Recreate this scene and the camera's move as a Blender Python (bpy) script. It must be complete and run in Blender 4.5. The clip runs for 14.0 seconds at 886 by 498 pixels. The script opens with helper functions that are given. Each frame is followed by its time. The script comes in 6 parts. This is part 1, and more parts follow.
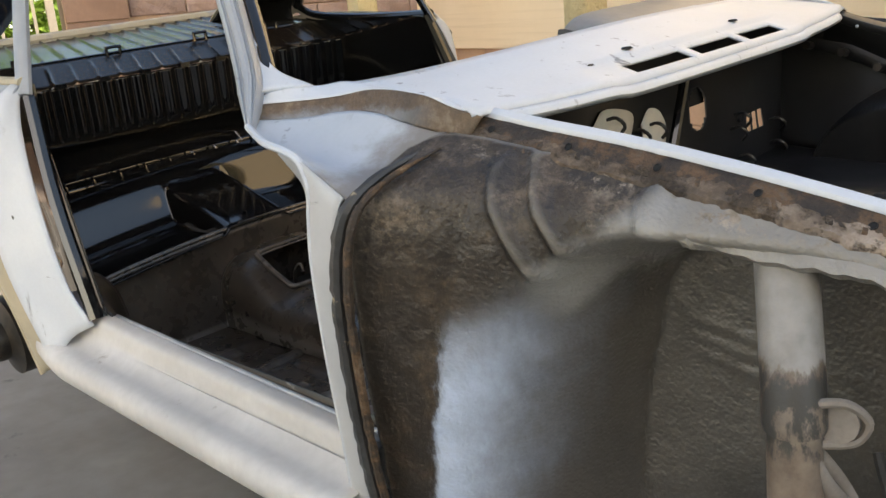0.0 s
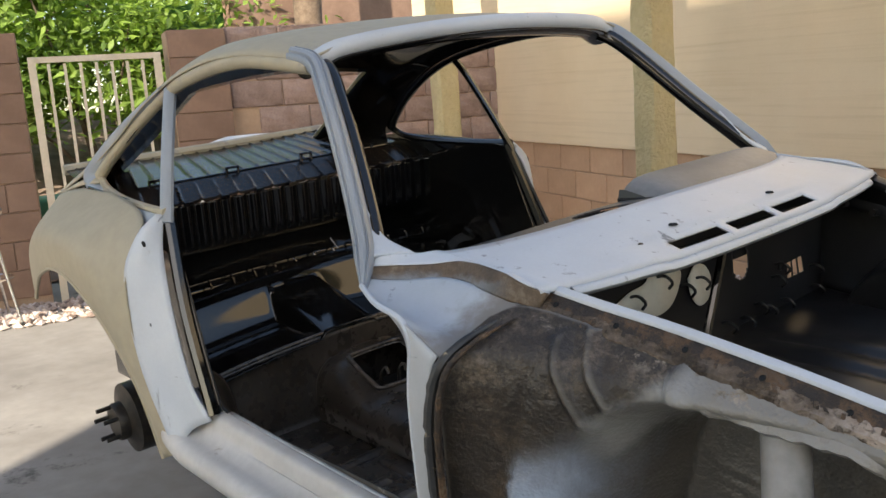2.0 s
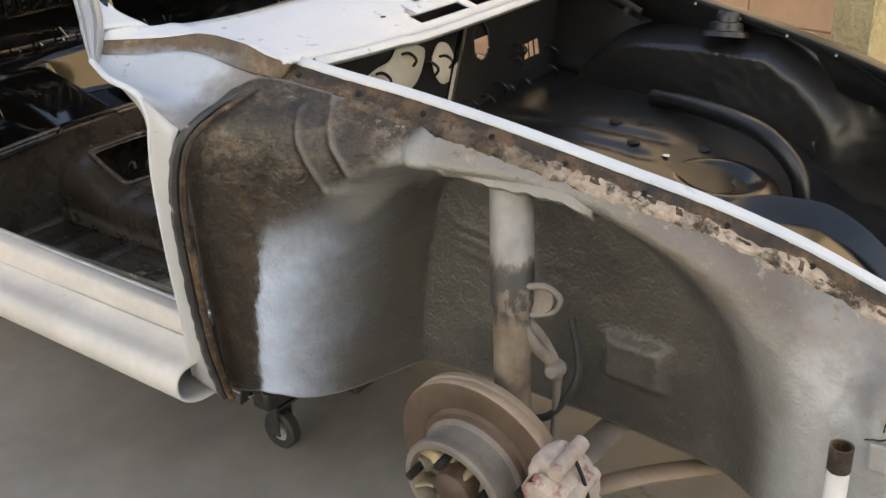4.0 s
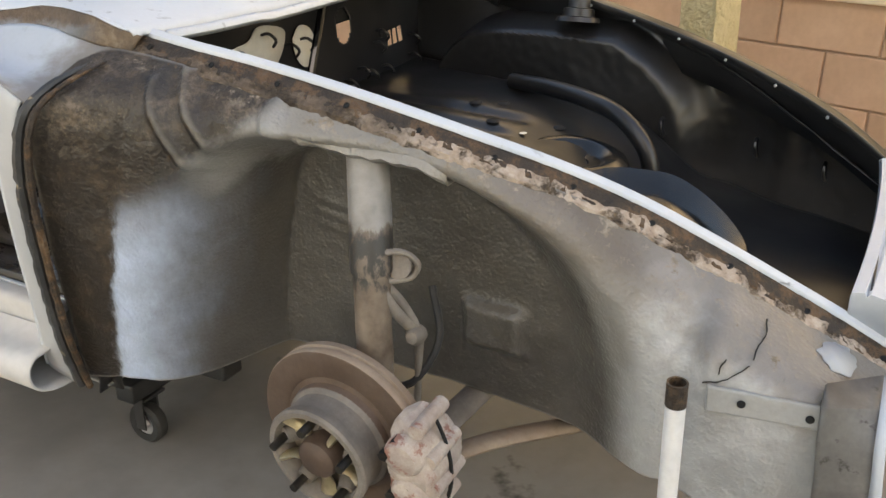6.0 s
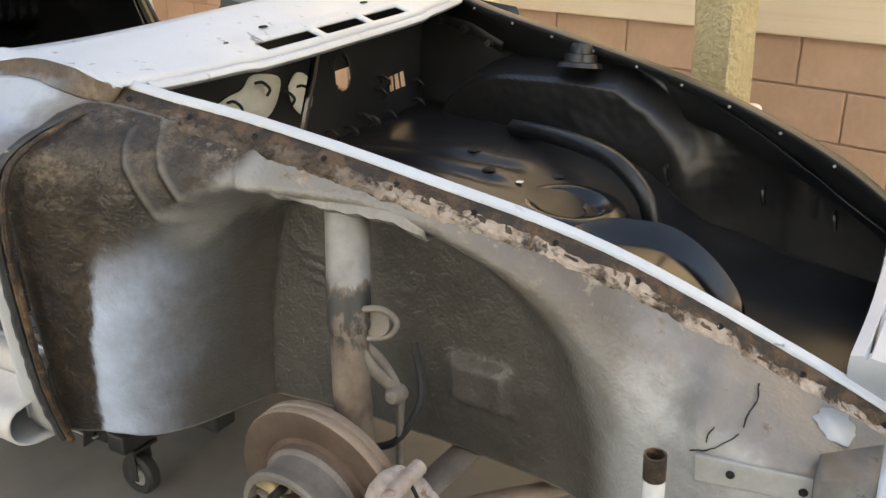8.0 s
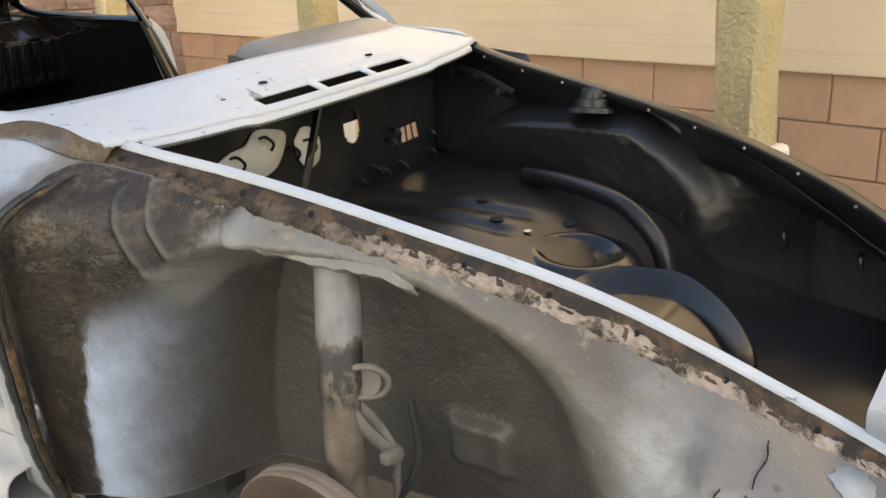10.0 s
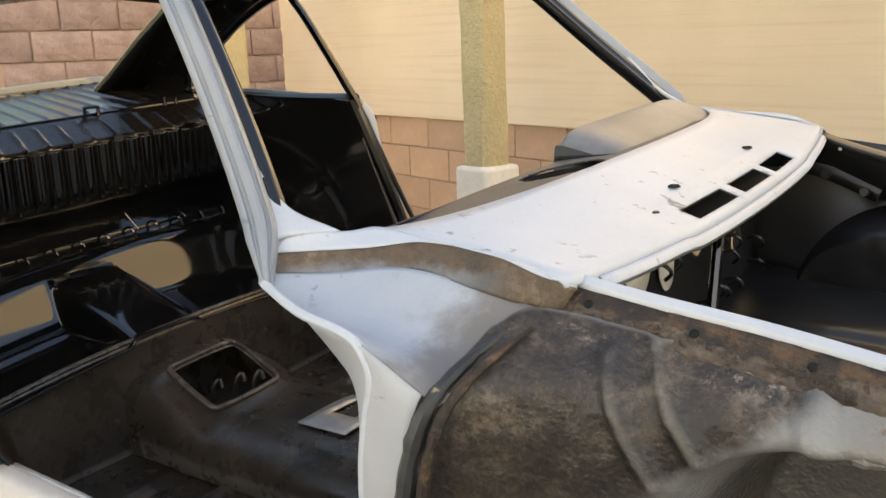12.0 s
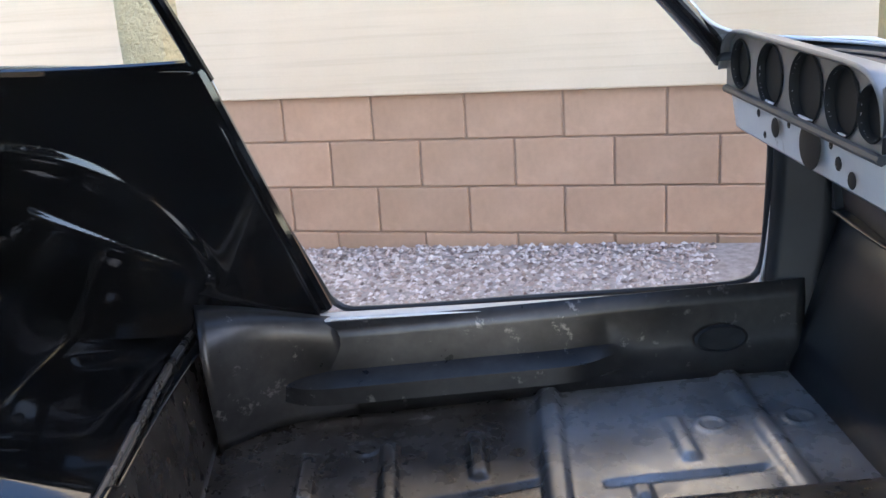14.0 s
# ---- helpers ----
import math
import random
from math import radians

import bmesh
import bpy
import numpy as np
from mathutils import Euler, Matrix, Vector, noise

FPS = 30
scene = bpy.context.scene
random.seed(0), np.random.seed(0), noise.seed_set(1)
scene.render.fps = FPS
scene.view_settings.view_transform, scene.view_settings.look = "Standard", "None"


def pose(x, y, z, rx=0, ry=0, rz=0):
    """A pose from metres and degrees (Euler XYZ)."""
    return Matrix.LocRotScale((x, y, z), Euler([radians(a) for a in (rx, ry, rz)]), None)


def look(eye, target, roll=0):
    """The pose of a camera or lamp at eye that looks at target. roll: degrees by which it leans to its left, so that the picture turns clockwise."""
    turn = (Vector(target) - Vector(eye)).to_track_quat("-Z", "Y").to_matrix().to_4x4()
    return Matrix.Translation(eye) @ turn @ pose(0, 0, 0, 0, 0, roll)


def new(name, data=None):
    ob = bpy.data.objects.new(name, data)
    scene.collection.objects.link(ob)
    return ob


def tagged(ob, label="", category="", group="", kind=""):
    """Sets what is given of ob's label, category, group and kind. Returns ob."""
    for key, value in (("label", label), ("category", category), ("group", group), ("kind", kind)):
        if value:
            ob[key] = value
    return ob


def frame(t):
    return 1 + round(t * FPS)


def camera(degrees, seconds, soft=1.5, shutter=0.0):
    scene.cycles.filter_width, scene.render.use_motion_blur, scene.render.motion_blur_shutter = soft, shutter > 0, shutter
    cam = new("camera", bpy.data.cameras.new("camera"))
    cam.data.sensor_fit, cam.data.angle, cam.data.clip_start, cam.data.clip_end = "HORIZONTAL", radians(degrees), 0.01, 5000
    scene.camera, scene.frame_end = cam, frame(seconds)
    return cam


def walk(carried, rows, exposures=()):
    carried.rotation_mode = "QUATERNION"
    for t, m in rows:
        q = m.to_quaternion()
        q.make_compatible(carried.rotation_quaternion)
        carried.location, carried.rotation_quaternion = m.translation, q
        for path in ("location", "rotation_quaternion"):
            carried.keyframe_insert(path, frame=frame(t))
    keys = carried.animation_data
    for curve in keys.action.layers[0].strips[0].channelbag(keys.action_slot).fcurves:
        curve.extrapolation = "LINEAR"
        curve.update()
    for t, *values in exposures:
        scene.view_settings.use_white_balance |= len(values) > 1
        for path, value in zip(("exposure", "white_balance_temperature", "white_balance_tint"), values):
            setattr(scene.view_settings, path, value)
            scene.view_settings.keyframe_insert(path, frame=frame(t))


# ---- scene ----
cam = camera(53.0, 14.0)
PATH = [
    (0, (0.352, -1.286, 1.119), (-1.058, 0.013, 0.548), -8.0),
    (0.5, (0.480, -1.354, 1.260), (-1.031, -0.187, 0.663), -9.2),
    (1, (0.521, -1.399, 1.304), (-1.053, -0.263, 0.822), -8.5),
    (1.5, (0.533, -1.419, 1.311), (-1.000, -0.215, 0.866), -7.6),
    (2, (0.536, -1.439, 1.312), (-0.997, -0.220, 0.909), -6.9),
    (2.5, (0.533, -1.447, 1.311), (-0.975, -0.198, 0.903), -6.2),
    (3, (0.532, -1.436, 1.296), (-0.860, -0.058, 0.890), -5.7),
    (3.5, (0.555, -1.419, 1.264), (-0.660, 0.060, 0.684), -5.3),
    (4, (0.578, -1.454, 1.265), (-0.506, -0.009, 0.408), -4.1),
    (4.2, (0.590, -1.482, 1.245), (-0.438, -0.029, 0.332), -2.5),
    (6.3, (0.638, -1.464, 1.218), (-0.220, 0.149, 0.403), -1.9),
    (6.5, (0.645, -1.452, 1.232), (-0.225, 0.172, 0.453), -1.8),
    (7, (0.643, -1.438, 1.237), (-0.201, 0.201, 0.460), -2.1),
    (7.5, (0.655, -1.424, 1.228), (-0.222, 0.185, 0.428), -2.2),
    (8, (0.667, -1.396, 1.225), (-0.273, 0.190, 0.449), -2.7),
    (8.2, (0.676, -1.383, 1.224), (-0.297, 0.193, 0.469), -3.1),
    (10.5, (0.709, -1.325, 1.213), (-0.335, 0.263, 0.589), -4.6),
    (11, (0.537, -1.366, 1.218), (-0.480, 0.254, 0.635), -2.2),
    (11.5, (0.307, -1.369, 1.224), (-0.716, 0.252, 0.655), -3.3),
    (12, (0.017, -1.279, 1.231), (-1.123, 0.285, 0.727), -4.7),
    (12.5, (-0.330, -1.232, 1.231), (-1.286, 0.460, 0.758), -4.0),
    (13, (-0.630, -1.161, 1.232), (-1.283, 0.649, 0.688), -4.3),
    (13.5, (-0.955, -1.038, 1.218), (-1.472, 0.806, 0.641), -5.5),
    (14, (-1.234, -0.984, 1.221), (-1.208, 0.900, 0.551), -5.0),
]
EXPOSURES = [(0, 1.72, 7900, 10), (0.5, 1.52, 7700, 10), (1.0, 1.36, 7600, 10), (2, 1.13, 7300, 10), (3.0, 1.08, 7500, 10), (3.5, 1.42, 7300, 10), (4.0, 1.88, 8500, 12), (7.5, 1.90, 8300, 10), (11, 1.82, 8200, 10), (12.5, 1.82, 8200, 10), (13.0, 1.76, 8000, 10), (13.5, 2.02, 6000, 11), (14, 2.36, 5600, 12)]
LEAN = Matrix.Rotation(radians(3.5), 4, "X")
walk(cam, [(t, LEAN @ look(eye, target, roll)) for t, eye, target, roll in PATH], EXPOSURES)

# ---- light ----
world = bpy.data.worlds.new("sky")
scene.world = world
world.use_nodes = True
wn = world.node_tree
sky = wn.nodes.new("ShaderNodeTexSky")
sky.sky_type, sky.sun_disc = "NISHITA", False
SUN_TO = Vector((-0.53, 0.85, -0.60)).normalized()
sky.sun_elevation = math.asin(-SUN_TO.z)
sky.sun_rotation = math.atan2(-SUN_TO.x, -SUN_TO.y)
wn.links.new(sky.outputs[0], wn.nodes["Background"].inputs[0])
wn.nodes["Background"].inputs[1].default_value = 0.15
sun = new("sun", bpy.data.lights.new("sun", "SUN"))
sun.data.energy, sun.data.angle, sun.data.color = 5.0, radians(0.5), (1.0, 0.95, 0.86)
sun.matrix_world = SUN_TO.to_track_quat("-Z", "Y").to_matrix().to_4x4() @ Matrix.Identity(4)
sun.location = (4, -6, 9)


# ---- materials ----
def nodes_of(name):
    m = bpy.data.materials.new(name)
    m.use_nodes = True
    return m, m.node_tree, m.node_tree.nodes["Principled BSDF"]


def link(nt, a, b):
    nt.links.new(a, b)


def noise_node(nt, scale, detail=4.0, rough=0.6, stretch=None):
    co = nt.nodes.new("ShaderNodeTexCoord")
    n = nt.nodes.new("ShaderNodeTexNoise")
    n.inputs["Scale"].default_value, n.inputs["Detail"].default_value, n.inputs["Roughness"].default_value = scale, detail, rough
    if stretch:
        mp = nt.nodes.new("ShaderNodeMapping")
        mp.inputs["Scale"].default_value = stretch
        link(nt, co.outputs["Object"], mp.inputs[0])
        link(nt, mp.outputs[0], n.inputs["Vector"])
    else:
        link(nt, co.outputs["Object"], n.inputs["Vector"])
    return n.outputs["Fac"]


def ramp(nt, fac, stops):
    r = nt.nodes.new("ShaderNodeValToRGB")
    e = r.color_ramp.elements
    while len(e) < len(stops):
        e.new(0.5)
    for el, (p, c) in zip(e, stops):
        el.position, el.color = p, (*c, 1) if len(c) == 3 else c
    link(nt, fac, r.inputs[0])
    return r.outputs[0]


def mix(nt, fac, a, b):
    m = nt.nodes.new("ShaderNodeMix")
    m.data_type = "RGBA"
    for sock, v in ((m.inputs[0], fac), (m.inputs[6], a), (m.inputs[7], b)):
        if isinstance(v, (float, int)):
            sock.default_value = v
        elif isinstance(v, tuple):
            sock.default_value = (*v, 1)
        else:
            link(nt, v, sock)
    return m.outputs[2]


def maths(nt, op, a, b=0.0, c=0.0):
    m = nt.nodes.new("ShaderNodeMath")
    m.operation = op
    for sock, v in zip(m.inputs, (a, b, c)):
        if isinstance(v, (float, int)):
            sock.default_value = v
        else:
            link(nt, v, sock)
    return m.outputs[0]


def axis_of(nt, k):
    co = nt.nodes.new("ShaderNodeTexCoord")
    s = nt.nodes.new("ShaderNodeSeparateXYZ")
    link(nt, co.outputs["Object"], s.inputs[0])
    return s.outputs[k]


def band(nt, v, lo, hi, soft):
    """1 inside lo..hi of the value v, with soft borders."""
    up = nt.nodes.new("ShaderNodeMapRange")
    up.interpolation_type = "SMOOTHSTEP"
    link(nt, v, up.inputs[0])
    up.inputs[1].default_value, up.inputs[2].default_value = lo - soft, lo + soft
    dn = nt.nodes.new("ShaderNodeMapRange")
    dn.interpolation_type = "SMOOTHSTEP"
    link(nt, v, dn.inputs[0])
    dn.inputs[1].default_value, dn.inputs[2].default_value = hi - soft, hi + soft
    return maths(nt, "SUBTRACT", up.outputs[0], dn.outputs[0])


def bump(nt, bsdf, fac, strength, dist):
    b = nt.nodes.new("ShaderNodeBump")
    b.inputs["Strength"].default_value, b.inputs["Distance"].default_value = strength, dist
    link(nt, fac, b.inputs["Height"])
    link(nt, b.outputs[0], bsdf.inputs["Normal"])


def coat_mat(name, a, b, scale, rough, bump_s=0.1, bump_d=0.002, bump_scale=60, metal=0.0, spots=None, spot_scale=9.0, spot_at=0.62, piece=0.0, rough2=None):
    """A worn coat: two tones at a large scale, fine grain, spots of a third tone, fine relief."""
    m, nt, p = nodes_of(name)
    col = ramp(nt, noise_node(nt, scale), [(0.32, a), (0.68, b)])
    fine = noise_node(nt, scale * 9, 3)
    dark = tuple(v * 0.72 for v in a)
    col = mix(nt, maths(nt, "MULTIPLY", maths(nt, "SUBTRACT", fine, 0.35), 0.75), col, dark)
    if spots:
        f = ramp(nt, noise_node(nt, spot_scale, 6, 0.7), [(spot_at, (0, 0, 0)), (spot_at + 0.06, (1, 1, 1))])
        col = mix(nt, f, col, spots)
    if piece:
        oi = nt.nodes.new("ShaderNodeObjectInfo")
        g = ramp(nt, oi.outputs["Random"], [(0.0, (1 - piece,) * 3), (1.0, (1 + piece * 0.6,) * 3)])
        mu = nt.nodes.new("ShaderNodeMix")
        mu.data_type, mu.blend_type = "RGBA", "MULTIPLY"
        mu.inputs[0].default_value = 1.0
        link(nt, col, mu.inputs[6])
        link(nt, g, mu.inputs[7])
        col = mu.outputs[2]
    link(nt, col, p.inputs["Base Color"])
    rr = nt.nodes.new("ShaderNodeMapRange")
    link(nt, noise_node(nt, scale * 4), rr.inputs[0])
    rr.inputs[3].default_value, rr.inputs[4].default_value = rough, rough2 if rough2 is not None else min(1.0, rough + 0.15)
    link(nt, rr.outputs[0], p.inputs["Roughness"])
    p.inputs["Metallic"].default_value = metal
    if bump_s:
        bump(nt, p, noise_node(nt, bump_scale, 5), bump_s, bump_d)
    return m


M = {}
def primer_mat(name="pale_primer", stained=False, lo=(0.50, 0.55, 0.615), hi=(0.60, 0.635, 0.675)):
    """Pale sanded primer: faint clouds, long thin dark scratches, a few rub-throughs."""
    m, nt, p = nodes_of(name)
    col = ramp(nt, noise_node(nt, 4, 5), [(0.3, lo), (0.7, hi)])
    dust = ramp(nt, noise_node(nt, 2.2, 3), [(0.45, (0, 0, 0)), (0.7, (1, 1, 1))])
    col = mix(nt, maths(nt, "MULTIPLY", dust, 0.4), col, (0.50, 0.49, 0.465))
    scr = ramp(nt, noise_node(nt, 26, 5, 0.6, (0.22, 1.0, 1.4)), [(0.66, (0, 0, 0)), (0.70, (1, 1, 1))])
    near = ramp(nt, noise_node(nt, 3.1, 2), [(0.48, (0, 0, 0)), (0.58, (1, 1, 1))])
    col = mix(nt, maths(nt, "MULTIPLY", maths(nt, "MULTIPLY", scr, near), 0.75), col, (0.10, 0.105, 0.12))
    scr2 = ramp(nt, noise_node(nt, 30, 5, 0.6, (1.3, 1.3, 0.16)), [(0.64, (0, 0, 0)), (0.69, (1, 1, 1))])
    near2 = ramp(nt, noise_node(nt, 3.7, 2), [(0.50, (0, 0, 0)), (0.60, (1, 1, 1))])
    col = mix(nt, maths(nt, "MULTIPLY", maths(nt, "MULTIPLY", scr2, near2), 0.7), col, (0.13, 0.14, 0.16))
    rub = ramp(nt, noise_node(nt, 55, 4, 0.7), [(0.70, (0, 0, 0)), (0.74, (1, 1, 1))])
    col = mix(nt, maths(nt, "MULTIPLY", rub, 0.25), col, (0.17, 0.15, 0.13))
    if stained:
        ahead = band(nt, maths(nt, "ADD", axis_of(nt, 0), maths(nt, "MULTIPLY", noise_node(nt, 12, 6, 0.7), 0.16)), -0.405, 2.0, 0.035)
        col = mix(nt, maths(nt, "MULTIPLY", ahead, 0.85), col, (0.16, 0.135, 0.11))
        smear = ramp(nt, noise_node(nt, 9, 6, 0.7, (0.5, 1.0, 1.0)), [(0.54, (0, 0, 0)), (0.72, (1, 1, 1))])
        col = mix(nt, maths(nt, "MULTIPLY", smear, 0.6), col, (0.22, 0.22, 0.225))
    col = mix(nt, maths(nt, "MULTIPLY", noise_node(nt, 160, 2), 0.14), col, (0.2, 0.2, 0.2))
    link(nt, col, p.inputs["Base Color"])
    p.inputs["Roughness"].default_value = 0.40
    bump(nt, p, noise_node(nt, 70, 4), 0.05, 0.002)
    return m


M["primer"] = primer_mat()
# the same primer in darker tones for the gutter and the hinge post
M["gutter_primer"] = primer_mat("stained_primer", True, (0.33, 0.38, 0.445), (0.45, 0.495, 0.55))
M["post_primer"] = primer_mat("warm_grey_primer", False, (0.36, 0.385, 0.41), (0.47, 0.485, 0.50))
# pale primer again, with the bluish shade of the pillars put into its colour
M["shaded_primer"] = primer_mat("blue_shaded_primer", False, (0.205, 0.24, 0.285), (0.31, 0.345, 0.39))
M["filler"] = coat_mat("sanded_filler", (0.36, 0.315, 0.225), (0.44, 0.39, 0.285), 3, 0.55, 0.05, 0.001, 90, spots=(0.30, 0.28, 0.24), spot_scale=3, spot_at=0.58)
M["sill_primer"] = coat_mat("worn_beige_primer", (0.46, 0.447, 0.425), (0.57, 0.556, 0.535), 5, 0.42, 0.05, 0.001, 70, spots=(0.33, 0.30, 0.26), spot_scale=14, spot_at=0.66)
M["rotor_face"] = coat_mat("dark_rusty_rotor_face", (0.085, 0.055, 0.040), (0.15, 0.105, 0.08), 14, 0.5, 0.15, 0.001, 140, metal=0.3)
M["flaking"] = coat_mat("flaking_cream_paint", (0.32, 0.25, 0.215), (0.50, 0.435, 0.375), 30, 0.6, 0.6, 0.004, 70, spots=(0.27, 0.13, 0.10), spot_scale=26, spot_at=0.55)
M["brass"] = coat_mat("brassy_plated_steel", (0.42, 0.34, 0.20), (0.62, 0.55, 0.38), 20, 0.32, 0.05, 0.001, 60, metal=0.85)
M["gloss_black"] = coat_mat("gloss_black_paint", (0.005, 0.005, 0.0055), (0.010, 0.0095, 0.009), 6, 0.03, 0.03, 0.002, 12, rough2=0.11, spots=(0.02, 0.019, 0.018), spot_scale=40, spot_at=0.66)
M["satin_black"] = coat_mat("satin_black_paint", (0.009, 0.0092, 0.010), (0.018, 0.018, 0.019), 7, 0.27, 0.10, 0.002, 60, rough2=0.42, spots=(0.05, 0.048, 0.045), spot_scale=30, spot_at=0.68)
def floor_mat():
    """Grimy bare steel: brown dirt at the back, cleaner and brighter metal in the front foot wells, worn bright edges,
    darker creases.
    """
    m, nt, p = nodes_of("dirty_bare_floor")
    col = ramp(nt, noise_node(nt, 6, 6, 0.65), [(0.3, (0.020, 0.0165, 0.0135)), (0.7, (0.085, 0.072, 0.060))])
    front = band(nt, maths(nt, "ADD", axis_of(nt, 0), maths(nt, "MULTIPLY", noise_node(nt, 5, 4), 0.08)), -1.03, 0.0, 0.05)
    low = band(nt, axis_of(nt, 2), 0.0, 0.38, 0.01)
    clean = ramp(nt, noise_node(nt, 4, 5), [(0.3, (0.12, 0.118, 0.118)), (0.7, (0.40, 0.40, 0.405))])
    front = maths(nt, "MULTIPLY", front, low)
    col = mix(nt, maths(nt, "MULTIPLY", front, 0.85), col, clean)
    g = nt.nodes.new("ShaderNodeNewGeometry")
    worn = ramp(nt, g.outputs["Pointiness"], [(0.52, (0, 0, 0)), (0.58, (1, 1, 1))])
    col = mix(nt, maths(nt, "MULTIPLY", worn, maths(nt, "ADD", 0.10, maths(nt, "MULTIPLY", low, 0.65))), col, (0.42, 0.41, 0.40))
    crease_dark = ramp(nt, g.outputs["Pointiness"], [(0.42, (1, 1, 1)), (0.48, (0, 0, 0))])
    col = mix(nt, maths(nt, "MULTIPLY", crease_dark, 0.7), col, (0.018, 0.015, 0.013))
    scr = ramp(nt, noise_node(nt, 30, 5, 0.6, (0.3, 1.0, 1.0)), [(0.66, (0, 0, 0)), (0.70, (1, 1, 1))])
    col = mix(nt, maths(nt, "MULTIPLY", scr, 0.7), col, (0.24, 0.22, 0.20))
    rubbed = ramp(nt, noise_node(nt, 16, 6, 0.7, (1.6, 1.0, 0.35)), [(0.58, (0, 0, 0)), (0.72, (1, 1, 1))])
    col = mix(nt, maths(nt, "MULTIPLY", rubbed, 0.45), col, (0.17, 0.155, 0.14))
    link(nt, col, p.inputs["Base Color"])
    p.inputs["Metallic"].default_value = 0.35
    link(nt, ramp(nt, noise_node(nt, 20, 4), [(0.3, (0.19,) * 3), (0.7, (0.40,) * 3)]), p.inputs["Roughness"])
    bump(nt, p, noise_node(nt, 50, 4), 0.16, 0.002)
    return m


M["floor_metal"] = floor_mat()
M["sill_metal"] = coat_mat("grimy_inner_sill", (0.016, 0.0145, 0.013), (0.058, 0.053, 0.048), 6, 0.22, 0.16, 0.002, 40, metal=0.45, spots=(0.15, 0.135, 0.12), spot_scale=20, spot_at=0.62, rough2=0.40)
M["tank_black"] = coat_mat("semi_gloss_black", (0.006, 0.006, 0.0065), (0.010, 0.010, 0.010), 6, 0.20, 0.03, 0.001, 20, rough2=0.28)
for k in ("gloss_black", "tank_black"):
    M[k].node_tree.nodes["Principled BSDF"].inputs["Specular IOR Level"].default_value = 0.65
M["tank_black"].node_tree.nodes["Principled BSDF"].inputs["Specular IOR Level"].default_value = 0.55
M["shelf_black"] = coat_mat("worn_satin_black", (0.012, 0.009, 0.007), (0.026, 0.020, 0.015), 9, 0.19, 0.04, 0.002, 30, rough2=0.30)
M["shelf_black"].node_tree.nodes["Principled BSDF"].inputs["Specular IOR Level"].default_value = 0.36
def sealer_mat():
    """Crumbling seam sealer: rusty brown crust towards the screen, flaking cream and pink towards the nose."""
    m, nt, p = nodes_of("crumbling_sealer")
    brown = ramp(nt, noise_node(nt, 30, 7, 0.75), [(0.34, (0.016, 0.011, 0.007)), (0.50, (0.055, 0.036, 0.021)), (0.62, (0.13, 0.088, 0.052)), (0.76, (0.30, 0.24, 0.17))])
    cream = ramp(nt, noise_node(nt, 60, 5, 0.7), [(0.35, (0.30, 0.225, 0.17)), (0.65, (0.50, 0.42, 0.35))])
    flakes = ramp(nt, noise_node(nt, 19, 7, 0.72), [(0.41, (0, 0, 0)), (0.49, (1, 1, 1))])
    ahead = band(nt, maths(nt, "ADD", axis_of(nt, 0), maths(nt, "MULTIPLY", noise_node(nt, 6, 3), 0.25)), 0.13, 3.0, 0.10)
    col = mix(nt, maths(nt, "MULTIPLY", flakes, maths(nt, "ADD", 0.12, maths(nt, "MULTIPLY", ahead, 0.8))), brown, cream)
    link(nt, col, p.inputs["Base Color"])
    p.inputs["Roughness"].default_value = 0.75
    bump(nt, p, maths(nt, "ADD", noise_node(nt, 70, 6, 0.7), flakes), 0.9, 0.004)
    return m


M["sealer"] = sealer_mat()
M["bitumen"] = coat_mat("old_dark_sealer", (0.014, 0.016, 0.019), (0.036, 0.039, 0.044), 16, 0.45, 0.4, 0.003, 60)
M["hood_metal"] = coat_mat("satin_bare_metal", (0.15, 0.148, 0.146), (0.25, 0.246, 0.242), 7, 0.34, 0.04, 0.001, 80, metal=0.2, spots=(0.12, 0.11, 0.10), spot_scale=9, spot_at=0.62)
M["bracket_grey"] = coat_mat("sprayed_grey_bracket", (0.26, 0.26, 0.25), (0.34, 0.34, 0.33), 12, 0.45, 0.3, 0.002, 90)
M["dash"] = coat_mat("stripped_dash_metal", (0.039, 0.042, 0.047), (0.063, 0.068, 0.076), 8, 0.44, 0.04, 0.001, 80, metal=0.1)
def rust_mat(name="rusty_seam", k=1.0):
    m, nt, p = nodes_of(name)
    col = ramp(nt, noise_node(nt, 24, 8, 0.75), [(0.32, (0.008, 0.006, 0.005)), (0.48, (0.034, 0.021, 0.012)), (0.57, (0.13, 0.068, 0.028)), (0.66, (0.21 * k, 0.155 * k, 0.105 * k)), (0.78, (0.36 * k, 0.30 * k, 0.24 * k))])
    col = mix(nt, maths(nt, "MULTIPLY", noise_node(nt, 120, 3), 0.5), col, (0.03, 0.022, 0.015))
    link(nt, col, p.inputs["Base Color"])
    p.inputs["Roughness"].default_value = 0.6
    bump(nt, p, maths(nt, "ADD", noise_node(nt, 60, 6, 0.7), noise_node(nt, 200, 3)), 0.8, 0.004)
    return m


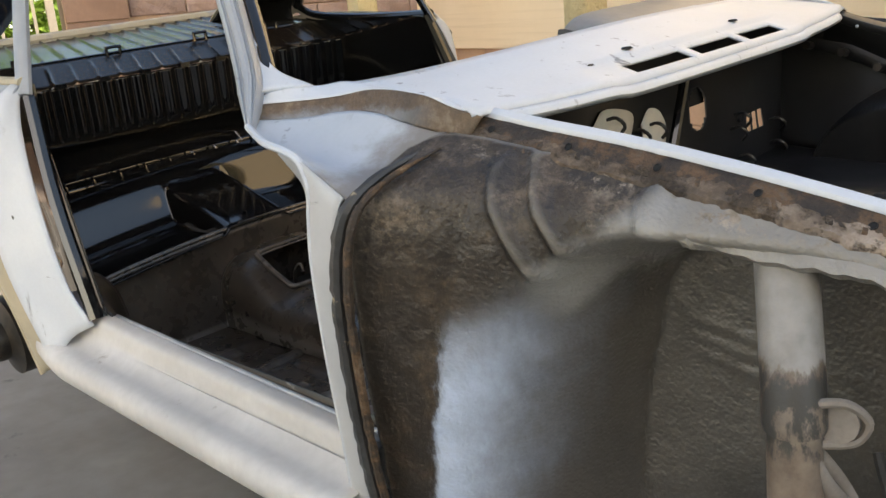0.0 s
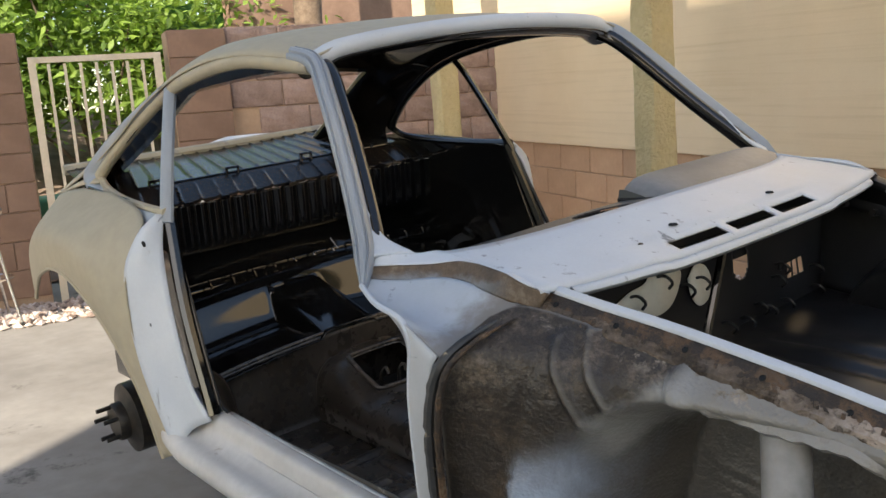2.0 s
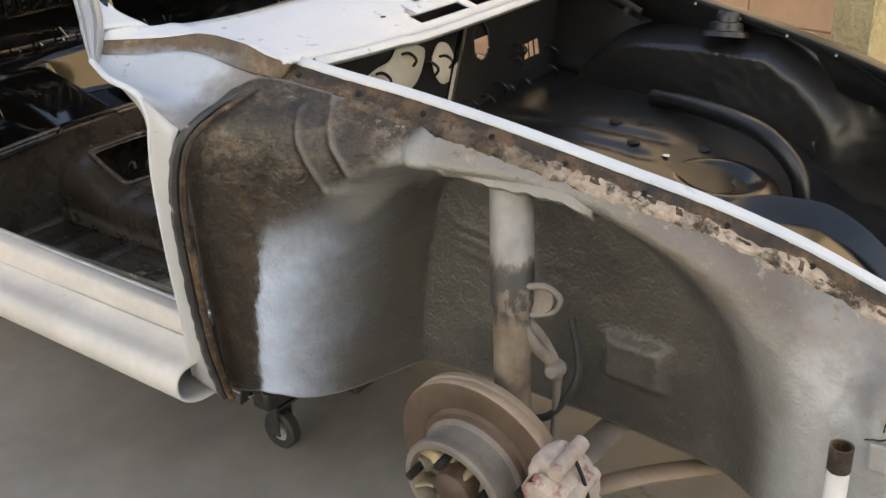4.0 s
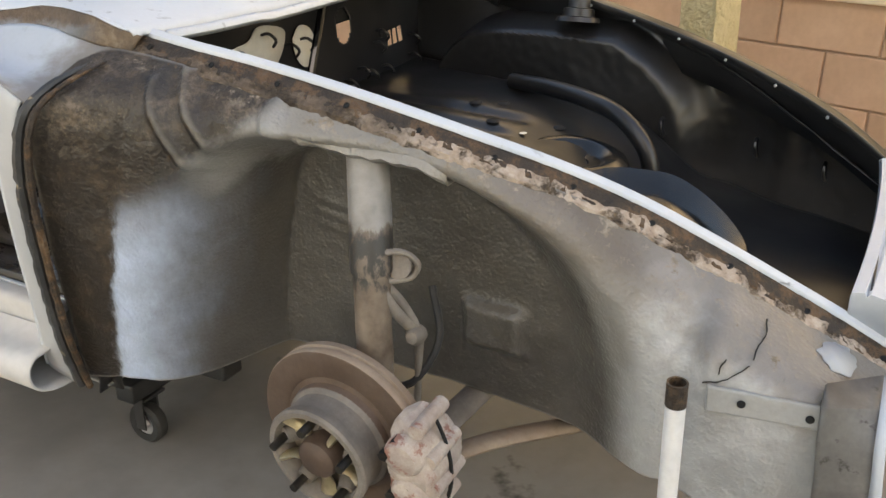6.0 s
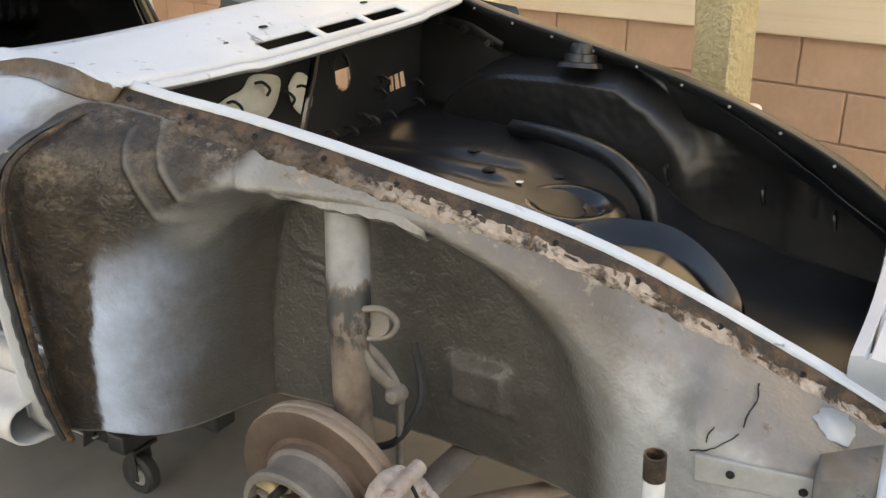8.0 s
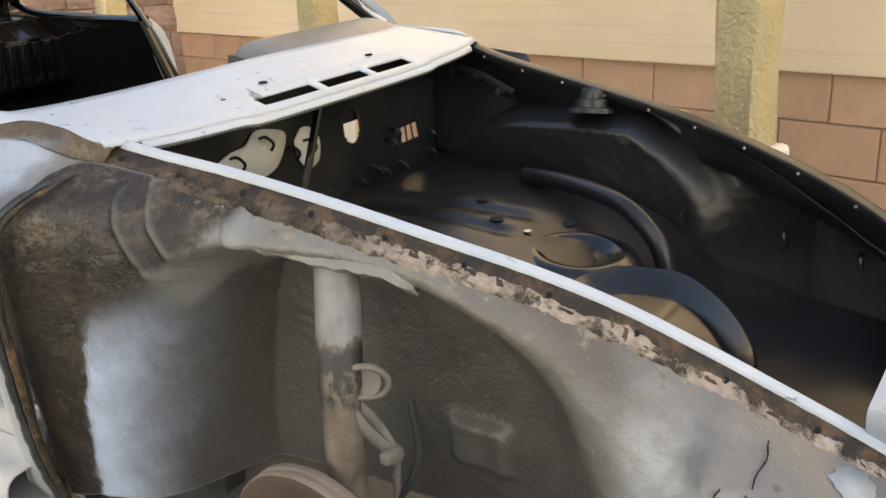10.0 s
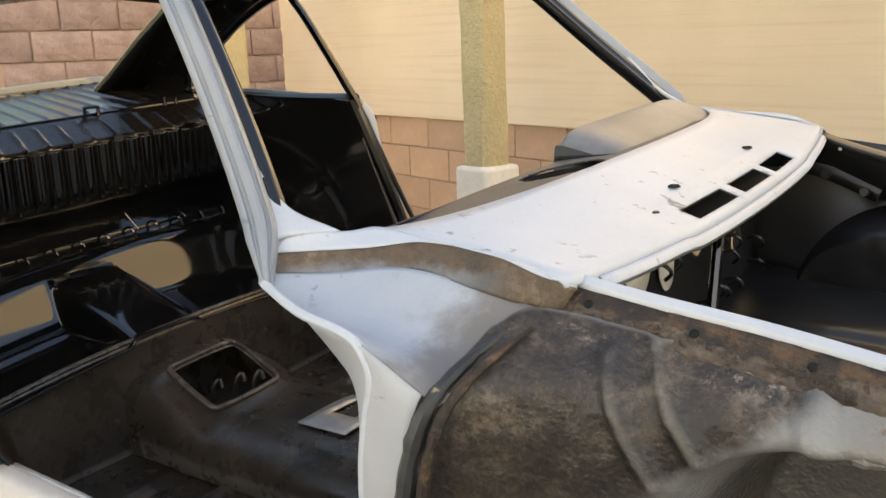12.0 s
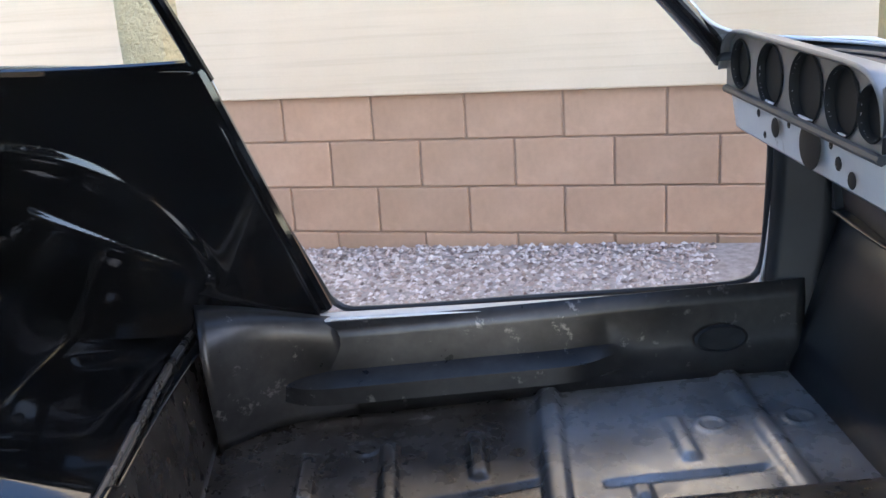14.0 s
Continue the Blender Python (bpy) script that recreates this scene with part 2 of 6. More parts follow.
M["rust"] = rust_mat()
def stained_flange_mat():
    """Blue-grey primer over old steel, rusty brown along its upper edge and round the bolts."""
    m, nt, p = nodes_of("stained_flange")
    grey = ramp(nt, noise_node(nt, 9, 5), [(0.3, (0.16, 0.18, 0.205)), (0.7, (0.33, 0.36, 0.40))])
    brown = ramp(nt, noise_node(nt, 30, 7, 0.75), [(0.35, (0.040, 0.028, 0.018)), (0.55, (0.13, 0.085, 0.050)), (0.72, (0.27, 0.215, 0.155))])
    h = maths(nt, "SUBTRACT", axis_of(nt, 2), maths(nt, "MULTIPLY", maths(nt, "SUBTRACT", noise_node(nt, 16, 6, 0.7), 0.5), 0.05))
    f = band(nt, h, 0.972, 3.0, 0.010)
    ahead = band(nt, axis_of(nt, 0), -0.47, 2.0, 0.05)
    col = mix(nt, maths(nt, "MAXIMUM", f, ahead), grey, brown)
    link(nt, mix(nt, maths(nt, "MULTIPLY", noise_node(nt, 120, 3), 0.35), col, (0.05, 0.04, 0.03)), p.inputs["Base Color"])
    p.inputs["Roughness"].default_value = 0.5
    bump(nt, p, maths(nt, "ADD", noise_node(nt, 60, 6, 0.7), noise_node(nt, 200, 3)), 0.5, 0.003)
    return m


M["flange"] = stained_flange_mat()
M["rust_dark"] = rust_mat("dark_rusty_flange", 0.55)
M["black_seam"] = coat_mat("black_seam_sealer", (0.02, 0.02, 0.02), (0.06, 0.06, 0.06), 18, 0.35, 0.5, 0.004, 50, spots=(0.35, 0.28, 0.18), spot_scale=30, spot_at=0.62)
M["disc"] = coat_mat("rusted_brake_disc", (0.24, 0.17, 0.12), (0.33, 0.26, 0.20), 14, 0.6, 0.15, 0.001, 140, metal=0.25)
M["cast"] = coat_mat("dusty_cast_metal", (0.15, 0.13, 0.11), (0.25, 0.22, 0.19), 20, 0.62, 0.3, 0.003, 90, metal=0.2)
M["stud"] = coat_mat("dark_steel", (0.03, 0.03, 0.03), (0.07, 0.06, 0.05), 30, 0.4, 0.1, 0.001, 90, metal=0.8)
M["nose_steel"] = coat_mat("dull_grey_steel", (0.10, 0.096, 0.09), (0.19, 0.18, 0.17), 14, 0.5, 0.2, 0.002, 60, metal=0.3, spots=(0.05, 0.045, 0.04), spot_scale=25, spot_at=0.6)
M["chrome"] = coat_mat("worn_chrome", (0.55, 0.55, 0.56), (0.68, 0.68, 0.68), 12, 0.16, 0.03, 0.001, 60, metal=1.0)
M["vinyl"] = coat_mat("dark_vinyl", (0.045, 0.05, 0.065), (0.07, 0.075, 0.09), 10, 0.4, 0.1, 0.002, 80)
M["rubber"] = coat_mat("black_rubber", (0.012, 0.012, 0.012), (0.03, 0.03, 0.03), 30, 0.6, 0.1, 0.001, 90)
M["dolly"] = coat_mat("black_painted_steel", (0.012, 0.012, 0.013), (0.03, 0.03, 0.03), 20, 0.45, 0.1, 0.001, 90)
M["zinc"] = coat_mat("zinc_plate", (0.4, 0.4, 0.4), (0.55, 0.55, 0.55), 20, 0.4, 0.1, 0.001, 90, metal=0.8)
M["white_rod"] = coat_mat("white_painted_tube", (0.6, 0.6, 0.6), (0.72, 0.72, 0.72), 10, 0.4, 0.1, 0.001, 90)
# near-black for openings, their inner shade put into the colour; also cracks and joints
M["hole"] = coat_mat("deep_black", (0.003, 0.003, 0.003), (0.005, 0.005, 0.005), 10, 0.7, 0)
M["concrete"] = coat_mat("worn_concrete", (0.195, 0.180, 0.163), (0.335, 0.313, 0.288), 1.3, 0.72, 0.2, 0.003, 40, spots=(0.105, 0.096, 0.088), spot_scale=1.7, spot_at=0.60)
M["gravel_bed"] = coat_mat("gravel_bed", (0.26, 0.21, 0.18), (0.42, 0.36, 0.32), 30, 0.9, 0.6, 0.01, 40)
def stucco_mat():
    """Smooth tan stucco: soft clouds, faint level trowel lines and a fine sandy relief."""
    m, nt, p = nodes_of("smooth_tan_stucco")
    col = ramp(nt, noise_node(nt, 1.1, 5), [(0.3, (0.67, 0.53, 0.355)), (0.7, (0.76, 0.615, 0.43))])
    lines = noise_node(nt, 2.2, 5, 0.6, (0.35, 0.35, 16))
    col = mix(nt, ramp(nt, lines, [(0.5, (0, 0, 0)), (0.72, (0.35,) * 3)]), col, (0.50, 0.37, 0.22))
    col = mix(nt, maths(nt, "MULTIPLY", noise_node(nt, 120, 3), 0.12), col, (0.4, 0.3, 0.18))
    link(nt, col, p.inputs["Base Color"])
    p.inputs["Roughness"].default_value = 0.85
    bump(nt, p, maths(nt, "ADD", noise_node(nt, 60, 4), maths(nt, "MULTIPLY", lines, 2.5)), 0.18, 0.003)
    return m


M["stucco"] = stucco_mat()
M["post_stucco"] = coat_mat("rough_post_stucco", (0.50, 0.41, 0.22), (0.60, 0.50, 0.29), 4, 0.9, 1.0, 0.02, 55)
M["base_white"] = coat_mat("whitewashed_base", (0.66, 0.62, 0.54), (0.74, 0.71, 0.63), 4, 0.85, 0.5, 0.006, 40)
M["block"] = coat_mat("tan_concrete_block", (0.435, 0.272, 0.168), (0.52, 0.335, 0.216), 3, 0.9, 0.3, 0.003, 110, piece=0.10, spots=(0.28, 0.18, 0.12), spot_scale=60, spot_at=0.70)
M["split"] = coat_mat("split_face_block", (0.25, 0.170, 0.143), (0.37, 0.27, 0.235), 7, 0.95, 1.0, 0.02, 20, piece=0.15)
# brown blocks, darkened in colour for the shade on the walls beside the gate
M["shaded_brown_block"] = coat_mat("shaded_brown_concrete", (0.19, 0.116, 0.083), (0.26, 0.164, 0.120), 3, 0.9, 0.3, 0.003, 110, piece=0.10)
M["mortar"] = coat_mat("mortar", (0.35, 0.24, 0.165), (0.43, 0.30, 0.21), 8, 0.95, 0.2, 0.003, 80)
M["gate"] = coat_mat("cream_painted_steel", (0.55, 0.47, 0.36), (0.62, 0.54, 0.42), 6, 0.5, 0.1, 0.001, 60)
M["bark"] = coat_mat("bark", (0.10, 0.07, 0.05), (0.2, 0.15, 0.11), 12, 0.95, 0.8, 0.01, 20)
M["soil"] = coat_mat("dry_soil", (0.16, 0.11, 0.08), (0.28, 0.20, 0.15), 6, 0.95, 0.5, 0.01, 30)
M["green_bin"] = coat_mat("green_plastic", (0.03, 0.12, 0.05), (0.04, 0.16, 0.07), 4, 0.45, 0.05, 0.001, 60)
M["white_cloth"] = coat_mat("white_plastic", (0.7, 0.7, 0.7), (0.78, 0.78, 0.78), 6, 0.5, 0.1, 0.002, 40)


def leaf_mat(name, a, b):
    m, nt, p = nodes_of(name)
    g = nt.nodes.new("ShaderNodeNewGeometry")
    link(nt, ramp(nt, g.outputs["Random Per Island"], [(0.0, a), (0.6, b), (1.0, tuple(v * 1.7 for v in b))]), p.inputs["Base Color"])
    p.inputs["Roughness"].default_value = 0.5
    tr = nt.nodes.new("ShaderNodeBsdfTranslucent")
    tr.inputs[0].default_value = (b[0] * 1.8, b[1] * 2.0, b[2], 1)
    mx = nt.nodes.new("ShaderNodeMixShader")
    mx.inputs[0].default_value = 0.35
    link(nt, p.outputs[0], mx.inputs[1])
    link(nt, tr.outputs[0], mx.inputs[2])
    link(nt, mx.outputs[0], nt.nodes["Material Output"].inputs[0])
    return m


M["leaf"] = leaf_mat("shrub_leaf", (0.06, 0.115, 0.022), (0.17, 0.25, 0.05))
M["palm"] = leaf_mat("palm_leaf", (0.03, 0.09, 0.04), (0.06, 0.14, 0.06))


def beads(nt, scale):
    """Rounded beads, for sprayed stone-chip coats."""
    co = nt.nodes.new("ShaderNodeTexCoord")
    v = nt.nodes.new("ShaderNodeTexVoronoi")
    v.feature = "SMOOTH_F1"
    v.inputs["Scale"].default_value = scale
    warp = nt.nodes.new("ShaderNodeVectorMath")
    warp.operation = "ADD"
    link(nt, co.outputs["Object"], warp.inputs[0])
    link(nt, maths(nt, "MULTIPLY", noise_node(nt, 70, 3), 0.004), warp.inputs[1])
    link(nt, warp.outputs[0], v.inputs["Vector"])
    return maths(nt, "SUBTRACT", 1.0, v.outputs["Distance"])


def wheelhouse_mat():
    """Sprayed undercoat: dark grey, pale overspray on the rear corner, crusty old brown coat on the slope, coarse orange-peel relief."""
    m, nt, p = nodes_of("sprayed_undercoat")
    x, y, z = axis_of(nt, 0), axis_of(nt, 1), axis_of(nt, 2)
    n1, n2 = noise_node(nt, 9, 5, 0.65), noise_node(nt, 40, 4, 0.7)
    col = ramp(nt, n1, [(0.3, (0.056, 0.051, 0.045)), (0.7, (0.100, 0.092, 0.081))])
    wob = maths(nt, "MULTIPLY", maths(nt, "SUBTRACT", n1, 0.5), 0.08)
    xw = maths(nt, "ADD", x, wob)
    zw = maths(nt, "ADD", z, wob)
    border = maths(nt, "ADD", maths(nt, "SUBTRACT", x, maths(nt, "MULTIPLY", z, 0.276)), maths(nt, "MULTIPLY", maths(nt, "SUBTRACT", noise_node(nt, 22, 7, 0.80, (1.0, 1.0, 0.45)), 0.5), 0.060))
    # flank ahead of the arch and the ledge over the strut: lighter grey
    flank = maths(nt, "MULTIPLY", band(nt, maths(nt, "ADD", y, maths(nt, "MULTIPLY", wob, 0.3)), -0.60, -0.440, 0.014), band(nt, xw, -0.150, 0.40, 0.02))
    col = mix(nt, maths(nt, "MULTIPLY", flank, 0.8), col, (0.255, 0.245, 0.226))
    # paler nose, with its pale highlights put into the colour as soft pools
    nose = maths(nt, "MULTIPLY", band(nt, xw, 0.36, 0.75, 0.03), 0.8)
    col = mix(nt, nose, col, (0.40, 0.405, 0.40))
    pool = ramp(nt, noise_node(nt, 7, 3), [(0.52, (0, 0, 0)), (0.66, (1, 1, 1))])
    col = mix(nt, maths(nt, "MULTIPLY", maths(nt, "MULTIPLY", pool, nose), 0.6), col, (0.60, 0.605, 0.61))
    # pale overspray on the upright rear corner
    fall = nt.nodes.new("ShaderNodeMapRange")
    fall.interpolation_type = "SMOOTHSTEP"
    link(nt, maths(nt, "ADD", border, maths(nt, "MULTIPLY", wob, 0.9)), fall.inputs[0])
    fall.inputs[1].default_value, fall.inputs[2].default_value, fall.inputs[3].default_value, fall.inputs[4].default_value = -0.572, -0.435, 1.0, 0.0
    pale = maths(nt, "MULTIPLY", maths(nt, "MULTIPLY", band(nt, border, -0.578, 3.0, 0.010), fall.outputs[0]), band(nt, maths(nt, "SUBTRACT", zw, maths(nt, "MULTIPLY", x, 0.40)), 0.30, 0.855, 0.075))
    patchy = ramp(nt, noise_node(nt, 16, 5, 0.6), [(0.30, (0.78,) * 3), (0.6, (1,) * 3)])
    col = mix(nt, maths(nt, "MULTIPLY", pale, patchy), col, (0.50, 0.60, 0.76))
    # old dark coat on the slope behind the arch
    slope = band(nt, maths(nt, "SUBTRACT", zw, maths(nt, "MULTIPLY", x, 0.40)), 0.895, 3.0, 0.034)
    slope = maths(nt, "MULTIPLY", slope, band(nt, xw, -2.0, -0.150, 0.015))
    brown = maths(nt, "MAXIMUM", slope, band(nt, border, -3.0, -0.582, 0.005))
    old = ramp(nt, noise_node(nt, 14, 7, 0.75), [(0.36, (0.010, 0.0075, 0.0055)), (0.54, (0.024, 0.016, 0.010)), (0.64, (0.062, 0.042, 0.025)), (0.76, (0.19, 0.145, 0.10))])
    crusty = maths(nt, "MULTIPLY", ramp(nt, noise_node(nt, 7, 4, 0.6), [(0.44, (0, 0, 0)), (0.60, (1, 1, 1))]), band(nt, zw, 0.815, 2.0, 0.05))
    speck = ramp(nt, noise_node(nt, 85, 5, 0.75), [(0.46, (0, 0, 0)), (0.60, (1, 1, 1))])
    old = mix(nt, maths(nt, "MULTIPLY", maths(nt, "MULTIPLY", crusty, speck), 0.55), old, (0.20, 0.155, 0.110))
    col = mix(nt, maths(nt, "MULTIPLY", brown, 0.97), col, old)
    # overspray along the lower edge of the slope and on the rib ends
    edge = band(nt, maths(nt, "SUBTRACT", zw, maths(nt, "MULTIPLY", x, 0.60)), 0.905, 0.966, 0.016)
    edge = maths(nt, "MULTIPLY", edge, band(nt, x, -0.275, -0.125, 0.02))
    col = mix(nt, maths(nt, "MULTIPLY", edge, 0.8), col, (0.30, 0.30, 0.29))
    # crusts of old sealer below the flange
    scab = ramp(nt, noise_node(nt, 22, 8, 0.78), [(0.54, (0, 0, 0)), (0.60, (1, 1, 1))])
    far = maths(nt, "MULTIPLY", maths(nt, "MAXIMUM", maths(nt, "SUBTRACT", x, 0.1), 0.0), 0.11)
    level = maths(nt, "ADD", maths(nt, "ADD", zw, far), maths(nt, "MULTIPLY", maths(nt, "ADD", x, maths(nt, "MULTIPLY", maths(nt, "MULTIPLY", x, x), 0.30)), 0.30))
    high = band(nt, level, 0.828, 2.0, 0.012)
    wash = maths(nt, "MULTIPLY", band(nt, maths(nt, "ADD", level, maths(nt, "MULTIPLY", maths(nt, "SUBTRACT", noise_node(nt, 11, 6, 0.7), 0.5), 0.12)), 0.795, 2.0, 0.030), band(nt, x, 0.12, 2.0, 0.08))
    col = mix(nt, maths(nt, "MULTIPLY", wash, 0.62), col, (0.145, 0.115, 0.088))
    col = mix(nt, maths(nt, "MULTIPLY", scab, maths(nt, "MULTIPLY", high, 0.9)), col, ramp(nt, n2, [(0.35, (0.13, 0.095, 0.06)), (0.65, (0.40, 0.34, 0.27))]))
    crumb = ramp(nt, noise_node(nt, 120, 6, 0.8), [(0.58, (0, 0, 0)), (0.66, (1, 1, 1))])
    col = mix(nt, maths(nt, "MULTIPLY", crumb, maths(nt, "ADD", maths(nt, "MULTIPLY", brown, 0.20), 0.05)), col, (0.30, 0.26, 0.21))
    col = mix(nt, maths(nt, "MULTIPLY", n2, 0.30), col, (0.05, 0.044, 0.036))
    # hollows of the mesh darker, its ridges paler
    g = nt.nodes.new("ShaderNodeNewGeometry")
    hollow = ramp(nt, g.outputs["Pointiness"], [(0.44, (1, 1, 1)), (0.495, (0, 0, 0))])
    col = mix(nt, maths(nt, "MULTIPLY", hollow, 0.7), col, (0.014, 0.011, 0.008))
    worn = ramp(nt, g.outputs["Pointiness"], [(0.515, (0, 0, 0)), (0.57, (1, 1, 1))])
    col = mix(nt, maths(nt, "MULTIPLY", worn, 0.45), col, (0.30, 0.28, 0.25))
    link(nt, col, p.inputs["Base Color"])
    link(nt, ramp(nt, brown, [(0.0, (0.33,) * 3), (1.0, (0.40,) * 3)]), p.inputs["Roughness"])
    hb = maths(nt, "ADD", maths(nt, "ADD", maths(nt, "MULTIPLY", beads(nt, 170), 0.8), maths(nt, "MULTIPLY", noise_node(nt, 260, 2, 0.5), 0.6)), maths(nt, "MULTIPLY", noise_node(nt, 55, 5), maths(nt, "ADD", 0.12, maths(nt, "MULTIPLY", brown, 2.2))))
    bump(nt, p, hb, 0.5, 0.003)
    return m


M["wheelhouse"] = wheelhouse_mat()


def strut_mat():
    m, nt, p = nodes_of("strut_paint")
    z = axis_of(nt, 2)
    n = noise_node(nt, 40, 6, 0.7, (1, 1, 0.35))
    zz = maths(nt, "ADD", z, maths(nt, "MULTIPLY", maths(nt, "SUBTRACT", n, 0.5), 0.06))
    worn = ramp(nt, noise_node(nt, 45, 6, 0.7, (1, 1, 0.5)), [(0.50, (1, 1, 1)), (0.58, (0.25,) * 3)])
    col = ramp(nt, noise_node(nt, 18, 5), [(0.3, (0.075, 0.050, 0.034)), (0.7, (0.25, 0.20, 0.155))])
    col = mix(nt, band(nt, zz, 0.722, 2.0, 0.006), col, ramp(nt, noise_node(nt, 25, 5), [(0.3, (0.18, 0.172, 0.16)), (0.7, (0.29, 0.275, 0.258))]))
    col = mix(nt, maths(nt, "MULTIPLY", band(nt, zz, 0.640, 0.718, 0.008), worn), col, (0.035, 0.033, 0.03))
    link(nt, col, p.inputs["Base Color"])
    p.inputs["Roughness"].default_value = 0.5
    bump(nt, p, noise_node(nt, 70, 5), 0.35, 0.003)
    return m


M["strut"] = strut_mat()


# ---- mesh tools ----
def part(name, bm, material, parent=None, label="", smooth=True):
    me = bpy.data.meshes.new(name)
    bmesh.ops.recalc_face_normals(bm, faces=bm.faces)
    bm.to_mesh(me)
    bm.free()
    if smooth:
        me.shade_smooth()
        me.set_sharp_from_angle(angle=radians(38))
    me.materials.append(M[material] if isinstance(material, str) else material)
    ob = new(name, me)
    if parent:
        ob.parent = parent
    if label:
        ob["label"] = label
    return ob


def empty(name, m=None):
    ob = new(name)
    ob.empty_display_size = 0.1
    if m is not None:
        ob.matrix_world = m
    return ob


def solid(ob, t, offset=0.0):
    s = ob.modifiers.new("thick", "SOLIDIFY")
    s.thickness, s.offset = t, offset
    return ob


def bevel(ob, w, seg=2):
    b = ob.modifiers.new("soft_edge", "BEVEL")
    b.width, b.segments, b.limit_method, b.angle_limit = w, seg, "ANGLE", radians(40)
    return ob


def keyed(table):
    """A smooth function through a few (x, value) keys."""
    xs, ys = [k[0] for k in table], [k[1] for k in table]
    d = []
    for i in range(len(xs)):
        a, b = max(i - 1, 0), min(i + 1, len(xs) - 1)
        d.append((ys[b] - ys[a]) / (xs[b] - xs[a]))

    def f(x):
        if x <= xs[0]:
            return ys[0]
        if x >= xs[-1]:
            return ys[-1]
        i = max(k for k in range(len(xs) - 1) if xs[k] <= x)
        h = xs[i + 1] - xs[i]
        t = (x - xs[i]) / h
        return (2 * t**3 - 3 * t**2 + 1) * ys[i] + (t**3 - 2 * t**2 + t) * h * d[i] + (3 * t**2 - 2 * t**3) * ys[i + 1] + (t**3 - t**2) * h * d[i + 1]
    return f


def curve(pts, n):
    """n + 1 points on a Catmull-Rom curve through pts, evenly by control length."""
    pts = [Vector(p) for p in pts]
    L = [0.0]
    for a, b in zip(pts, pts[1:]):
        L.append(L[-1] + (b - a).length)
    fs = [keyed([(l, p[k]) for l, p in zip(L, pts)]) for k in range(3)]
    return [Vector(f(L[-1] * i / n) for f in fs) for i in range(n + 1)]


def sheet(rows, skip=None, closed=False):
    """A bmesh of quads through rows of points; skip(i, j) leaves a quad out."""
    bm = bmesh.new()
    vs = [[bm.verts.new(p) for p in r] for r in rows]
    for i in range(len(vs) - 1):
        for j in range(len(vs[0]) - (0 if closed else 1)):
            k = (j + 1) % len(vs[0])
            if not (skip and skip(i, j)):
                bm.faces.new((vs[i][j], vs[i + 1][j], vs[i + 1][k], vs[i][k]))
    loose = [v for v in bm.verts if not v.link_faces]
    bmesh.ops.delete(bm, geom=loose, context="VERTS")
    return bm


def loft(curves, n, m):
    """Rows through several control curves: each resampled to n steps, then m steps across."""
    cs = [curve(c, n) for c in curves]
    return [list(col) for col in zip(*[curve([c[i] for c in cs], m) for i in range(n + 1)])]


def add_tube(bm, pts, r, seg=10, cap=True, squash=None):
    """A tube along pts; r may be a list."""
    pts = [Vector(p) for p in pts]
    rs = r if isinstance(r, (list, tuple)) else [r] * len(pts)
    rings, side = [], None
    for i, p in enumerate(pts):
        d = (pts[min(i + 1, len(pts) - 1)] - pts[max(i - 1, 0)]).normalized()
        if side is None:
            side = d.cross(Vector((0, 0, 1)))
            if side.length < 0.1:
                side = d.cross(Vector((0, 1, 0)))
        side = (side - d * side.dot(d)).normalized()
        up = side.cross(d)
        a, b = squash or (1, 1)
        rings.append([bm.verts.new(p + rs[i] * (a * side * math.cos(2 * math.pi * k / seg) + b * up * math.sin(2 * math.pi * k / seg))) for k in range(seg)])
    for ra, rb in zip(rings, rings[1:]):
        for k in range(seg):
            bm.faces.new((ra[k], ra[(k + 1) % seg], rb[(k + 1) % seg], rb[k]))
    if cap:
        bm.faces.new(rings[0])
        bm.faces.new(rings[-1][::-1])
    return bm


def tube(pts, r, seg=10, cap=True, squash=None):
    return add_tube(bmesh.new(), pts, r, seg, cap, squash)


def sweep(pts, profile, width):
    """A closed profile of (side, up) pairs swept along pts; width scales it along the way."""
    pts = [Vector(p) for p in pts]
    rows, side = [], None
    for i, p in enumerate(pts):
        d = (pts[min(i + 1, len(pts) - 1)] - pts[max(i - 1, 0)]).normalized()
        side = d.cross(Vector((0, 0, 1))).normalized() if side is None else (side - d * side.dot(d)).normalized()
        up = side.cross(d)
        rows.append([p + width(i) * (side * a + up * b) for a, b in profile])
    return sheet(rows, closed=True)


def add_box(bm, c, size, m=None):
    mat = Matrix.Translation(c) @ (m or Matrix.Identity(4)) @ Matrix.Diagonal((*size, 1))
    return bmesh.ops.create_cube(bm, size=1.0, matrix=mat)["verts"]


def box(c, size, m=None):
    bm = bmesh.new()
    add_box(bm, c, size, m)
    return bm


def lathe(profile, axis_m, seg=40, closed=False):
    """Turns (radius, along) pairs about the local z axis of axis_m."""
    rows = [[axis_m @ Vector((r * math.cos(2 * math.pi * k / seg), r * math.sin(2 * math.pi * k / seg), a)) for k in range(seg)] for r, a in profile]
    if closed:
        rows.append(rows[0])
    bm = bmesh.new()
    vs = [[bm.verts.new(p) for p in r] for r in (rows[:-1] if closed else rows)]
    if closed:
        vs.append(vs[0])
    for a, b in zip(vs, vs[1:]):
        for k in range(seg):
            bm.faces.new((a[k], a[(k + 1) % seg], b[(k + 1) % seg], b[k]))
    return bm


def aim(p, q):
    """A pose at p whose z axis points at q."""
    d = (Vector(q) - Vector(p)).normalized()
    return Matrix.Translation(p) @ d.to_track_quat("Z", "Y").to_matrix().to_4x4()


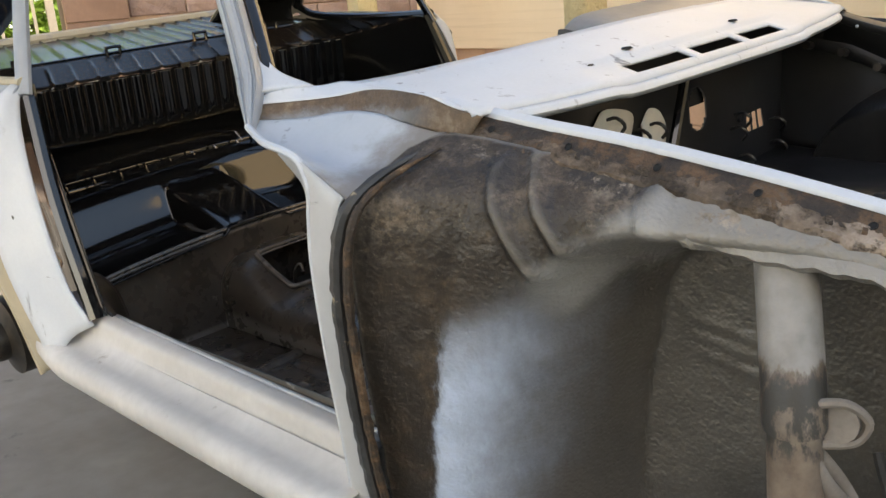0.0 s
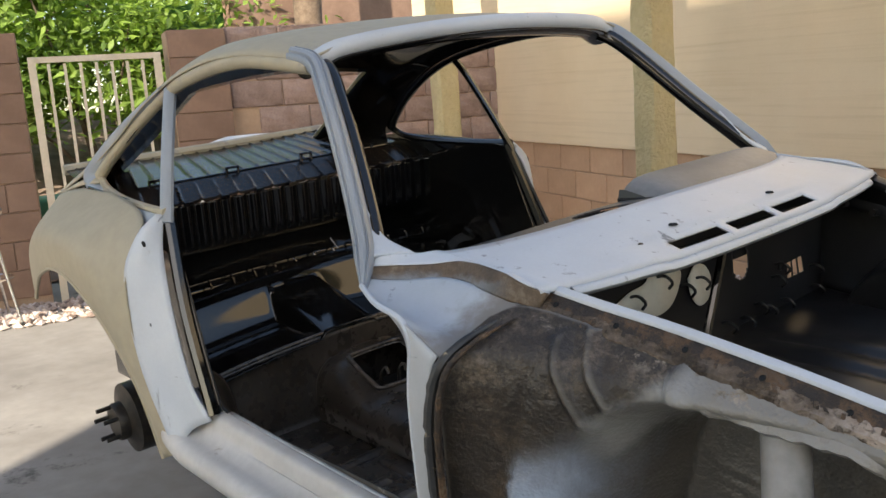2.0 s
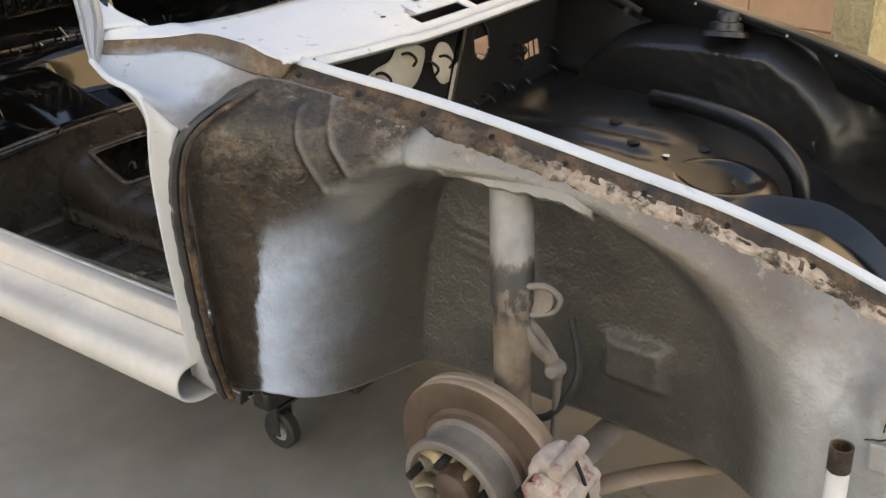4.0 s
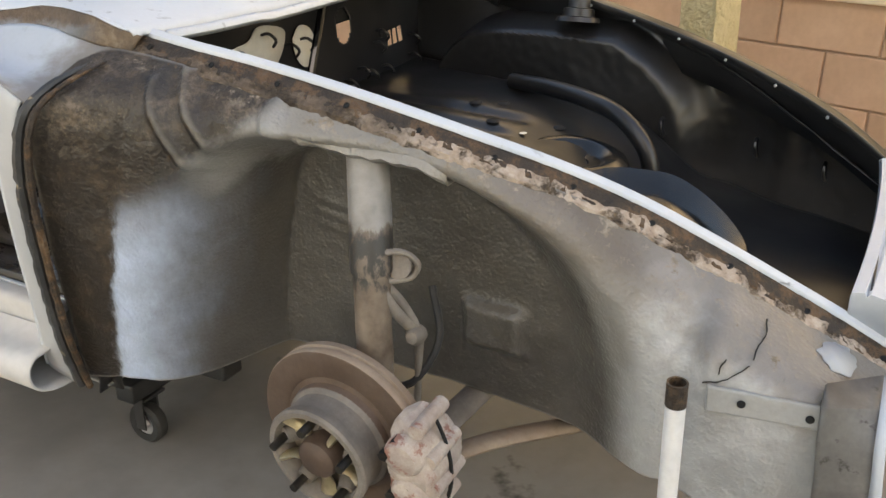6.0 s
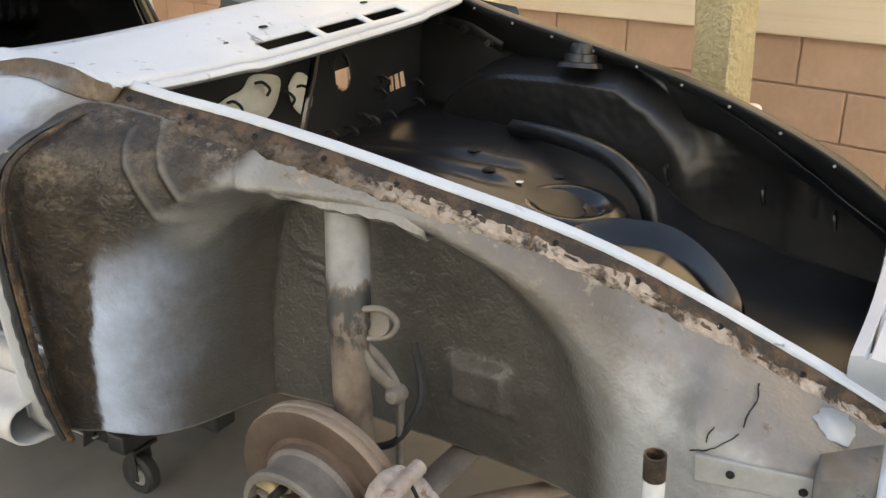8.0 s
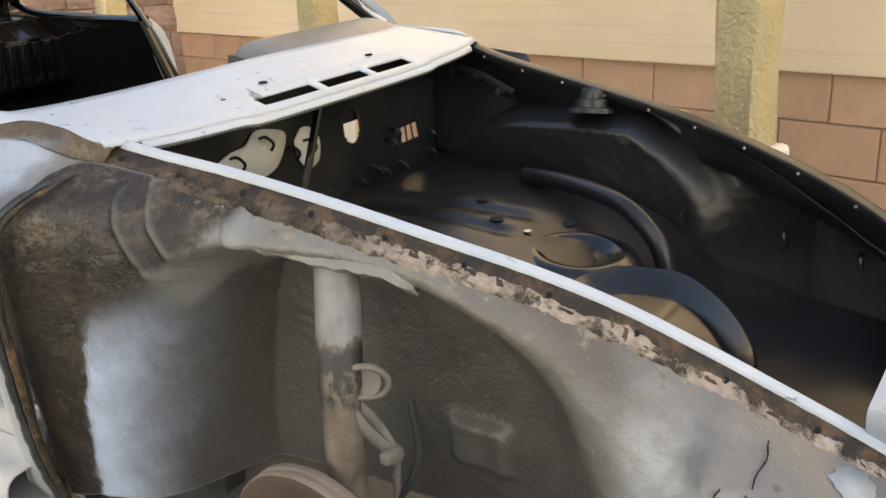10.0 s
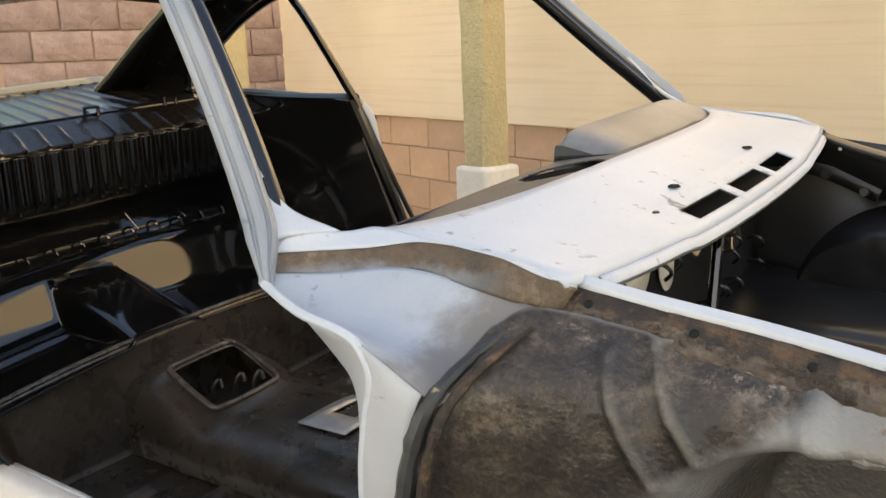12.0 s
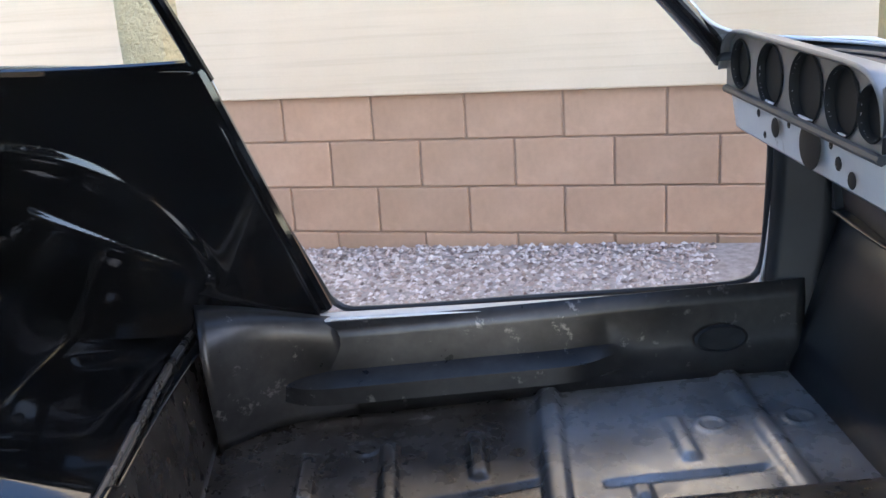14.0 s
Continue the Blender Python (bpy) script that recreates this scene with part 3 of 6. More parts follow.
def bump2(x, y, cx, cy, wx, wy):
    return math.exp(-((x - cx) / wx) ** 2 - ((y - cy) / wy) ** 2)


def plateau(x, lo, hi, soft):
    s = lambda v: 1 / (1 + math.exp(-max(-40, min(40, v / soft))))
    return s(x - lo) * s(hi - x)


# ---- setting ----
ground = part("ground", sheet([[(x, y, 0) for y in (-60, -12, -3, 0, 3, 12, 60)] for x in (-60, -12, -6, -3, 0, 3, 12, 60)]), "concrete")
tagged(ground, "worn grey concrete slab with stains under the car", "ground", kind="structure")

WALL_A, WALL_U = Vector((-2.22, 2.94, 0)), Vector((0.962, -0.273, 0)).normalized()
WALL_N = Vector((-0.273, -0.962, 0)).normalized()
WALL_M = Matrix.Translation(WALL_A) @ Matrix(((WALL_U.x, -WALL_N.x, 0, 0), (WALL_U.y, -WALL_N.y, 0, 0), (0, 0, 1, 0), (0, 0, 0, 1)))
# local frame of the side wall: x along it, y into it, z up; its face lies at y = 0
wall_side = part("wall_side", box((1.5, 0.16, 1.6), (12.6, 0.26, 3.2)), "mortar", smooth=False)
wall_side.matrix_world = WALL_M @ Matrix.Translation((0, 0, -0.008)) @ Matrix.Rotation(radians(1.4), 4, "Y")
tagged(wall_side, "tan block wall with smooth stucco above the lower courses", "wall", kind="structure")
stucco = part("stucco_coat", box((1.5, 0.010, 2.012), (12.6, 0.030, 2.44)), "stucco", wall_side, "smooth tan stucco with faint trowel lines", smooth=False)
bevel(stucco, 0.008)

# rear wall, pier and gate, square to the side wall; local frame: x towards the car, y along the wall, z up
REAR_M = Matrix.Translation((-6.08, 0.2, 0)) @ Matrix(((WALL_U.x, -WALL_N.x, 0, 0), (WALL_U.y, -WALL_N.y, 0, 0), (0, 0, 1, 0), (0, 0, 0, 1)))
rear_wall = part("wall_rear", box((-0.125, 3.03, 0.94), (0.18, 3.18, 1.88)), "mortar", smooth=False)
tagged(rear_wall, "split-face block garden wall behind the car", "wall", kind="structure")
pier = part("wall_pier", box((-0.105, 1.227, 0.93), (0.26, 0.42, 1.86)), "mortar", smooth=False)
tagged(pier, "smooth tan block pier beside the gate", "wall", kind="structure")
left_wall = part("wall_left", box((-0.105, -3.02, 0.94), (0.26, 6.1, 1.88)), "mortar", smooth=False)
tagged(left_wall, "tan block wall on the other side of the gate", "wall", kind="structure")
for w in (rear_wall, pier, left_wall):
    w.matrix_world = REAR_M
far_wall = part("wall_far", box((-9.6, 6.6, 1.6), (0.2, 6.0, 3.2)), "shaded_brown_block", smooth=False)
tagged(far_wall, "pinkish neighbouring block wall beyond the yard", "wall", kind="structure")
# tall wall out of view, a stand-in for what shades the yard
house = part("wall_unseen", box((14.8, -10.0, 5.25), (15.0, 0.3, 10.5)), "stucco", smooth=False)
house.matrix_world = WALL_M
# overhead slab out of view, added only to shade the rear wall
slab = part("shade_slab", box((-2.3, 0.6, 0.0), (2.8, 9.0, 0.2)), "stucco", house, "unseen stuccoed slab added to shade the rear wall", smooth=False)
slab.matrix_world = Matrix.Translation((-0.53, -7.1, 5.0)) @ REAR_M.to_3x3().to_4x4()
tagged(house, "unseen tan stuccoed house wall, added to shade the yard", "wall", kind="structure")


def post(name, x, y, w, base_h, label):
    """A square stuccoed post with soft corners on a wider whitewashed base."""
    ob = empty(name, Matrix.Translation((x, y, 0)) @ Matrix.Rotation(radians(-15.9), 4, "Z"))
    bm = bmesh.new()
    rows = []
    for i in range(26):
        z = base_h + (3.3 - base_h) * i / 25
        r = []
        for k in range(24):
            a = 2 * math.pi * (k + 0.5) / 24
            c, s = math.cos(a), math.sin(a)
            q = (abs(c) ** 8 + abs(s) ** 8) ** (-1 / 8)
            wob = 0.006 * noise.noise((c * 3 + x, s * 3, z * 5))
            r.append((c * q * (w / 2 + wob), s * q * (w / 2 + wob), z))
        rows.append(r)
    bm = sheet(rows, closed=True)
    part("shaft", bm, "post_stucco", ob, "rough tan stucco shaft")
    b = part("base", box((0, 0, base_h / 2), (w + 0.055, w + 0.055, base_h)), "base_white", ob, "whitewashed base")
    bevel(b, 0.02, 3)
    return tagged(ob, label, "post", "stuccoed posts")


post("stucco_post", -2.075, 1.93, 0.152, 0.71, "rough tan stucco post on a white base before the wall")
post("stucco_post", 0.060, 1.26, 0.145, 0.63, "rough tan stucco post on a white base near the nose")
post("stucco_post", -4.41, 2.61, 0.165, 0.68, "tan stucco post near the split-face wall")


def make_gate():
    g = empty("garden_gate", REAR_M)
    y0, y1, zt = 0.11, 0.94, 1.715
    for y in (y0, y1):
        part("gate_post", box((0, y, zt / 2), (0.05, 0.05, zt)), "gate", g, smooth=False)
    for z in (zt - 0.02, 0.25):
        part("rail", box((0, (y0 + y1) / 2, z), (0.035, y1 - y0, 0.04)), "gate", g, smooth=False)
    for k in range(7):
        y = y0 + (y1 - y0) * (k + 1) / 8
        part("bar", box((0, y, zt / 2 + 0.1), (0.02, 0.02, zt - 0.3)), "gate", g, smooth=False)
    return tagged(g, "cream painted steel gate with thin upright bars", "gate")


make_gate()
# ---- the car: body shell in its own frame, x ahead, y to its left, z up ----
car = empty("car_shell", LEAN)
tagged(car, "stripped vintage coupe body in pale primer, without doors or wheels", "car")
SIDES = (("right", -1), ("left", 1))

rail_h = keyed([(-0.44, 0.548), (-0.3, 0.535), (-0.1, 0.505), (0.11, 0.465), (0.33, 0.402), (0.52, 0.350), (0.66, 0.318), (0.70, 0.312)])
rail_z = keyed([(-0.44, 0.980), (-0.3, 0.932), (-0.1, 0.886), (0.11, 0.838), (0.33, 0.778), (0.52, 0.700), (0.66, 0.605), (0.70, 0.565)])

rail_in = lambda x: rail_h(x) - 0.030
rail_up = keyed([(-0.44, 0.975), (-0.36, 0.960), (-0.3, 0.948), (-0.2, 0.929), (-0.1, 0.905), (0.0, 0.878), (0.11, 0.844), (0.22, 0.806), (0.33, 0.758), (0.43, 0.704), (0.52, 0.652), (0.60, 0.606), (0.70, 0.545)])
seam_z = lambda x: min(rail_z(x) - 0.008, rail_up(x) - 0.026)

ROW_RAIL = [(-0.43, 0.600, 0.938), (-0.40, 0.552, 0.946)] + [(x, rail_in(x) + 0.022, seam_z(x) + 0.004) for x in (-0.28, -0.16, 0.0, 0.20, 0.31, 0.40, 0.52, 0.68)]
ROW_SHOULDER = [(-0.450, 0.682, 0.885), (-0.37, 0.622, 0.888), (-0.28, 0.580, 0.868), (-0.15, 0.545, 0.852), (0.0, 0.522, 0.800), (0.20, 0.470, 0.750), (0.31, 0.445, 0.695), (0.40, 0.435, 0.650), (0.52, 0.430, 0.605), (0.68, 0.400, 0.535)]
ROW_TUCK = [(-0.475, 0.680, 0.75), (-0.39, 0.638, 0.76), (-0.28, 0.588, 0.785), (-0.16, 0.543, 0.812), (0.0, 0.522, 0.76), (0.20, 0.478, 0.69), (0.31, 0.462, 0.65), (0.40, 0.460, 0.60), (0.52, 0.475, 0.57), (0.68, 0.44, 0.54)]
ROW_MID = [(-0.500, 0.660, 0.58), (-0.41, 0.632, 0.57), (-0.30, 0.600, 0.57), (-0.18, 0.55, 0.57), (0.0, 0.52, 0.56), (0.20, 0.480, 0.53), (0.31, 0.465, 0.50), (0.40, 0.470, 0.50), (0.52, 0.490, 0.49), (0.68, 0.46, 0.48)]
ROW_LOW = [(-0.530, 0.630, 0.395), (-0.43, 0.605, 0.402), (-0.32, 0.585, 0.405), (-0.20, 0.54, 0.405), (0.0, 0.50, 0.400), (0.20, 0.480, 0.392), (0.31, 0.465, 0.385), (0.40, 0.465, 0.380), (0.52, 0.490, 0.37), (0.68, 0.46, 0.36)]


def tub_depth(x, z):
    """The same for the far wing seen from the luggage bay: a tub with a flat shelf on top and a round front end."""
    dx, dz = x + 0.15, max(0.0, z - 0.45)
    a = 0.50 if dx >= 0 else 0.30
    e = ((abs(dx) / a) ** 3.2 + (dz / 0.385) ** 3.2) ** (1 / 3.2)
    t = max(0, min(1, (1 - e) / (0.10 + 0.25 * max(0, min(1, (dx - 0.2) / 0.2)))))
    return t * t * (3 - 2 * t)


def arch_depth(x, z):
    """0 outside the wheel arch, 1 deep inside it; the front edge is crisp, the rear one a wide round corner."""
    dx, dz = x + 0.15, max(0.0, z - 0.45)
    if dx >= 0:
        e = ((dx / 0.555) ** 2.1 + (dz / 0.400) ** 2.1) ** (1 / 2.1)
        soft = 0.17 + 0.10 * max(0, min(1, (0.72 - z) / 0.2))
    else:
        e = ((-dx / 0.258) ** 2.0 + (dz / 0.400) ** 2.0) ** (1 / 2.0)
        k = min(1, -dx / 0.24)
        k = k * k * (3 - 2 * k) * max(0, min(1, (0.82 - z) / 0.14))
        soft = 0.17 + 0.78 * k
    t = max(0, min(1, (1 - e) / soft))
    return t * t * (3 - 2 * t)


def matched(rows, n, m):
    """Like loft, but the stations of all rows stay together."""
    k = len(rows[0])
    rows = [[Vector(p) for p in r] for r in rows]
    L = [0.0]
    for i in range(1, k):
        L.append(L[-1] + (rows[2][i] - rows[2][i - 1]).length)
    fs = [[keyed([(L[i], r[i][c]) for i in range(k)]) for c in range(3)] for r in rows]
    out = []
    for i in range(n + 1):
        u = L[-1] * i / n
        out.append(curve([Vector(f(u) for f in g) for g in fs], m))
    return [list(c) for c in zip(*out)]


def ridge(x, z, a, b, w):
    """1 on the line a-b in the x-z plane, falling off over w."""
    p, a, b = Vector((x, z)), Vector(a), Vector(b)
    t = max(0, min(1, (p - a).dot(b - a) / (b - a).length_squared))
    return math.exp(-((p - a - t * (b - a)).length / w) ** 4)


def round_rib(x, z, line, w):
    """1 on a bent line in the x-z plane, falling off with a round back."""
    d = 9.0
    p = Vector((x, z))
    if abs(x - line[2][0]) > 0.12:
        return 0.0
    for a, b in zip(line, line[1:]):
        a, b = Vector(a), Vector(b)
        t = max(0, min(1, (p - a).dot(b - a) / (b - a).length_squared))
        d = min(d, (p - a - t * (b - a)).length)
    return math.exp(-((d / w) ** 2))


RIB_A = [(-0.320, 0.912), (-0.306, 0.876), (-0.289, 0.839), (-0.272, 0.807), (-0.260, 0.788)]
RIB_B = [(-0.284, 0.918), (-0.269, 0.887), (-0.251, 0.857), (-0.235, 0.831), (-0.222, 0.808)]


def wheelhouse_rows(s, inset):
    rows = matched([ROW_RAIL, ROW_SHOULDER, ROW_TUCK, ROW_MID, ROW_LOW], 260, 130)
    out = []
    for r in rows:
        q = []
        for p in r:
            w = arch_depth(p.x, p.z) if s < 0 else tub_depth(p.x, p.z)
            h = p.y + (0.385 + 0.20 * (p.x + 0.02) ** 2 - p.y) * w
            # two pressed ribs down the slope, a knob where the ledge starts, a raised square pad, bars behind the strut, the nose bulge
            rib = 0.0
            if s < 0:
                rib += 0.0105 * (round_rib(p.x, p.z, RIB_A, 0.0085) + round_rib(p.x, p.z, RIB_B, 0.0085))
                rib += 0.010 * ridge(p.x, p.z, (-0.148, 0.874), (-0.138, 0.842), 0.014)
            pad = plateau(p.x, 0.076, 0.176, 0.004) * plateau(p.z, 0.487, 0.560, 0.004)
            d = 0.013 * pad + 0.006 * pad * max(plateau(p.x, 0.154, 2, 0.005), plateau(p.z, 0.543, 2, 0.005))
            for c in (0.0, 0.022, 0.044):
                d += 0.0016 * ridge(p.x, p.z, (-0.185, 0.690 - c), (-0.110, 0.672 - c), 0.006)
            d += 0.020 * bump2(p.x, p.z, 0.468, 0.605, 0.020, 0.045) - 0.006 * bump2(p.x, p.z, 0.43, 0.62, 0.02, 0.06)
            d -= 0.010 * plateau(p.x, 0.405, 2, 0.006) * plateau(p.z, 0, 0.66, 0.01)
            d -= 0.006 * plateau(p.x - 0.276 * p.z, -0.590, -0.574, 0.004) * plateau(p.z, 0, 0.84, 0.02)
            d += 0.0030 * noise.noise((p.x * 14, p.y * 14, p.z * 14)) + 0.0016 * noise.noise((p.x * 50, p.y * 50, p.z * 50))
            q.append((p.x, s * (h + d + rib - inset), p.z + 0.15 * rib))
        out.append(q)
    return out


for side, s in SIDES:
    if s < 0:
        w = part("wheelhouse", sheet(wheelhouse_rows(s, 0.0)), "wheelhouse", car, "textured grey undercoat with brown dirt, pale overspray and darker hollows")
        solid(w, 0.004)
    else:
        iw = part("inner_wing", sheet(wheelhouse_rows(s, 0.0)), "satin_black", car, "satin black inner wing")
        solid(iw, 0.003)
    # the rail along the luggage opening: a folded white edge above a rusty flange
    xs = [-0.44 + 1.14 * i / 60 for i in range(61)]
    if s < 0:
        rh, rz, w = rail_in, rail_up, 0.026
    else:
        rh, rz, w = rail_h, rail_z, 0.040
    prof = lambda x: [(x, s * (rh(x) - w), rz(x) - 0.016), (x, s * (rh(x) - w + 0.004), rz(x) - 0.002), (x, s * (rh(x) - 0.5 * w), rz(x) + 0.003), (x, s * (rh(x) - 0.003), rz(x) - 0.001), (x, s * rh(x), rz(x) - 0.008)]
    rail = part("rail", sheet([prof(x) for x in xs if x > -0.385]), "primer" if s < 0 else "satin_black", car, "white rail of the luggage opening" if s < 0 else "black rail of the luggage opening")
    solid(rail, 0.003)
    if s > 0:
        solid(part("wing_flange", sheet([[(x, rail_h(x) - 0.001, rail_z(x) - 0.004), (x, rail_h(x) + 0.001, rail_z(x) - 0.03), (x, rail_h(x) - 0.004, rail_z(x) - 0.09)] for x in xs]), "satin_black", car), 0.003)
    if s < 0:
        rows = []
        for x in [-0.44 + 1.14 * i / 240 for i in range(241)]:
            wob = lambda k: 0.003 * noise.noise((x * 30, k, 0))
            a, b = Vector((x, s * (rail_in(x) - 0.001), rail_up(x) - 0.006)), Vector((x, s * (rail_in(x) + 0.030), seam_z(x)))
            wob2 = lambda k: 0.004 * noise.noise((x * 60, k, 3)) + 0.002 * noise.noise((x * 130, k, 5))
            rows.append([a + (b - a) * v + Vector((0, s * wob2(k), 0.6 * wob2(k + 9))) * min(1, k) for k, v in enumerate((0.0, 0.2, 0.4, 0.6, 0.8))])
        fl = part("wing_flange", sheet(rows), "rust_dark", car, "rusty flange where the wing was bolted")
        solid(fl, 0.003)
        bead = []
        for i in range(401):
            x = -0.40 + 1.07 * i / 400
            w = 0.002 + 0.014 * max(0, noise.noise((x * 19, 3, 0))) + 0.012 * plateau(x, 0.22, 0.60, 0.05)
            n = lambda k: 0.0026 * noise.noise((x * 42, k, 1)) + 0.0020 * noise.noise((x * 130, k, 2))
            a, b = Vector((x, s * (rail_in(x) - 0.001), rail_up(x) - 0.006)), Vector((x, s * (rail_in(x) + 0.030), seam_z(x)))
            st = 0.46 + 0.22 * noise.noise((x * 16, 7, 0)) + 0.12 * noise.noise((x * 60, 2, 0))
            r = [a + (b - a) * st + Vector((0, s * -0.003, -0.002))]
            for k, v in enumerate((st + 0.08, 0.5 * st + 0.5, 1.0)):
                r.append(a + (b - a) * v + Vector((0, s * (0.001 + n(k)), 0.000 + n(k + 5))))
            r += [b + Vector((0, s * (0.002 + n(4)), -0.006 - 0.6 * w + n(9))), b + Vector((0, s * (-0.004 + 0.5 * n(4)), -0.010 - w)), b + Vector((0, s * -0.022, -0.020 - w))]
            bead.append(r)
        solid(part("sealer_bead", sheet(bead), "sealer", car, "crumbling tan sealer below the rusty flange"), 0.003)
        for k in range(11):
            x = -0.36 + 0.102 * k
            m = aim((x, s * (rail_in(x) + 0.016), 0.5 * (rail_up(x) - 0.006 + seam_z(x)) + 0.003), (x, s * (rail_in(x) + 0.4), 1.3))
            part("bolt_hole", lathe([(0.0, 0.0), (0.0034, 0.0), (0.0042, 0.001), (0.005, 0.0)], m, 12), "hole", car)
    else:
        for k in range(11):
            x = -0.34 + 0.105 * k
            m = Matrix.Translation((x, rail_h(x) - 0.041, rail_z(x) - 0.012)) @ Matrix.Rotation(radians(90), 4, "X")
            part("clip_hole", lathe([(0.0, 0.001), (0.0026, 0.001), (0.0034, 0.0)], m, 10), "zinc", car)

# cowl with three air slots
cowl_front = keyed([(-0.56, -0.385), (-0.5, -0.372), (-0.25, -0.343), (0, -0.333), (0.25, -0.343), (0.5, -0.372), (0.56, -0.385)])
cowl_back = keyed([(-0.62, -0.72), (-0.585, -0.685), (-0.56, -0.652), (-0.53, -0.612), (-0.46, -0.574), (-0.32, -0.537), (-0.17, -0.517), (0, -0.508), (0.17, -0.517), (0.32, -0.537), (0.46, -0.574), (0.53, -0.612), (0.56, -0.652), (0.585, -0.685), (0.62, -0.72)])
ys = sorted([-0.535 + 1.07 * i / 40 for i in range(41)] + [-0.2255, -0.0875, -0.0655, 0.0655, 0.0875, 0.2255])
us = [0, 0.03, 0.07, 0.225, 0.30, 0.325, 0.345, 0.40, 0.5, 0.6, 0.7, 0.8, 0.9, 1.0]


def cowl_point(u, y):
    half = abs(y) / 0.56
    x = cowl_front(y) + (cowl_back(y) - cowl_front(y)) * u
    z = 0.953 + 0.010 * (1 - half**2) + (0.058 - 0.020 * half**2) * u ** 0.8 + 0.020 * half**4 - 0.004 * half**4 * u
    if u == 0:
        z -= 0.006
    z -= 0.0045 * plateau(u, -1, 0.335, 0.004) * plateau(abs(y), -1, 0.285, 0.006)
    return (x, y, z)


def in_slot(i, j):
    ym = (ys[j] + ys[j + 1]) / 2
    return i == 2 and abs(ym) < 0.2255 and not (0.0655 < abs(ym) < 0.0875)


cowl = part("cowl", sheet([[cowl_point(u, y) for y in ys] for u in us], in_slot), "primer", car, "white primed cowl with three air slots")
solid(cowl, 0.004, -1)
lip = [[Vector(cowl_point(0, y)) + Vector((dx, 0, dz)) for y in ys if abs(y) < 0.50] for dx, dz in ((0.0, 0.001), (0.006, -0.003), (0.008, -0.009), (0.004, -0.015))]
solid(part("cowl_lip", sheet(lip), "primer", car, "folded lower lip of the cowl"), 0.002)
# black sheet as the shade below the air slots
part("slot_shade", box((-0.378, 0, 0.944), (0.066, 0.47, 0.004)), "hole", car, smooth=False)
for y in (-0.167, 0.146):
    x, _, z = cowl_point(0.40, y)
    part("wiper_hole", lathe([(0.0, 0.002), (0.0065, 0.002), (0.007, 0.0035), (0.009, 0.001)], Matrix.Translation((x, y, z)), 18), "hole", car)
for x, y in ((-0.385, -0.29), (-0.45, -0.235)):
    part("washer_hole", lathe([(0.0, 0.002), (0.0035, 0.002), (0.005, 0.0)], Matrix.Translation((x, y, cowl_point(0.35, y)[2])), 12), "stud", car)
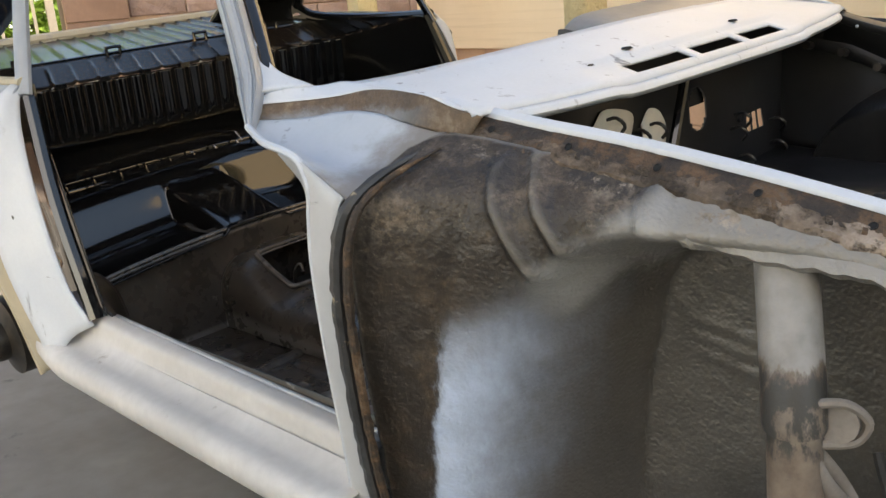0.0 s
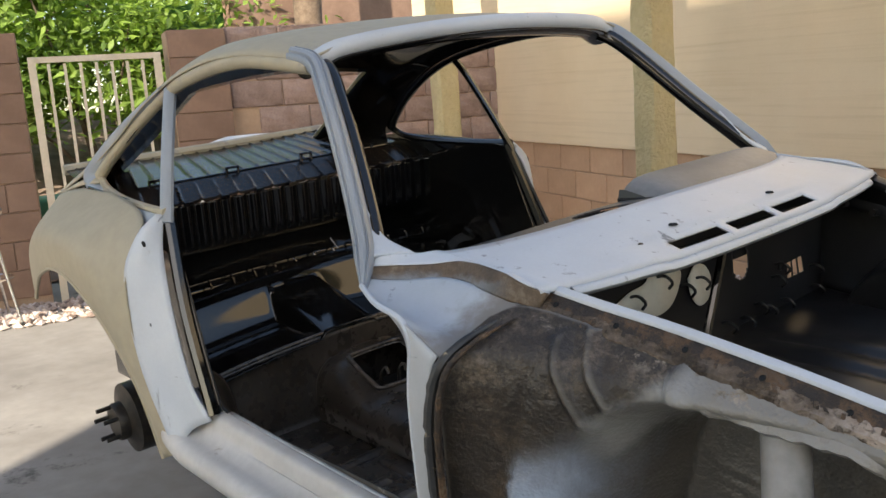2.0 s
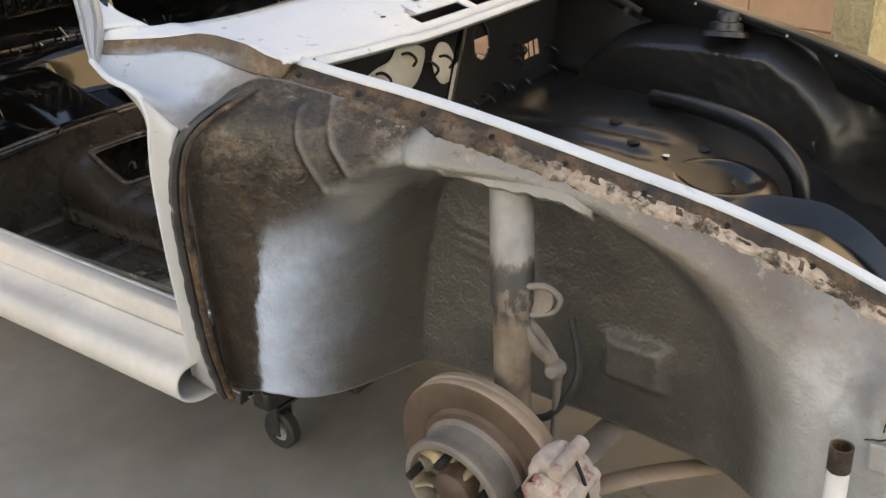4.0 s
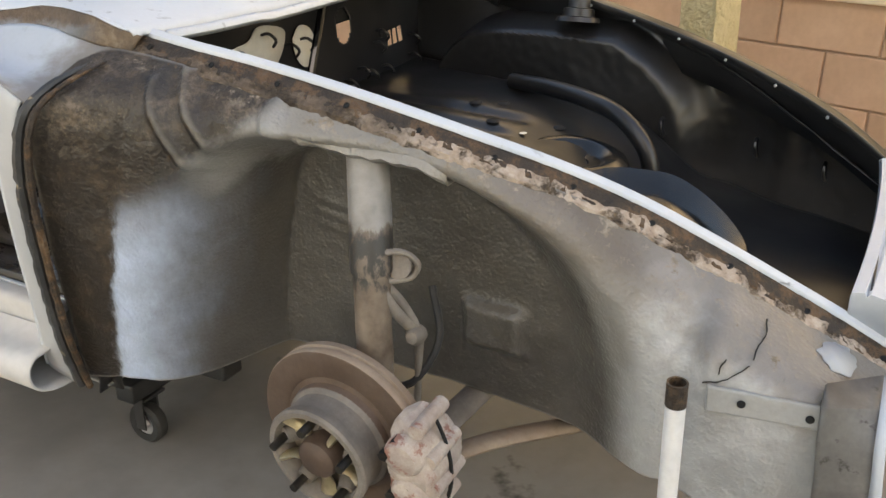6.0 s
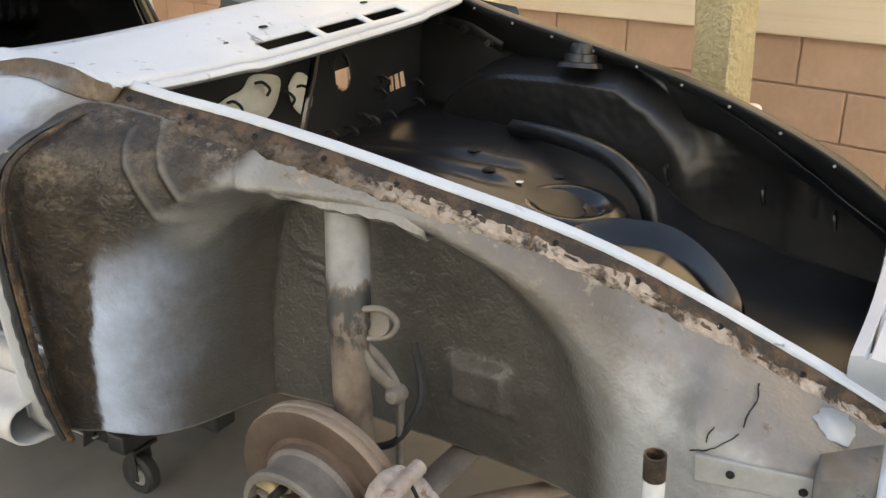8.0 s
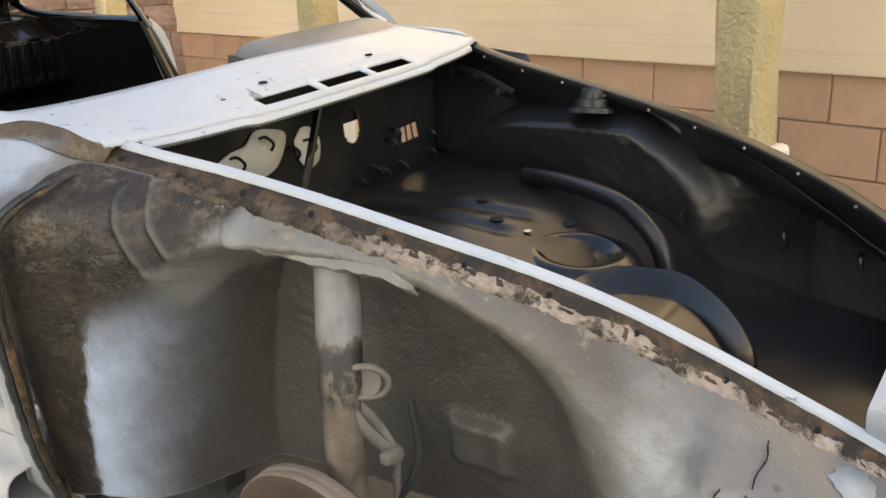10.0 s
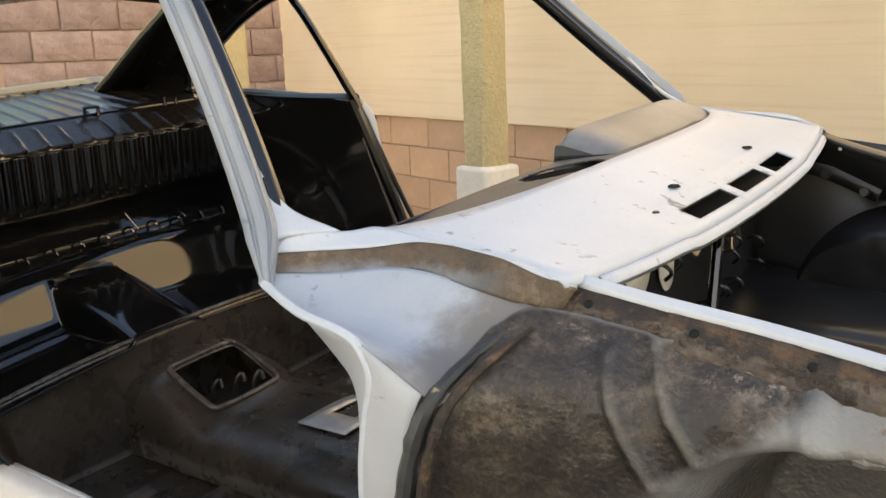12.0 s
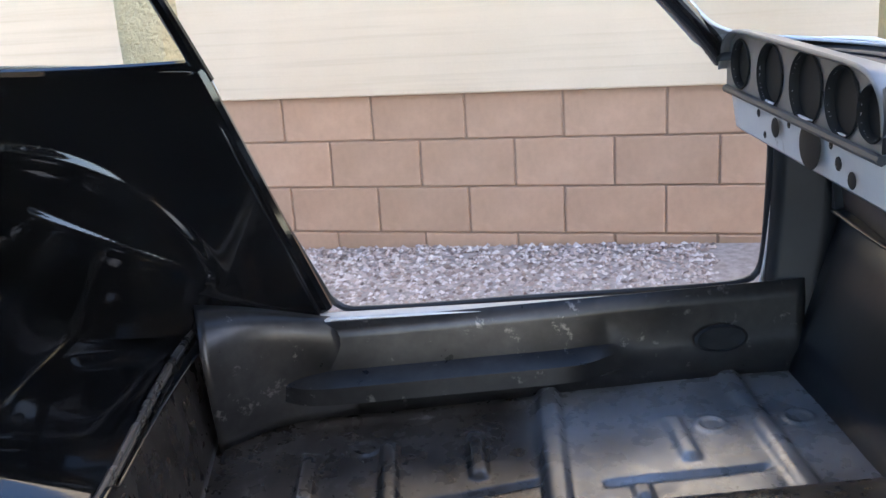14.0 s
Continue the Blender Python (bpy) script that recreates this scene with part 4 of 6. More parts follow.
# scuttle end plates beside the cowl, the flange under their edge and the gutter above the hinge post
for side, s in SIDES:
    edge = [(-0.372, s * 0.525, 0.962), (-0.405, s * 0.541, 0.975), (-0.447, s * 0.543, 0.990), (-0.547, s * 0.540, 0.998), (-0.60, s * 0.560, 0.993), (-0.66, s * 0.592, 0.992), (-0.705, s * 0.626, 0.994)]
    inner = [Vector(cowl_point(u, s * 0.533)) + Vector((0, 0, 0.001)) for u in (0.0, 0.15, 0.4, 0.75, 1.0)] + [Vector((-0.640, s * 0.552, 1.006)), Vector((-0.690, s * 0.598, 1.012))]
    e = part("scuttle_edge", sheet(loft([edge, inner], 40, 6)), "primer", car)
    solid(e, 0.004)
    low = [(-0.385, s * 0.540, 0.938), (-0.435, s * 0.552, 0.950), (-0.50, s * 0.556, 0.964), (-0.547, s * 0.558, 0.972), (-0.60, s * 0.578, 0.968), (-0.66, s * 0.608, 0.970), (-0.705, s * 0.638, 0.974)]
    rows = loft([edge, low], 60, 8)
    rows = [[p + Vector((0, s * 0.003 * noise.noise(p * 30), 0)) for p in r] for r in rows]
    f = part("scuttle_flange", sheet(rows), "flange", car, "blue-grey flange with brown rust under the scuttle edge")
    solid(f, 0.003)
    ga = [(-0.398, s * 0.548, 0.942), (-0.55, s * 0.561, 0.973), (-0.64, s * 0.600, 0.970), (-0.70, s * 0.638, 0.974)]
    gb = [(-0.408, s * 0.615, 0.905), (-0.54, s * 0.630, 0.922), (-0.62, s * 0.648, 0.944), (-0.692, s * 0.649, 0.970)]
    gc = [(-0.438, s * 0.686, 0.888), (-0.525, s * 0.692, 0.943), (-0.60, s * 0.684, 0.958), (-0.676, s * 0.656, 0.971)]
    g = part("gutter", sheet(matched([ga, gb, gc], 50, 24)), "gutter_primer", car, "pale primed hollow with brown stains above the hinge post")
    solid(g, 0.004)
    # hinge post
    left = [(-0.525, s * 0.692, 0.943), (-0.505, s * 0.695, 0.912), (-0.514, s * 0.695, 0.872), (-0.530, s * 0.692, 0.81), (-0.546, s * 0.685, 0.68), (-0.563, s * 0.672, 0.54), (-0.590, s * 0.655, 0.42)]
    right = [(-0.450, s * 0.690, 0.900), (-0.455, s * 0.696, 0.885), (-0.464, s * 0.698, 0.85), (-0.478, s * 0.699, 0.79), (-0.497, s * 0.692, 0.66), (-0.517, s * 0.675, 0.52), (-0.540, s * 0.648, 0.39)]
    back = [(-0.628, s * 0.648, 0.936), (-0.606, s * 0.640, 0.905), (-0.582, s * 0.634, 0.868), (-0.570, s * 0.630, 0.81), (-0.572, s * 0.628, 0.68), (-0.590, s * 0.62, 0.54), (-0.625, s * 0.61, 0.42)]
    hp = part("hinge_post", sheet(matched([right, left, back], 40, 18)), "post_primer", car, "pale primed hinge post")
    solid(hp, 0.004)
    part("post_lip", tube(curve(gc[1:][::-1] + left[1:], 60), 0.005, 8), "primer", car)
    # seam where the wing joined the post
    seam = curve([(-0.415, s * 0.58, 0.935), (-0.434, s * 0.655, 0.912), (-0.448, s * 0.694, 0.880), (-0.470, s * 0.704, 0.80), (-0.490, s * 0.696, 0.66), (-0.511, s * 0.676, 0.50), (-0.535, s * 0.642, 0.385)], 60)
    for off, r, mat_name in ((0.0, 0.009, "black_seam"), (0.020, 0.006, "rust")):
        b = bmesh.new()
        add_tube(b, [p + Vector((off, 0, 0)) for p in seam], [r * min(1, 0.3 + i / 18) * (1 + 0.45 * noise.noise((i * 0.7, off * 99, s))) for i in range(61)], 8)
        part("wing_seam", b, mat_name, car, "black and rusty sealed seam")
    # roof pillar of the windscreen
    ap = curve([(-0.674, s * 0.654, 0.968), (-0.688, s * 0.640, 0.986), (-0.718, s * 0.613, 1.024), (-0.829, s * 0.553, 1.152), (-0.956, s * 0.495, 1.292), (-1.020, s * 0.470, 1.345), (-1.10, s * 0.468, 1.366)] if s < 0 else [(-0.674, s * 0.654, 0.968), (-0.690, s * 0.643, 0.986), (-0.722, s * 0.624, 1.024), (-0.85, s * 0.562, 1.155), (-0.980, s * 0.505, 1.292), (-1.030, s * 0.474, 1.342), (-1.10, s * 0.468, 1.366)], 40)
    prof = [(-0.95, -0.9), (-1.02, 0.1), (-0.85, 0.62), (-0.62, 0.80), (-0.50, 0.66), (-0.36, 0.66), (-0.26, 0.98), (0.10, 1.12), (0.34, 1.02), (0.42, 0.74), (0.58, 0.74), (0.66, 0.92), (0.86, 0.62), (1.0, 0.0), (0.92, -0.8), (0.5, -1.1), (-0.5, -1.1)]
    if s > 0:
        prof = [(-a, b) for a, b in prof[::-1]]
    part("windscreen_pillar", sweep(ap, prof, lambda i: 0.006 + 0.0125 * min(1, i / 4)), "shaded_primer", car, "pale primed windscreen pillar with a grooved edge")
    fillet = loft([[(-0.800, s * 0.578, 1.108), (-0.740, s * 0.610, 1.040), (-0.700, s * 0.632, 1.004)], [(-0.794, s * 0.570, 1.112), (-0.728, s * 0.592, 1.040), (-0.688, s * 0.606, 1.010)], [(-0.788, s * 0.564, 1.114), (-0.716, s * 0.573, 1.036), (-0.650, s * 0.558, 1.006)]], 24, 12)
    solid(part("pillar_foot", sheet(fillet), "primer", car), 0.006)
    part("pillar_lining", tube([p + Vector((0.004, -s * 0.026, -0.012)) for p in ap[(5 if s < 0 else 1):]], 0.016 if s < 0 else 0.019, 10), "gloss_black", car)

# windscreen header
hd = curve([(-1.045, -0.465, 1.345), (-1.035, -0.40, 1.370), (-1.02, -0.2, 1.388), (-1.015, 0, 1.393), (-1.02, 0.2, 1.388), (-1.035, 0.40, 1.370), (-1.045, 0.465, 1.345)], 40)
part("windscreen_header", tube(hd, 0.020, 10), "primer", car)
part("header_lining", tube([p + Vector((-0.035, 0, -0.012)) for p in hd], 0.028, 10, squash=(1.3, 0.7)), "gloss_black", car)

# roof with the rear window opening
EDGE = [(-1.02, 0.478, 1.352), (-1.3, 0.500, 1.385), (-1.6, 0.495, 1.368), (-1.85, 0.508, 1.300), (-2.05, 0.535, 1.205), (-2.22, 0.565, 1.13), (-2.42, 0.600, 1.06)]
SHOULDER = [(-1.02, 0.40, 1.376), (-1.3, 0.41, 1.421), (-1.6, 0.41, 1.412), (-1.87, 0.42, 1.350), (-2.08, 0.44, 1.26), (-2.33, 0.50, 1.145), (-2.58, 0.55, 1.045)]
CROWN = [(-1.00, 0, 1.398), (-1.3, 0, 1.440), (-1.6, 0, 1.434), (-1.9, 0, 1.385), (-2.15, 0, 1.295), (-2.42, 0, 1.17), (-2.66, 0, 1.07)]
mirror = lambda pts: [(x, -y, z) for x, y, z in pts]
roof_rows = loft([EDGE, SHOULDER, CROWN, mirror(SHOULDER), mirror(EDGE)], 48, 32)
hole_roof = lambda i, j: 7 <= i < 25 and 27 <= j < 45
rf = part("roof", sheet(roof_rows, hole_roof), "filler", car, "sanded beige and grey filler primer roof")
solid(rf, 0.004)
rl = part("roof_lining", sheet([[p * 1.0 + Vector((0, -0.03 * p.y, -0.022)) for p in r] for r in roof_rows], hole_roof), "gloss_black", car, "gloss black painted inside of the roof")
solid(rl, 0.003)

# window edge rails, centre pillars, quarter panels, door jambs, sills
CANT = [(-1.035, 0.470, 1.340), (-1.3, 0.488, 1.372), (-1.6, 0.482, 1.352), (-1.78, 0.478, 1.315), (-1.98, 0.50, 1.235), (-2.13, 0.532, 1.15), (-2.185, 0.548, 1.108)]
WAIST = [(-2.185, 0.548, 1.108), (-2.12, 0.556, 1.075), (-1.95, 0.575, 1.052), (-1.75, 0.590, 1.040), (-1.60, 0.598, 1.036)]
Q_OUT = [(-1.56, 0.700, 0.44), (-1.63, 0.720, 0.68), (-1.645, 0.710, 0.90), (-1.70, 0.622, 1.030), (-2.1, 0.580, 1.075), (-2.40, 0.600, 1.06), (-2.58, 0.585, 1.01), (-2.68, 0.600, 0.93), (-2.70, 0.610, 0.82)]
Q_MID = [(-1.61, 0.705, 0.42), (-1.66, 0.730, 0.64), (-1.73, 0.745, 0.82), (-1.86, 0.745, 0.94), (-2.1, 0.740, 0.975), (-2.33, 0.730, 0.95), (-2.48, 0.710, 0.91), (-2.57, 0.695, 0.85), (-2.60, 0.69, 0.78)]
Q_ARCH = [(-1.66, 0.700, 0.40), (-1.70, 0.715, 0.58), (-1.80, 0.735, 0.74), (-1.96, 0.750, 0.85), (-2.11, 0.755, 0.878), (-2.28, 0.750, 0.84), (-2.36, 0.742, 0.80), (-2.43, 0.735, 0.76), (-2.46, 0.73, 0.74)]
for side, s in SIDES:
    fl = lambda pts: [(x, s * y, z) for x, y, z in pts]
    part("window_rail", tube(curve(fl(CANT), 40), 0.017, 10), "filler" if s < 0 else "gloss_black", car)
    part("waist_rail", tube(curve(fl(WAIST), 24), 0.012, 8), "filler" if s < 0 else "gloss_black", car)
    part("centre_pillar", tube(curve(fl([(-1.600, 0.602, 1.01), (-1.645, 0.555, 1.15), (-1.690, 0.505, 1.285), (-1.715, 0.482, 1.335)]), 12), 0.015, 10, squash=(1.2, 0.8)), "shaded_primer" if s < 0 else "gloss_black", car)
    q = part("quarter_panel", sheet(matched([fl(Q_OUT), fl(Q_MID), fl(Q_ARCH)], 60, 20)), "filler", car, "sanded beige filler rear quarter with open wheel arch")
    solid(q, 0.004)
    part("arch_lip", tube(curve(fl(Q_ARCH), 40), 0.006, 8), "filler", car)
    sail = [[(x, s * y, z) for x, y, z in r] for r in loft([[(-2.185, 0.548, 1.108), (-2.25, 0.575, 1.10), (-2.42, 0.600, 1.06)], [(-2.15, 0.565, 1.09), (-2.25, 0.585, 1.085), (-2.40, 0.602, 1.06)]], 10, 3)]
    solid(part("sail_panel", sheet(sail), "filler", car), 0.004)
    inner = CANT[3:] + WAIST[1:]
    outer = [(-1.75, 0.492, 1.345), (-1.99, 0.520, 1.262), (-2.165, 0.552, 1.178), (-2.255, 0.574, 1.112), (-2.14, 0.592, 1.045), (-1.95, 0.612, 1.020), (-1.75, 0.622, 1.008), (-1.60, 0.626, 1.005)]
    surround = part("window_surround", sheet(matched([fl(inner), [((a[0] + b[0]) / 2, s * ((a[1] + b[1]) / 2 + 0.008), (a[2] + b[2]) / 2) for a, b in zip(inner, outer)], fl(outer)], 60, 8)), "shaded_primer" if s < 0 else "filler", car, "pale primed surround of the quarter window")
    solid(surround, 0.004)
    jd = fl([(-1.448, 0.640, 0.535), (-1.490, 0.655, 0.62), (-1.542, 0.650, 0.80), (-1.583, 0.630, 0.95), (-1.605, 0.605, 1.03)])
    jm = fl([(-1.52, 0.668, 0.50), (-1.585, 0.692, 0.66), (-1.605, 0.688, 0.84), (-1.60, 0.662, 0.98), (-1.606, 0.612, 1.034)])
    jo = fl([(-1.56, 0.703, 0.44), (-1.632, 0.723, 0.68), (-1.648, 0.713, 0.90), (-1.625, 0.665, 1.00), (-1.612, 0.618, 1.036)])
    j = part("door_jamb", sheet(loft([jd, jm, jo], 24, 8)), "primer", car, "pale primed lock jamb")
    solid(j, 0.004)
    for p in ((-1.618, s * 0.694, 0.82), (-1.600, s * 0.690, 0.77), (-1.603, s * 0.668, 0.97)):
        part("jamb_hole", lathe([(0.0, 0.003), (0.006, 0.003), (0.009, 0.0)], aim(p, (p[0] + 0.3, p[1] + s, p[2])), 12), "hole", car)
    prof = [(p.x, p.y) for p in curve([(0.585, 0.43, 0), (0.588, 0.530, 0), (0.593, 0.539, 0), (0.602, 0.541, 0), (0.618, 0.541, 0), (0.624, 0.538, 0), (0.628, 0.530, 0), (0.633, 0.508, 0), (0.645, 0.490, 0), (0.666, 0.480, 0), (0.680, 0.479, 0), (0.699, 0.476, 0), (0.712, 0.462, 0), (0.714, 0.440, 0), (0.703, 0.420, 0), (0.670, 0.405, 0), (0.60, 0.400, 0)], 70)]
    rows = []
    for i in range(41):
        x = -1.60 + 1.04 * i / 40
        k = max(0, 1 - (x + 1.60) / 0.10) ** 2 * 0.03
        rows.append([(x, s * y, z - (0.035 * (x + 1.5) if z > 0.5 else 0.02 * (x + 1.5)) + k) for y, z in prof])
    solid(part("sill", sheet(rows), "sill_primer", car, "worn beige primed sill with a scratched top"), 0.004)

# floor pan, tunnel, seat step
def floor_z(x, y):
    a = abs(y)
    z = 0.335 - 0.010 * plateau(a, 0.17, 0.55, 0.004) * plateau(x, -1.50, -1.075, 0.005)
    z += 0.016 * plateau(x + 0.10 * (0.5 - a), -1.058, -1.020, 0.0025) + 0.012 * plateau(x, -0.690, -0.655, 0.003)
    # short raised ribs across, long grooves along, shallow rings
    for c, lo, hi in ((-1.345, 0.20, 0.46), (-1.186, 0.33, 0.47), (-1.49, 0.30, 0.45), (-0.826, 0.30, 0.43), (-0.93, 0.20, 0.24)):
        z += 0.011 * plateau(x, c - 0.014, c + 0.014, 0.002) * plateau(a, lo, hi, 0.003)
    z -= 0.008 * plateau(x, -1.300, -1.075, 0.003) * plateau(a - 0.10 * (x + 1.18), 0.280, 0.292, 0.002)
    z -= 0.008 * plateau(x, -0.985, -0.710, 0.003) * plateau(a, 0.250, 0.262, 0.002)
    for cx, cy in ((-1.39, 0.46), (-0.76, 0.40), (-0.60, 0.40)):
        z += 0.003 * math.exp(-((math.hypot(x - cx, a - cy) - 0.024) / 0.005) ** 2)
    return z + 0.012 * bump2(x, y, -0.75, 0.0, 0.4, 2) + 0.003 * noise.noise((x * 7, y * 7, 0))


rows = [[(-1.68 + 1.14 * i / 280, -0.585 + 1.17 * j / 260, 0) for j in range(261)] for i in range(281)]
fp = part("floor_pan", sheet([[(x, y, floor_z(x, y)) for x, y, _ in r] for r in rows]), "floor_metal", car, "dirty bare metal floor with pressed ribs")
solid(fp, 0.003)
HATCH = ((-1.598, -1.462), (-0.135, 0.048))


def tunnel_point(x, k):
    """A low box tunnel with soft shoulders that climbs to the cross wall."""
    t = max(0.0, min(1.0, (-1.40 - x) / 0.22))
    top = 0.432 + 0.085 * t * t * (3 - 2 * t)
    a = math.pi * k / 48
    c, sn = math.cos(a), math.sin(a)
    return (x, -0.045 + 0.165 * (abs(c) ** 0.55) * (1 if c > 0 else -1) * (1 + 0.10 * (1 - sn)), 0.332 + (top - 0.332) * sn ** 0.40)


tun = [[tunnel_point(-1.67 + 1.14 * i / 160, k) for k in range(49)] for i in range(161)]
in_hatch = lambda i, j: HATCH[0][0] < tun[i][j][0] < HATCH[0][1] and HATCH[1][0] < tun[i][j][1] < HATCH[1][1] and 8 < j < 40
solid(part("tunnel", sheet(tun, in_hatch), "floor_metal", car, "dirty bare metal centre tunnel with an open hatch"), 0.003)
# black block as the shade inside the hatch
part("hatch_shade", box((-1.53, -0.043, 0.385), (0.15, 0.20, 0.06)), "hole", car, smooth=False)


def step_point(y, v):
    x = -1.665 - 0.03 * v + 0.012 * math.cos(y * 5)
    z = 0.335 + (0.250 - 0.14 * y * y) * v
    x += 0.006 * bump2(y, z, -0.33, 0.47, 0.05, 0.03) + 0.006 * bump2(y, z, 0.33, 0.47, 0.05, 0.03)
    return (x, y, z)


solid(part("seat_step", sheet([[step_point(-0.60 + 1.2 * j / 60, v / 14) for j in range(61)] for v in range(15)]), "floor_metal", car, "grimy cross wall before the rear seats"), 0.004)
part("step_edge", tube([step_point(-0.60 + 1.2 * j / 30, 1.0) for j in range(31)], 0.006, 8), "floor_metal", car)
for side, s in SIDES:
    rows = []
    for i in range(61):
        x = -1.70 + 1.18 * i / 60
        b = 0.050 * plateau(x, -1.53, -0.92, 0.02)
        rows.append([(x, s * 0.588, 0.535), (x, s * 0.580, 0.50), (x, s * (0.578 - 0.2 * b), 0.44), (x, s * (0.572 - b), 0.425), (x, s * (0.566 - b), 0.395), (x, s * 0.572, 0.375), (x, s * 0.574, 0.335)])
    solid(part("inner_sill", sheet(rows), "sill_metal", car, "grimy inner sill"), 0.003)
    part("drain_hole", lathe([(0.0, 0.001), (0.9, 0.001), (1.0, 0.004), (1.15, 0.0)], Matrix.Translation((-0.690, s * 0.560, 0.436)) @ Matrix.Rotation(radians(78) * s, 4, "X") @ Matrix.Diagonal((0.046, 0.024, 1, 1)), 26), "hole", car)
    part("sill_lip", tube([(-1.44 + 0.85 * i / 20, s * 0.5895, 0.541 - 0.035 * (-1.44 + 0.85 * i / 20 + 1.5)) for i in range(21)], 0.0045, 8), "zinc", car, "worn bright lip of the sill")
    if s > 0:
        line = [(-1.606, 0.612, 1.01), (-1.532, 0.658, 0.77), (-1.462, 0.690, 0.575), (-1.444, 0.692, 0.536), (-1.405, 0.690, 0.514), (-1.0, 0.690, 0.502), (-0.64, 0.690, 0.492), (-0.582, 0.690, 0.503), (-0.564, 0.690, 0.540), (-0.556, 0.690, 0.70), (-0.556, 0.690, 0.84)]
        part("door_flange", tube(curve(line, 90), 0.007, 8), "satin_black", car, "dark door opening flange with rounded corners")
# toe board
solid(part("toe_board", sheet([[(-0.55 + 0.10 * v, -0.60 + 1.2 * j / 20, 0.335 + 0.36 * v) for j in range(21)] for v in (0, 0.25, 0.5, 0.75, 1.0)]), "satin_black", car), 0.004)

WH = [Vector(p) for r in wheelhouse_rows(-1, 0.0)[::2] for p in r[::2]]


def wh_y(x, z):
    """The wheelhouse's y beside the point x, z."""
    return min(WH, key=lambda p: (p.x - x) ** 2 + (p.z - z) ** 2).y



# rear compartment in gloss black
def seat_z(x, y):
    """Flat wells with a steep rounded back and a sloping hump between them."""
    k = max(0.0, min(1.0, (-1.925 - x) / 0.075))
    z = 0.572 - 0.13 * y * y + 0.012 * max(0.0, -1.70 - x) / 0.2 + 0.135 * k * k * (3 - 2 * k)
    z -= 0.020 * plateau(x, -1.90, -1.74, 0.010) * plateau(abs(y), 0.17, 0.50, 0.012)
    hump = 0.587 + 0.34 * max(0.0, -1.69 - x)
    t = plateau(y, -0.165, 0.018, 0.004)
    return z + (max(z, hump) - z) * t


rows = [[(-2.24 + 0.57 * i / 120, -0.605 + 1.21 * j / 240) for j in range(241)] for i in range(121)]
solid(part("rear_seat_pan", sheet([[(x, y, min(seat_z(x, y), 0.74)) for x, y in r] for r in rows]), "gloss_black", car, "gloss black rear seat wells with a sloping hump between"), 0.003)
part("seat_ridge", tube(curve([(-2.06, 0.006, 0.706), (-1.88, 0.012, 0.652), (-1.70, 0.020, 0.588)], 10), 0.005, 8), "gloss_black", car)


def bulkhead(y, v):
    z = 0.70 + 0.29 * v
    x = -2.13 + 0.10 * plateau(v, 0.42, 2, 0.03) - 0.03 * (1 - v)
    if v > 0.5:
        x += 0.006 * math.cos(y * 2 * math.pi / 0.045)
    return (x, y, z)


solid(part("rear_bulkhead", sheet([[bulkhead(-0.60 + 1.20 * j / 260, v / 40) for j in range(261)] for v in range(41)]), "gloss_black", car, "gloss black ribbed rear bulkhead"), 0.003)


def shelf_point(u, y):
    x = -2.03 - 0.58 * u
    z = 0.992 + 0.058 * min(1, u / 0.2) + 0.06 * max(0, (u - 0.2) / 0.8)
    rib = 0.006 * max(0, math.cos((y - 0.12 * u) * 2 * math.pi / 0.062)) ** 10
    if 0.17 < u < 0.24:
        rib = 0
    return (x, y * (1 - 0.14 * u), z + rib)


solid(part("rear_shelf", sheet([[shelf_point(u / 40, -0.60 + 1.20 * j / 280) for j in range(281)] for u in range(41)]), "shelf_black", car, "black ribbed parcel shelf with bright worn ribs"), 0.003)
part("shelf_crease", tube([shelf_point(0.205, -0.5 + j * 0.05) for j in range(21)], 0.006, 8), "gloss_black", car)
for y in (-0.40, -0.14, 0.14, 0.40):
    x, _, z = shelf_point(0.16, y)
    part("shelf_bracket", tube([(x - 0.02, y - 0.02, z), (x - 0.02, y - 0.02, z + 0.03), (x - 0.02, y + 0.02, z + 0.03), (x - 0.02, y + 0.02, z)], 0.006, 6), "gloss_black", car)
part("window_sill", tube([(-2.60 + 0.03 * math.cos(k * 0.3 - 3), -0.52 + 1.04 * k / 20, 1.115) for k in range(21)], 0.018, 8), "filler", car)
ledge = [[(-2.135 + 0.085 * v + 0.02 * (y / 0.6) ** 2 * (1 - v), y, (0.842 - 0.30 * (y + 0.05) ** 2) * (1 - v) + 0.735 * v) for y in [-0.60 + 1.2 * j / 48 for j in range(49)]] for v in [k / 8 for k in range(9)]]
solid(part("seat_back_ledge", sheet(ledge), "gloss_black", car, "gloss black sloping ledge behind the seat wells"), 0.003)
part("ledge_edge", tube([Vector(p) + Vector((0, 0, 0.002)) for p in ledge[0]], 0.003, 6), "gloss_black", car)
for y in (-0.30, -0.14, 0.14, 0.30):
    part("ledge_seam", tube([(-2.13, y, 0.842 - 0.30 * (y + 0.05) ** 2), (-2.05, y + 0.02, 0.737)], 0.003, 6), "gloss_black", car)
solid(part("ledge_front", sheet([[(-2.050, y, 0.735), (-2.052, y, 0.700), (-2.060, y, 0.66)] for y in [-0.60 + 1.2 * j / 20 for j in range(21)]]), "gloss_black", car), 0.003)
for k in range(14):
    y = -0.50 + k * 0.077
    part("hook", tube(curve([(-2.060, y, 0.744), (-2.040, y + 0.008, 0.752), (-2.022, y + 0.012, 0.732), (-2.024, y + 0.012, 0.707), (-2.038, y + 0.012, 0.699)], 10), 0.0040, 6), "gloss_black", car)
